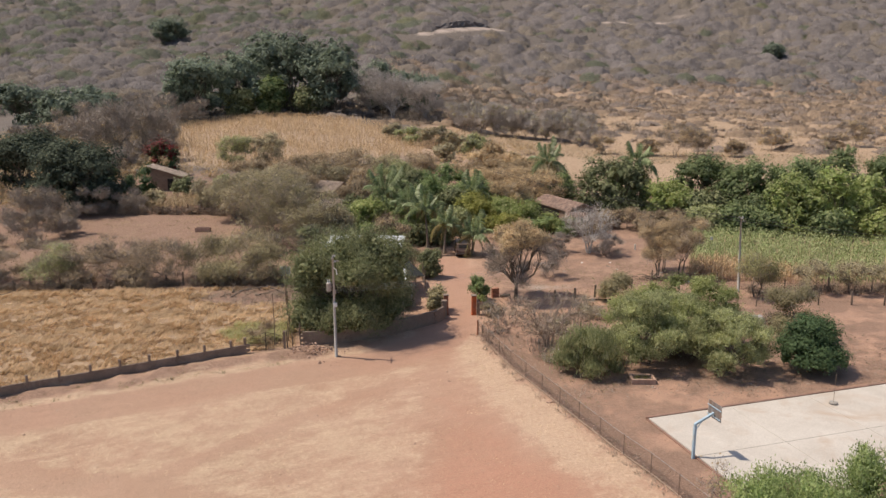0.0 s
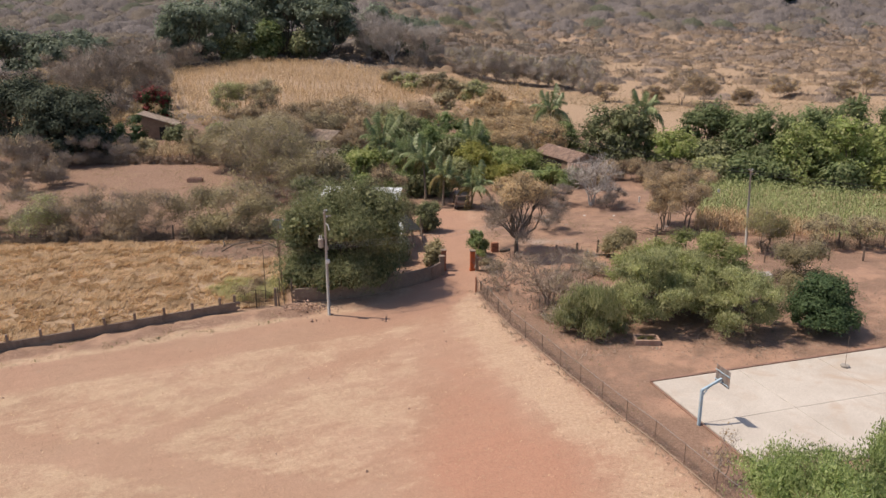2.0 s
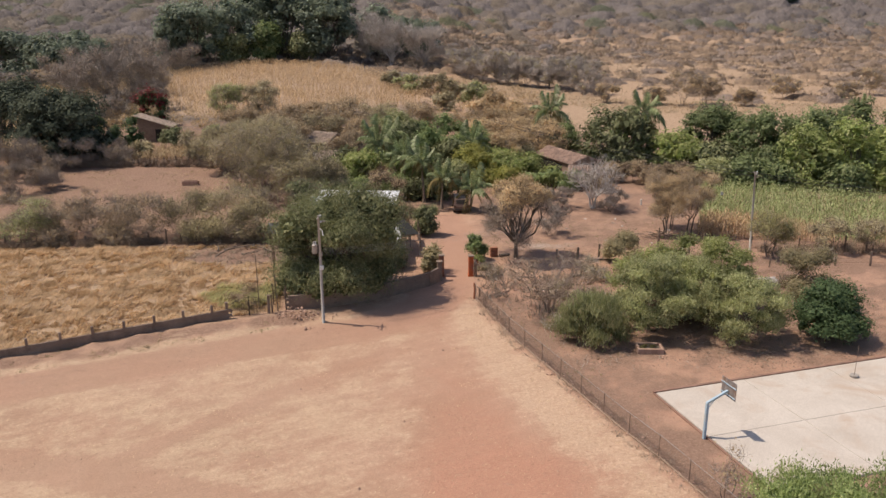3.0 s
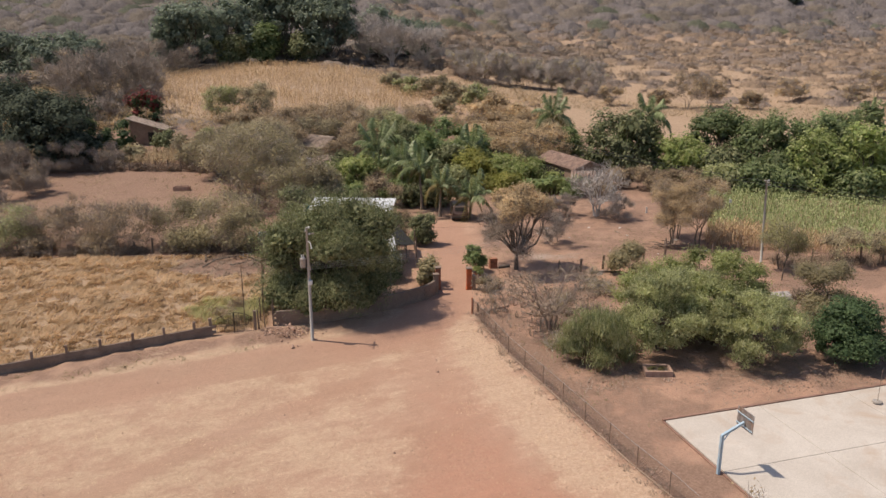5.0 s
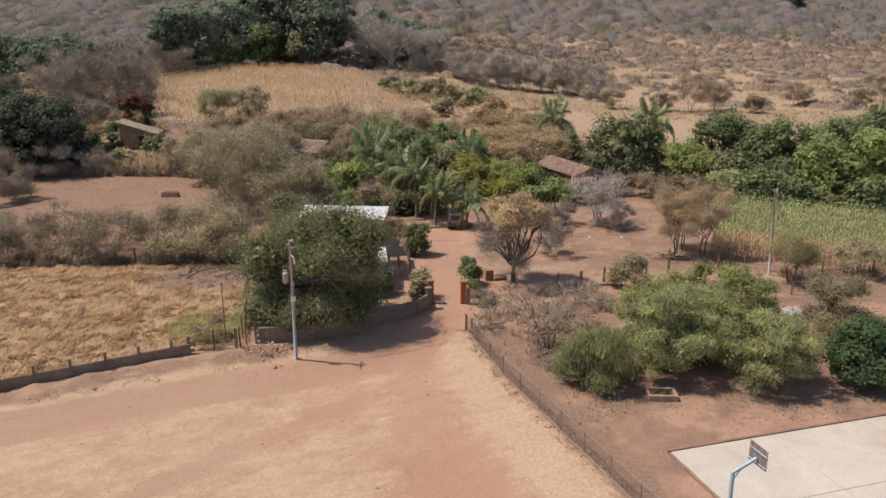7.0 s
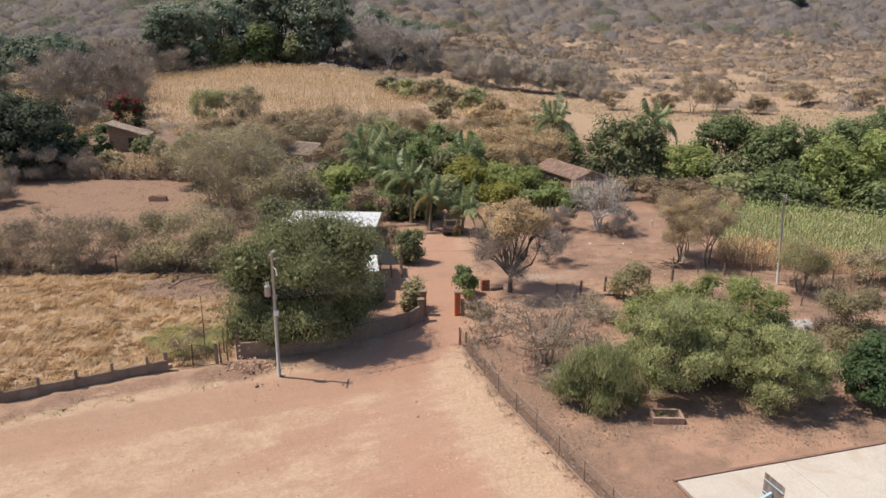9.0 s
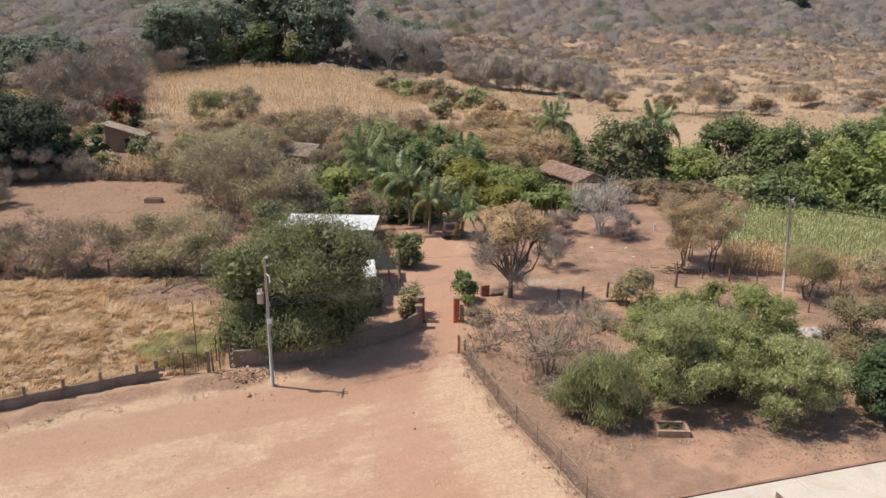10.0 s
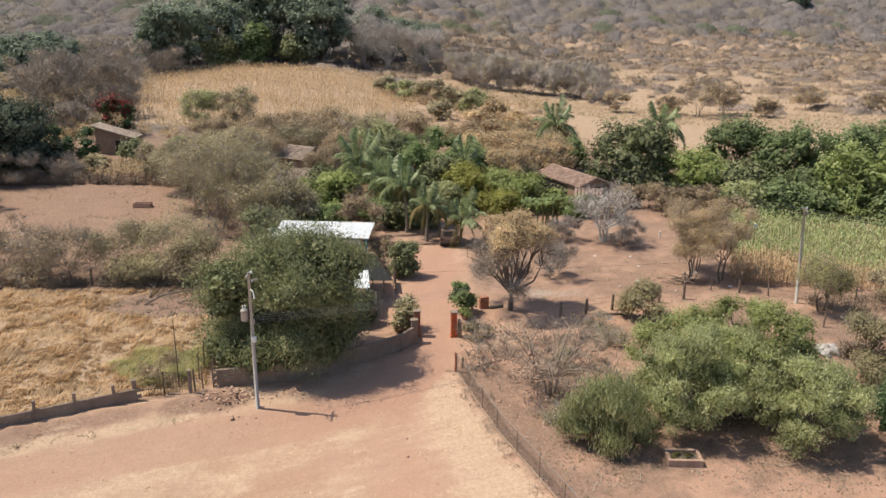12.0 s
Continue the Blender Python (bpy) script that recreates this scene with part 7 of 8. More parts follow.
sheet_roof(lean_to, 4.4, 2.9, 2.3, 2.75, 0, -0.9, "white metal sheet", 4)
for x in (-2.0, 2.0):
    for y, h in ((-0.7, 2.3), (1.8, 2.65)):
        part("post", tube_bm([(x, y, 0), (x, y, h)], [0.045, 0.045], 7), M["white"], lean_to)
# dark sheet added where the ground beside the porch lies in shade
shade = tagged(empty("shade_patch_sheet", -4.7, 68.6, 0.0), "dark sagging sheet on thin poles, added for the shade there", "canopy")
corners = [(-1.6, -2.6, 2.15), (1.9, -2.6, 2.1), (-0.1, 3.2, 2.45), (-1.9, 3.2, 2.45)]
rows_ = []
for i in range(9):
    for j in range(9):
        u, v = i / 8, j / 8
        p = Vector(corners[0]).lerp(Vector(corners[1]), u).lerp(Vector(corners[3]).lerp(Vector(corners[2]), u), v)
        p.z -= 0.22 * math.sin(math.pi * u) * math.sin(math.pi * v) - 0.03 * math.sin(7 * u + 5 * v)
        rows_.append(tuple(p))
sheet_v = rows_ + [(x, y, z - 0.012) for x, y, z in rows_]
sheet_f = []
for i in range(8):
    for j in range(8):
        a = i * 9 + j
        sheet_f += [(a, a + 9, a + 10, a + 1), (a + 81, a + 82, a + 91, a + 90)]
data_part("cloth", mesh_data("cloth", sheet_v, sheet_f, M["shade_sheet"], True), shade, "near-black sheet that stands in for shade")
for x, y, z in corners:
    part("pole", tube_bm([(x, y, -0.1), (x, y, z + 0.06)], [0.035, 0.03], 7), M["galv"], shade)
hut = tagged(empty("timber_pen", -3.9, 70.3, 0.0, 6), "dark open timber pen beside the drive", "shed")
for x in (-0.9, 0.0, 0.9):
    for y in (-1.3, 1.3):
        part("post", tube_bm([(x, y, -0.1), (x, y, 1.9)], [0.06, 0.05], 7), M["wood_post"], hut)
for k in range(4):
    part("plank", box_bm((0.95, 0, 0.2 + 0.2 * k), (0.04, 2.7, 0.16), 0, 0.006), M["wood_post"], hut)
fr = tagged(empty("metal_stand", -3.1, 67.6, 0.0, 5), "small grey metal frame standing by the pen", "rack")
for x in (-0.4, 0.4):
    part("leg", box_bm((x, 0, 0.55), (0.06, 0.06, 1.1)), M["galv"], fr)
part("bar", box_bm((0, 0, 1.08), (0.86, 0.06, 0.06)), M["galv"], fr)
tank = tagged(empty("water_tank", -17.7, 73.0, 0.0, 6), "square white water tank on a block base", "tank")
part("base", box_bm((0, 0, 0.18), (1.25, 1.25, 0.46), 0, 0.03), M["block"], tank)
part("body", box_bm((0, 0, 0.82), (1.12, 1.12, 0.86), 0, 0.06), M["white"], tank, "white painted tank wall")
part("lid", box_bm((0.1, 0.05, 1.27), (0.5, 0.5, 0.06), 0, 0.015), M["galv"], tank)
shed = tagged(empty("white_shed", -17.2, 81.0, 0.0, 0), "small white shed among dry bushes", "shed")
part("wall", box_bm((0.8, 0.6, 0.5), (1.6, 1.2, 1.1), 0, 0.02), M["white"], shed)
sheet_roof(shed, 2.0, 1.6, 1.1, 1.25, 0.8, -0.3, "white metal sheet roof", 2)
for x, y, h, rad in ((-14.4, 52.1, 4.4, 0.035), (-12.5, 52.8, 1.8, 0.045)):
    stk = tagged(empty("fence_pole", x, y, 0.0), "thin weathered grey pole at the field corner", "post", "thin poles at the field corner")
    part("shaft", tube_bm([(0, 0, -0.1), (0.02, 0, h * 0.5), (0.0, 0.02, h)], [rad, rad * 0.9, rad * 0.75], 7), M["wood_post"], stk)
stk = tagged(empty("white_stake", -4.0, 64.9, 0.0), "thin whitewashed garden stake", "post")
part("shaft", tube_bm([(0, 0, -0.1), (0, 0, 1.6)], [0.05, 0.045], 7), M["white"], stk)
stk = tagged(empty("white_stake", -4.6, 60.3, 0.0), "thin grey garden stake inside the wall", "post")
part("shaft", tube_bm([(0, 0, -0.1), (0, 0, 1.5)], [0.045, 0.04], 7), M["concrete"], stk)

# ---- things in the drive ----
drum = tagged(empty("brick_stove", 4.0, 65.95, 0.0, 15), "small red brick pillar in the garden", "brick pillar")
k = 0
for c in range(9):
    for x, y in ((-0.17, -0.1), (0.17, -0.1), (-0.17, 0.1), (0.17, 0.1)):
        part("brick", box_bm((x + 0.02 * (c % 2), y, 0.05 + 0.1 * c), (0.33, 0.19, 0.09), 0, 0.008), M["brick"], drum)
pot = tagged(empty("potted_plant", 2.6, 63.6, 0.0), "round low plant in a clay pot", "plant pot")
part("pot", tube_bm([(0, 0, 0), (0, 0, 0.3), (0, 0, 0.34)], [0.22, 0.32, 0.34], 12), M["brick"], pot)
rq = np.random.default_rng(5)
data_part("leaves", quad_data("leaves", crown_quads(rq, np.array([(0, 0, 0.55, 0.5, 0.5, 0.3)]), 500, 0.1, 0.12), M["leaf_bright"]), pot)
for lx, ly, turn, ln in ((13.6, 64.6, 8, 2.6), (11.2, 60.2, 14, 1.8), (16.9, 70.2, -20, 2.0)):
    log = tagged(empty("tree_log", lx, ly, 0.0, turn), "long dark crooked log lying on the clay", "log", "fallen logs in the farmyard")
    part("log", tube_bm([(-ln / 2, 0, 0.09), (-0.2, 0.08, 0.11), (ln / 2, -0.04, 0.08)], [0.1, 0.09, 0.06], 9), M["bark"], log)
    part("branch_stub", tube_bm([(0.1, 0.05, 0.12), (0.35, 0.25, 0.34)], [0.05, 0.03], 7), M["bark"], log)
log = tagged(empty("tree_log", 5.0, 65.9, 0.0, 20), "short dark log lying on the clay", "log")
part("log", tube_bm([(-0.5, 0, 0.14), (0.5, 0.05, 0.15)], [0.14, 0.12], 9), M["bark"], log)


def pickup(x, y, turn):
    e = tagged(empty("parked_van", x, y, 0.0, turn), "dusty dark old van parked under a palm", "van")
    bm = bmesh.new()
    prof = [(-2.1, 0.35), (-2.15, 0.8), (-2.05, 1.0), (-1.8, 1.62), (1.0, 1.66), (1.5, 1.05), (2.2, 0.92), (2.28, 0.4)]
    sides = []
    for s, tuck in ((-0.85, 0.16), (0.85, 0.16)):
        sides.append([bm.verts.new((s * (1 - (tuck if pz > 1.2 else 0.0)), px, pz)) for px, pz in prof])
    n = len(prof)
    bm.faces.new(sides[0]), bm.faces.new(sides[1][::-1])
    for i in range(n):
        j = (i + 1) % n
        bm.faces.new((sides[0][j], sides[0][i], sides[1][i], sides[1][j]))
    bmesh.ops.bevel(bm, geom=list(bm.edges), offset=0.05, segments=2, affect='EDGES', clamp_overlap=True)
    part("body", bm, M["car_paint"], e, smooth=False)
    part("rear_window", box_bm((0, -1.955, 1.32), (1.1, 0.03, 0.42), 0, 0.01, (-22, 0)), M["inside_shade"], e, "matte near-black rear window panel")
    part("windscreen", box_bm((0, 1.31, 1.36), (1.2, 0.03, 0.6), 0, 0.01, (40, 0)), M["glass"], e)
    for s in (-1, 1):
        part("side_window", box_bm((s * 0.795, -0.3, 1.34), (0.03, 2.2, 0.4), 0, 0.01), M["glass"], e)
        part("tail_light", box_bm((s * 0.68, -2.14, 0.85), (0.16, 0.05, 0.24), 0, 0.01), M["flower_red"], e, "red tail light")
        for py in (-1.35, 1.35):
            w = new("wheel")
            under(w, e)
            part("tyre", tube_bm([(s * 0.66, py, 0.32), (s * 0.68, py, 0.32), (s * 0.84, py, 0.32), (s * 0.87, py, 0.32)], [0.27, 0.32, 0.32, 0.27], 18), M["rubber"], w)
            part("rim", tube_bm([(s * 0.8, py, 0.32), (s * 0.885, py, 0.32)], [0.17, 0.15], 12), M["galv"], w)
    part("bumper", box_bm((0, -2.2, 0.5), (1.66, 0.1, 0.16), 0, 0.03), M["iron"], e)
    return e


pickup(1.2, 84.2, 3)


# ---- tiled houses ----
def tiled_slope(parent, p0, p1, q0, q1, cols, rows, label, tile="tile"):
    """A roof slope of clay tiles between an eave p0-p1 and a ridge q0-q1."""
    s = new("roof_slope")
    under(s, parent, label)
    p0, p1, q0, q1 = (Vector(v) for v in (p0, p1, q0, q1))
    bm = bmesh.new()
    vs = [bm.verts.new(v) for v in (p0, p1, q1, q0)]
    bm.faces.new(vs)
    up = (p1 - p0).cross(q0 - p0).normalized()
    r_ = bmesh.ops.extrude_face_region(bm, geom=bm.faces[:])
    for g in r_["geom"]:
        if isinstance(g, bmesh.types.BMVert):
            g.co -= up * 0.1
    part("deck", bm, M["adobe"], s)
    w, d = (p1 - p0).length / cols, (q0 - p0).length / rows
    v, f = [], []
    for j in range(2):
        for i in range(6):
            a = math.pi * i / 5
            v.append((-math.cos(a) * w * 0.46 * (1 - 0.1 * j), -d * 0.1 + j * d * 1.12, math.sin(a) * w * 0.42 + 0.03 * (1 - j)))
    for i in range(5):
        f.append((i, i + 1, 6 + i + 1, 6 + i))
    me = mesh_data("tile", v, f, M[tile])
    xa = (p1 - p0).normalized()
    for j in range(rows):
        for i in range(cols):
            u, t = (i + 0.5) / cols, j / rows
            o = p0.lerp(p1, u).lerp(q0.lerp(q1, u), t) + up * 0.012
            ya = (q0.lerp(q1, u) - p0.lerp(p1, u)).normalized()
            za = xa.cross(ya).normalized()
            m = Matrix((xa, ya, za)).transposed().to_4x4()
            m.translation = o
            data_part("tile", me, s, "", m)
    return s


def tiled_house(name, x, y, turn, w, d, eave, ridge, label, porch=0.0, cols=22, rows=7, wall="adobe", tile="tile", front_shade=False):
    e = tagged(empty(name, x, y, None, turn), label, "house")
    for c, s in (((0, -d / 2, eave / 2), (w, 0.3, eave)), ((0, d / 2, eave / 2), (w, 0.3, eave)), ((-w / 2 + 0.15, 0, eave / 2), (0.3, d - 0.3, eave)), ((w / 2 - 0.15, 0, eave / 2), (0.3, d - 0.3, eave))):
        part("wall", box_bm((c[0], c[1], c[2] - 0.15), (s[0], s[1], s[2] + 0.3)), M[wall], e)
    for sx in (-1, 1):
        bm = bmesh.new()
        tri = [bm.verts.new((sx * (w / 2 - 0.02), -d / 2, eave)), bm.verts.new((sx * (w / 2 - 0.02), d / 2, eave)), bm.verts.new((sx * (w / 2 - 0.02), 0, ridge - 0.06))]
        tri2 = [bm.verts.new((sx * (w / 2 - 0.28), v.co.y, v.co.z)) for v in tri]
        bm.faces.new(tri), bm.faces.new(tri2[::-1])
        for i in range(3):
            bm.faces.new((tri[i], tri2[i], tri2[(i + 1) % 3], tri[(i + 1) % 3]))
        part("gable", bm, M[wall], e)
    o = 0.35
    drop = (ridge - eave) * o / (d / 2)
    tiled_slope(e, (-w / 2 - o, -d / 2 - o, eave - drop), (w / 2 + o, -d / 2 - o, eave - drop), (-w / 2 - o, 0, ridge), (w / 2 + o, 0, ridge), cols, rows, "weathered clay tile roof", tile)
    tiled_slope(e, (w / 2 + o, d / 2 + o, eave - drop), (-w / 2 - o, d / 2 + o, eave - drop), (w / 2 + o, 0, ridge), (-w / 2 - o, 0, ridge), cols, rows, "weathered clay tile roof", tile)
    part("ridge", tube_bm([(-w / 2 - o, 0, ridge + 0.02), (w / 2 + o, 0, ridge + 0.02)], [0.11, 0.11], 8), M[tile], e)
    part("door", box_bm((w * 0.1, -d / 2 - 0.16, 1.0), (0.95, 0.06, 2.0), 0, 0.01), M["inside_shade"], e, "near-black panel for a shaded doorway")
    wn_ = part("window", box_bm((-w * 0.28, -d / 2 - 0.16, 1.35), (0.9, 0.06, 0.9), 0, 0.01), M["wood_post"], e)
    part("pane", box_bm((-w * 0.28, -d / 2 - 0.2, 1.35), (0.7, 0.02, 0.7)), M["glass"], wn_)
    # flat panels on closed walls stand in for the shade behind openings
    part("gable_shade", box_bm((w / 2 + 0.01, 0, 1.2), (0.08, d * 0.7, 1.9), 0, 0.01), M["inside_shade"], e, "near-black panel for the shaded open end")
    if front_shade:
        part("front_shade", box_bm((-w * 0.1, -d / 2 - 0.18, 1.05), (w * 0.7, 0.06, 1.9), 0, 0.01), M["inside_shade"], e, "near-black panel for the shaded open front")
    if porch:
        for k in range(4):
            px = -w / 2 + 0.3 + (w - 0.6) * k / 3
            part("porch_post", tube_bm([(px, -d / 2 - porch, -0.1), (px, -d / 2 - porch, eave - 0.7)], [0.08, 0.07], 8), M["wood_post"], e)
        tiled_slope(e, (-w / 2 - 0.2, -d / 2 - porch - 0.3, eave - 0.75), (w / 2 + 0.2, -d / 2 - porch - 0.3, eave - 0.75), (-w / 2 - 0.2, -d / 2 - o, eave - drop - 0.12), (w / 2 + 0.2, -d / 2 - o, eave - drop - 0.12), cols, 3, "lower porch roof of clay tiles")
    return e


tiled_house("tiled_farmhouse", 16.0, 103.4, -66, 9.0, 4.0, 2.4, 3.2, "adobe farmhouse with a weathered clay tile roof", 0.0, 24, 7, front_shade=True)
tiled_house("tiled_outhouse", 16.9, 97.6, -10, 2.4, 2.4, 1.9, 2.4, "small tiled outhouse beside the farmhouse", 0.0, 8, 5)
def lean_house(name, x, y, turn, w, d, h0, h1, label):
    """A house under one tiled slope that falls from h0 on one side to h1 on the other."""
    e = tagged(empty(name, x, y, None, turn), label, "house")
    for sy in (-1, 1):
        bm = bmesh.new()
        a = [bm.verts.new((px, sy * d / 2, pz)) for px, pz in ((-w / 2, -0.3), (w / 2, -0.3), (w / 2, h1 - 0.1), (-w / 2, h0 - 0.1))]
        b = [bm.verts.new((v.co.x, sy * (d / 2 - 0.3), v.co.z)) for v in a]
        bm.faces.new(a), bm.faces.new(b[::-1])
        for i in range(4):
            bm.faces.new((a[i], b[i], b[(i + 1) % 4], a[(i + 1) % 4]))
        bmesh.ops.recalc_face_normals(bm, faces=bm.faces[:])
        part("wall", bm, M["adobe"], e)
    for sx, h in ((-1, h0), (1, h1)):
        part("wall", box_bm((sx * (w / 2 - 0.15), 0, h / 2 - 0.22), (0.3, d - 0.6, h + 0.12)), M["adobe"], e)
    o = 0.4
    f = (h0 - h1) / w * o
    tiled_slope(e, (w / 2 + o, -d / 2 - o, h1 - f), (w / 2 + o, d / 2 + o, h1 - f), (-w / 2 - o, -d / 2 - o, h0 + f), (-w / 2 - o, d / 2 + o, h0 + f), 14, 12, "pale weathered tile roof", "tile_grey")
    # near-black panel in place of the shade inside the door
    part("door", box_bm((w * 0.12, -d / 2 - 0.03, 0.95), (0.95, 0.06, 1.9), 0, 0.01), M["inside_shade"], e, "near-black panel for a shaded doorway")
    part("window", box_bm((w * 0.36, -d / 2 - 0.03, 1.25), (0.7, 0.06, 0.7), 0, 0.01), M["wood_post"], e)
    return e


lean_house("adobe_house", -47.2, 124.4, 4, 5.2, 3.0, 3.9, 2.3, "old adobe house with a pale tiled lean-to roof")
tiled_house("small_house", -15.4, 103.0, -6, 4.2, 4.0, 2.3, 3.1, "small whitewashed house with a tile roof", 0.0, 24, 9, "white", tile="tile_grey")
tiled_house("small_house", -18.8, 113.5, -30, 5.0, 4.4, 2.5, 3.6, "small adobe house with a pale tile roof", 0.0, 26, 9, tile="tile_grey")
rack = tagged(empty("drying_rack", -19.2, 106.0), "white painted timber frame among the trees", "rack")
for x in (-1.2, -0.4, 0.4, 1.2):
    part("post", tube_bm([(x, 0, -0.1), (x, 0, 2.1)], [0.06, 0.05], 7), M["white"], rack)
for z in (1.4, 2.05):
    part("rail", box_bm((0, 0, z), (2.7, 0.07, 0.16), 0, 0.01), M["white"], rack)

# ---- pen ----
trough = tagged(empty("feed_trough", -33.6, 97.2, None, 5), "low tan masonry feed trough on the bare ground", "trough")
part("floor", box_bm((0, 0, 0.08), (1.9, 0.7, 0.2), 0, 0.01), M["stone"], trough)
for sd in (-1, 1):
    part("side", box_bm((0, sd * 0.36, 0.26), (2.0, 0.1, 0.6), 0, 0.02), M["stone"], trough)
    part("end", box_bm((sd * 0.95, 0, 0.26), (0.1, 0.62, 0.6), 0, 0.02), M["stone"], trough)

# ---- enclosure: planter, ash heap ----
pl = tagged(empty("planter_box", 13.1, 44.7, 0.0, -2), "low raw concrete block planter frame", "planter")
for c, s in (((0, -0.5, 0.15), (1.7, 0.16, 0.44)), ((0, 0.5, 0.15), (1.7, 0.16, 0.44)), ((-0.77, 0, 0.15), (0.16, 0.84, 0.44)), ((0.77, 0, 0.15), (0.16, 0.84, 0.44))):
    part("side", box_bm(c, s, 0, 0.015), M["stone"], pl)
part("soil", box_bm((0, 0, 0.09), (1.36, 0.84, 0.24)), M["bark"], pl, "dark dry soil")
data_part("weeds", quad_data("weeds", crown_quads(np.random.default_rng(15), np.array([(0, 0, 0.22, 0.62, 0.36, 0.14)]), 500, 0.06, 0.1), M["weed"]), pl, "low weeds growing in the planter")
stones("planter_stones", [(13.6 + r.uniform(-0.5, 0.5), 43.6 + r.uniform(-0.3, 0.3), 0.02, r.uniform(0.12, 0.26)) for k in range(7)], "few loose stones beside the planter", "stones")
bm = bmesh.new()
bmesh.ops.create_icosphere(bm, subdivisions=4, radius=1.0)
for v in bm.verts:
    v.co *= 1 + 0.35 * noise.fractal(v.co * 2.0, 1.0, 2.0, 4)
    v.co.x *= 0.9
    v.co.y *= 0.8
    v.co.z = max(-0.05, v.co.z * 0.55)
ash = tagged(empty("ash_heap", 26.2, 58.2, 0.0), "grey heap of pale ash and burnt brush", "heap")
part("ash_mound", bm, M["ash"], ash, smooth=True)
data_part("burnt_brush", quad_data("burnt_brush", twig_quads(np.random.default_rng(6), np.array([(1.6, -0.6, 0.3, 1.3, 0.9, 0.6)]), 900, 0.35, 0.02, 0.1), M["twig_brown"]), ash)
wood = tagged(empty("firewood_pile", 20.6, 72.3, 0.0), "loose pile of grey sticks and poles", "wood pile")
rw = random.Random(4)
for k in range(26):
    a, ln = rw.uniform(0, 6.28), rw.uniform(0.6, 1.6)
    x, y, z = rw.gauss(0, 0.8), rw.gauss(0, 0.45), 0.06 + rw.random() * 0.3
    part("stick", tube_bm([(x - math.cos(a) * ln / 2, y - math.sin(a) * ln / 2, z), (x + math.cos(a) * ln / 2, y + math.sin(a) * ln / 2, z + rw.uniform(-0.05, 0.15))], [0.05, 0.035], 5), M["wood_post"], wood)
rub = random.Random(17)
for i in range(16):
    x, y = rub.uniform(9, 25), rub.uniform(69, 80)
    s = rub.uniform(0.12, 0.4)
    ob = part("litter_scrap", box_bm((0, 0, 0.03), (s, s * rub.uniform(0.3, 0.9), 0.05), rub.uniform(0, 180), 0.01, (rub.uniform(-12, 12), 0)), M["white" if i % 3 else "concrete"], None)
    ob.location = (x, y, 0.0)
    tagged(ob, "small pale scrap lying on the clay", "litter", "scraps in the farmyard")
wp = tagged(empty("white_marker", 22.2, 86.0, 0.0), "short pale painted post by the yard", "post")
part("shaft", box_bm((0, 0, 0.3), (0.16, 0.16, 0.8), 12, 0.03), M["white"], wp)
sign = tagged(empty("scarecrow_rag", 30.5, 83.5, 0.0), "small white rag on a stick in the maize", "rag")
part("stick", tube_bm([(0, 0, 0), (0, 0, 2.1)], [0.03, 0.025], 6), M["wood_post"], sign)
part("rag", box_bm((0.05, 0, 1.95), (0.3, 0.05, 0.4), 0, 0.02), M["white"], sign)

# ---- basketball stand and net post on the court ----
hoop = tagged(empty("basketball_hoop", 13.25, 33.45, 0.0, court_turn), "pale blue steel basketball stand with slatted backboard", "basketball hoop")
part("post", box_bm((0, 0, 1.02), (0.15, 0.15, 2.14), 0, 0.015), M["hoop_blue"], hoop)
part("arm", box_bm((0.57, 0, 2.33), (1.30, 0.13, 0.13), 0, 0.012, (0, -24)), M["hoop_blue"], hoop)
part("strut", tube_bm([(0.07, 0, 1.75), (0.45, 0, 2.22)], [0.025, 0.025], 6), M["hoop_blue"], hoop)
bb = new("backboard")
under(bb, hoop, "grey slatted backboard")
for k in range(9):
    part("slat", box_bm((1.22, -0.535 + 0.1337 * k, 2.72), (0.03, 0.126, 0.98), 0, 0.005), M["board"], bb)
for z in (2.36, 2.92):
    part("batten", box_bm((1.18, 0, z), (0.04, 1.2, 0.05)), M["hoop_blue"], bb)
bm = bmesh.new()
ring = [(1.46 + 0.2 * math.cos(a), 0.2 * math.sin(a), 2.35) for a in [k * math.tau / 16 for k in range(17)]]
tube(bm, ring, [0.012] * 17, 6)
part("rim", bm, M["orange"], hoop)
netp = tagged(empty("net_post", 24.6, 40.6, 0.1), "thin net post set in a dusty concrete-filled tyre", "net post")
bm = bmesh.new()
rings = []
for i in range(18):
    a = i * math.tau / 18
    rings.append([bm.verts.new(((0.2 + 0.08 * math.cos(b)) * math.cos(a), (0.2 + 0.08 * math.cos(b)) * math.sin(a), 0.08 + 0.08 * math.sin(b))) for b in [k * math.tau / 8 for k in range(8)]])
for i in range(18):
    for k in range(8):
        bm.faces.new((rings[i][k], rings[(i + 1) % 18][k], rings[(i + 1) % 18][(k + 1) % 8], rings[i][(k + 1) % 8]))
part("tyre", bm, M["concrete"], netp, smooth=True)
part("filling", tube_bm([(0, 0, 0), (0, 0, 0.13)], [0.19, 0.17], 14), M["concrete"], netp)
part("shaft", tube_bm([(0, 0, 0.1), (0, 0, 2.1)], [0.014, 0.012], 7), M["rust_pale"], netp)

# ---- cut bank above the hill road ----
bm = bmesh.new()
cut = [(-12, 449), (4, 455), (14, 463), (26, 474)]
rows_ = []
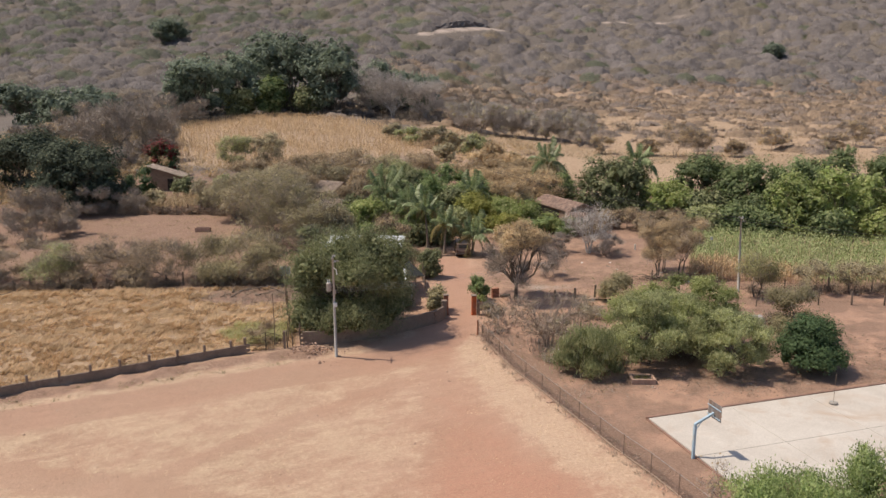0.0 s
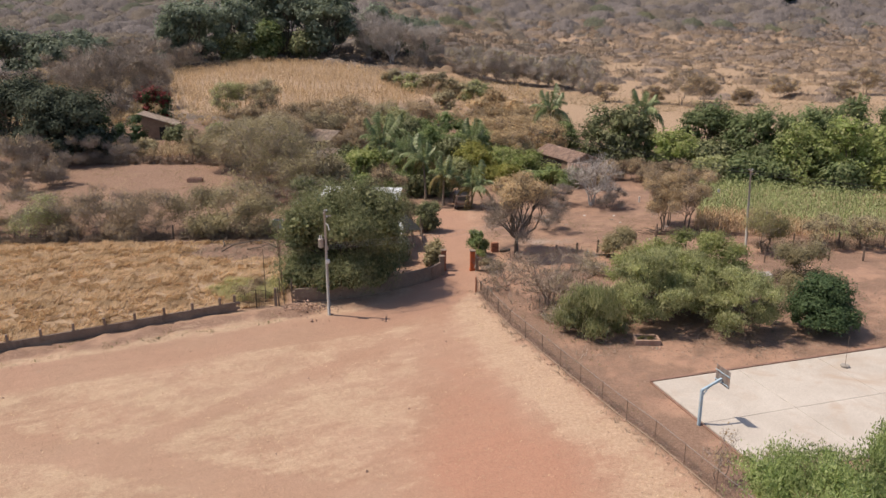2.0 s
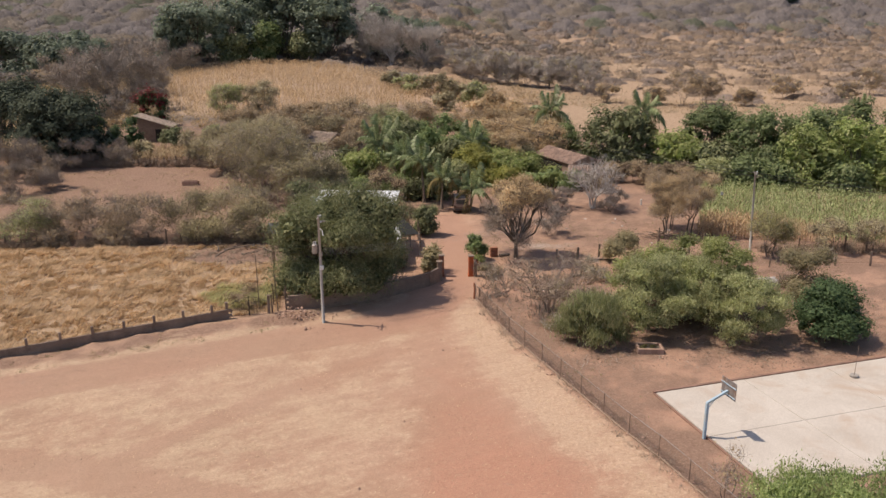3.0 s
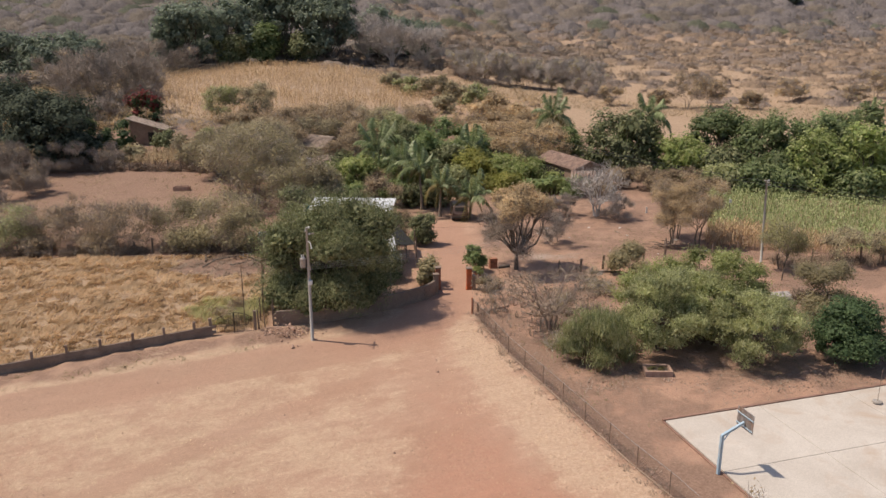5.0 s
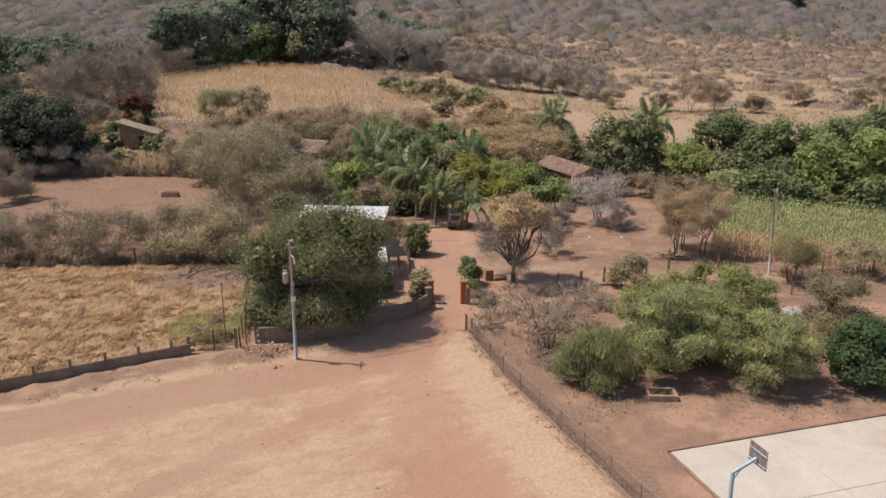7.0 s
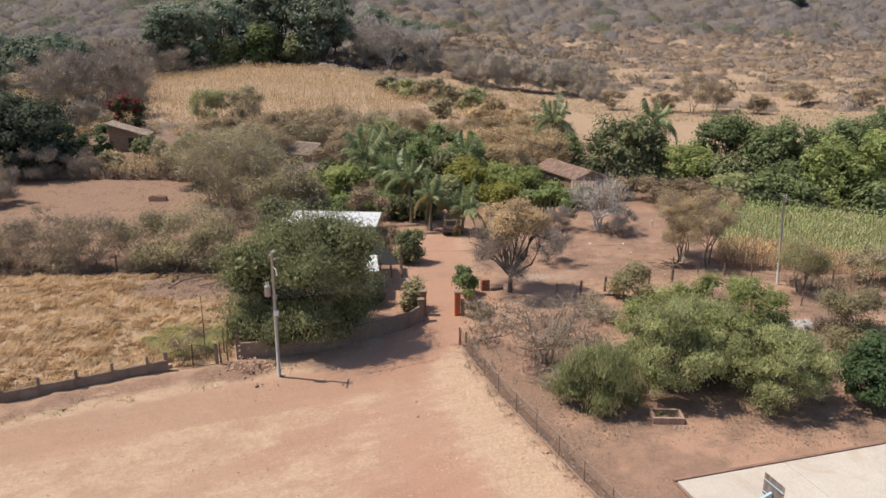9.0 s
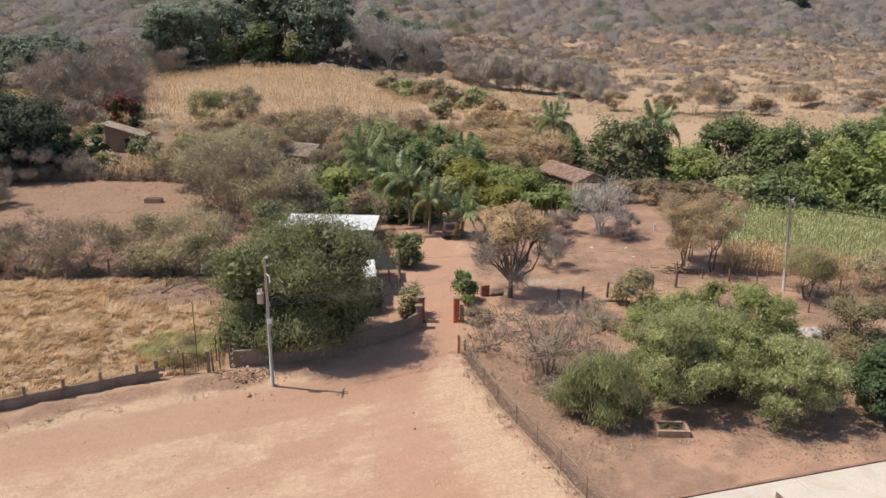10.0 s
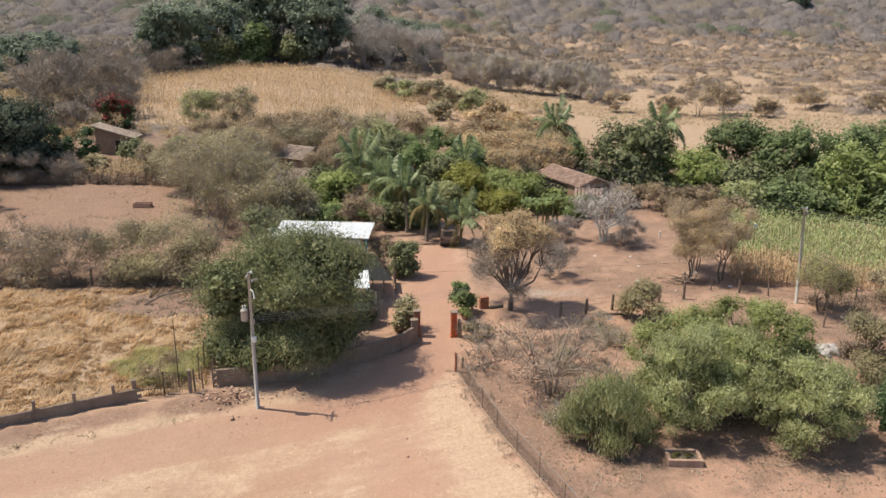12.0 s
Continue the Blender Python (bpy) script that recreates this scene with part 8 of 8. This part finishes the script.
for i in range(41):
    u = i / 40 * (len(cut) - 1)
    k = min(int(u), len(cut) - 2)
    x, y = cut[k][0] + (cut[k + 1][0] - cut[k][0]) * (u - k), cut[k][1] + (cut[k + 1][1] - cut[k][1]) * (u - k)
    z = ground_z(x, y)
    hgt = 4.2 * math.sin(math.pi * i / 40) ** 0.6 + 0.2
    col_ = []
    for j in range(6):
        v = j / 5
        nz = noise.fractal(Vector((x * 0.25, v * 3, i * 0.3)), 1.0, 2.0, 4)
        col_.append(bm.verts.new((x + nz * 0.8, y + v * 1.6 - nz * 1.0 + (2.5 if j == 5 else 0), z - 0.4 + hgt * min(1.0, v * 1.15))))
    rows_.append(col_)
for a, b in zip(rows_, rows_[1:]):
    for j in range(5):
        bm.faces.new((a[j], b[j], b[j + 1], a[j + 1]))
tagged(part("rock_face", bm, M["rock_dark"], None), "dark cut rock bank above the pale hill road", "rock face", kind="structure")


# ---- cut brush in the corner of the field ----
rb = random.Random(61)
for bx, by, ln, tn in ((-19.6, 68.0, 3.4, 12), (-17.6, 67.4, 2.6, 160), (-20.8, 66.6, 2.2, 40), (-18.4, 66.0, 1.9, -25), (-44.0, 65.5, 2.8, 28), (-22.0, 68.6, 2.4, 95)):
    br = tagged(empty("dead_branch", bx, by, None, tn), "crooked dry branch lying at the edge of the field", "branch", "cut branches in the field")
    pts = [(-ln / 2 + ln * k / 5, rb.uniform(-0.12, 0.12), 0.12 + 0.10 * k + rb.uniform(-0.04, 0.04)) for k in range(6)]
    part("stem", tube_bm(pts, [0.07, 0.065, 0.055, 0.045, 0.035, 0.02], 6), M["bark"], br)
    for k in range(1, 5):
        x, y, z = pts[k]
        sd = rb.choice((-1, 1))
        part("twig", tube_bm([(x, y, z), (x + 0.3, y + sd * 0.3, z + 0.15), (x + 0.55, y + sd * 0.7, z + 0.2)], [0.03, 0.02, 0.008], 5), M["bark"], br)

tree("bare_sapling", 12.7, 28.3, 2.4, 1.9, "leaf_dry", "thin dry sapling with a few brown leaves by the fence", n=260, size=0.07, low=0.25, lobes=7, rad=0.035, stems=2, seed=401, subs=4, per=8, twigs=260, twig_size=(0.22, 0.01), category="bush")

# ---- pebbles on the yard, dry stalks behind the fence ----
rp = np.random.default_rng(208)
px_, py_ = rp.uniform(-34, 12, 1500), rp.uniform(17, 56, 1500)
kp = (area(px_, py_, ENCLOSURE, 0.3) < 0.2) & (area(px_, py_, FIELD, 0.3) < 0.2) & (rp.random(1500) < 0.4 + 0.6 * bumps(px_, py_, 209, 5.0))
px_, py_ = px_[kp], py_[kp]
corner = np.array([(1, 0, 0), (0, 1, 0), (-1, 0, 0), (0, -1, 0), (0, 0, 1)], float)
fan = np.array([(0, 1, 4), (1, 2, 4), (2, 3, 4), (3, 0, 4)])
sz_ = rp.uniform(0.02, 0.06, (len(px_), 1, 1)) * (1 + 1.2 * (rp.random((len(px_), 1, 1)) < 0.06))
pv = np.stack([px_, py_, terrain(px_, py_) + 0.005], 1)[:, None] + corner[None] * sz_ * rp.uniform(0.6, 1.3, (len(px_), 5, 3))
stuff("yard_pebbles", quad_data("yard_pebbles", pv[:, fan].reshape(-1, 3, 3), M["stone"]), "small loose stones scattered over the clay yard", "stones")
fx, fy = scatter(900, 2.2, 12.5, 50.5, 62.5, lambda x, y: inside(x, y, ENCLOSURE) & (r_s.random(len(x)) < 0.3 + 0.8 * bumps(x, y, 211, 2.0)))
tufts(fx, fy, 0.7 + 0.25 * bumps(fx, fy, 212, 1.5), 0.035, 6, "twig_pale", "dry_stalks", "thin pale dry stalks standing behind the mesh fence", "stalks", flop=0.35)
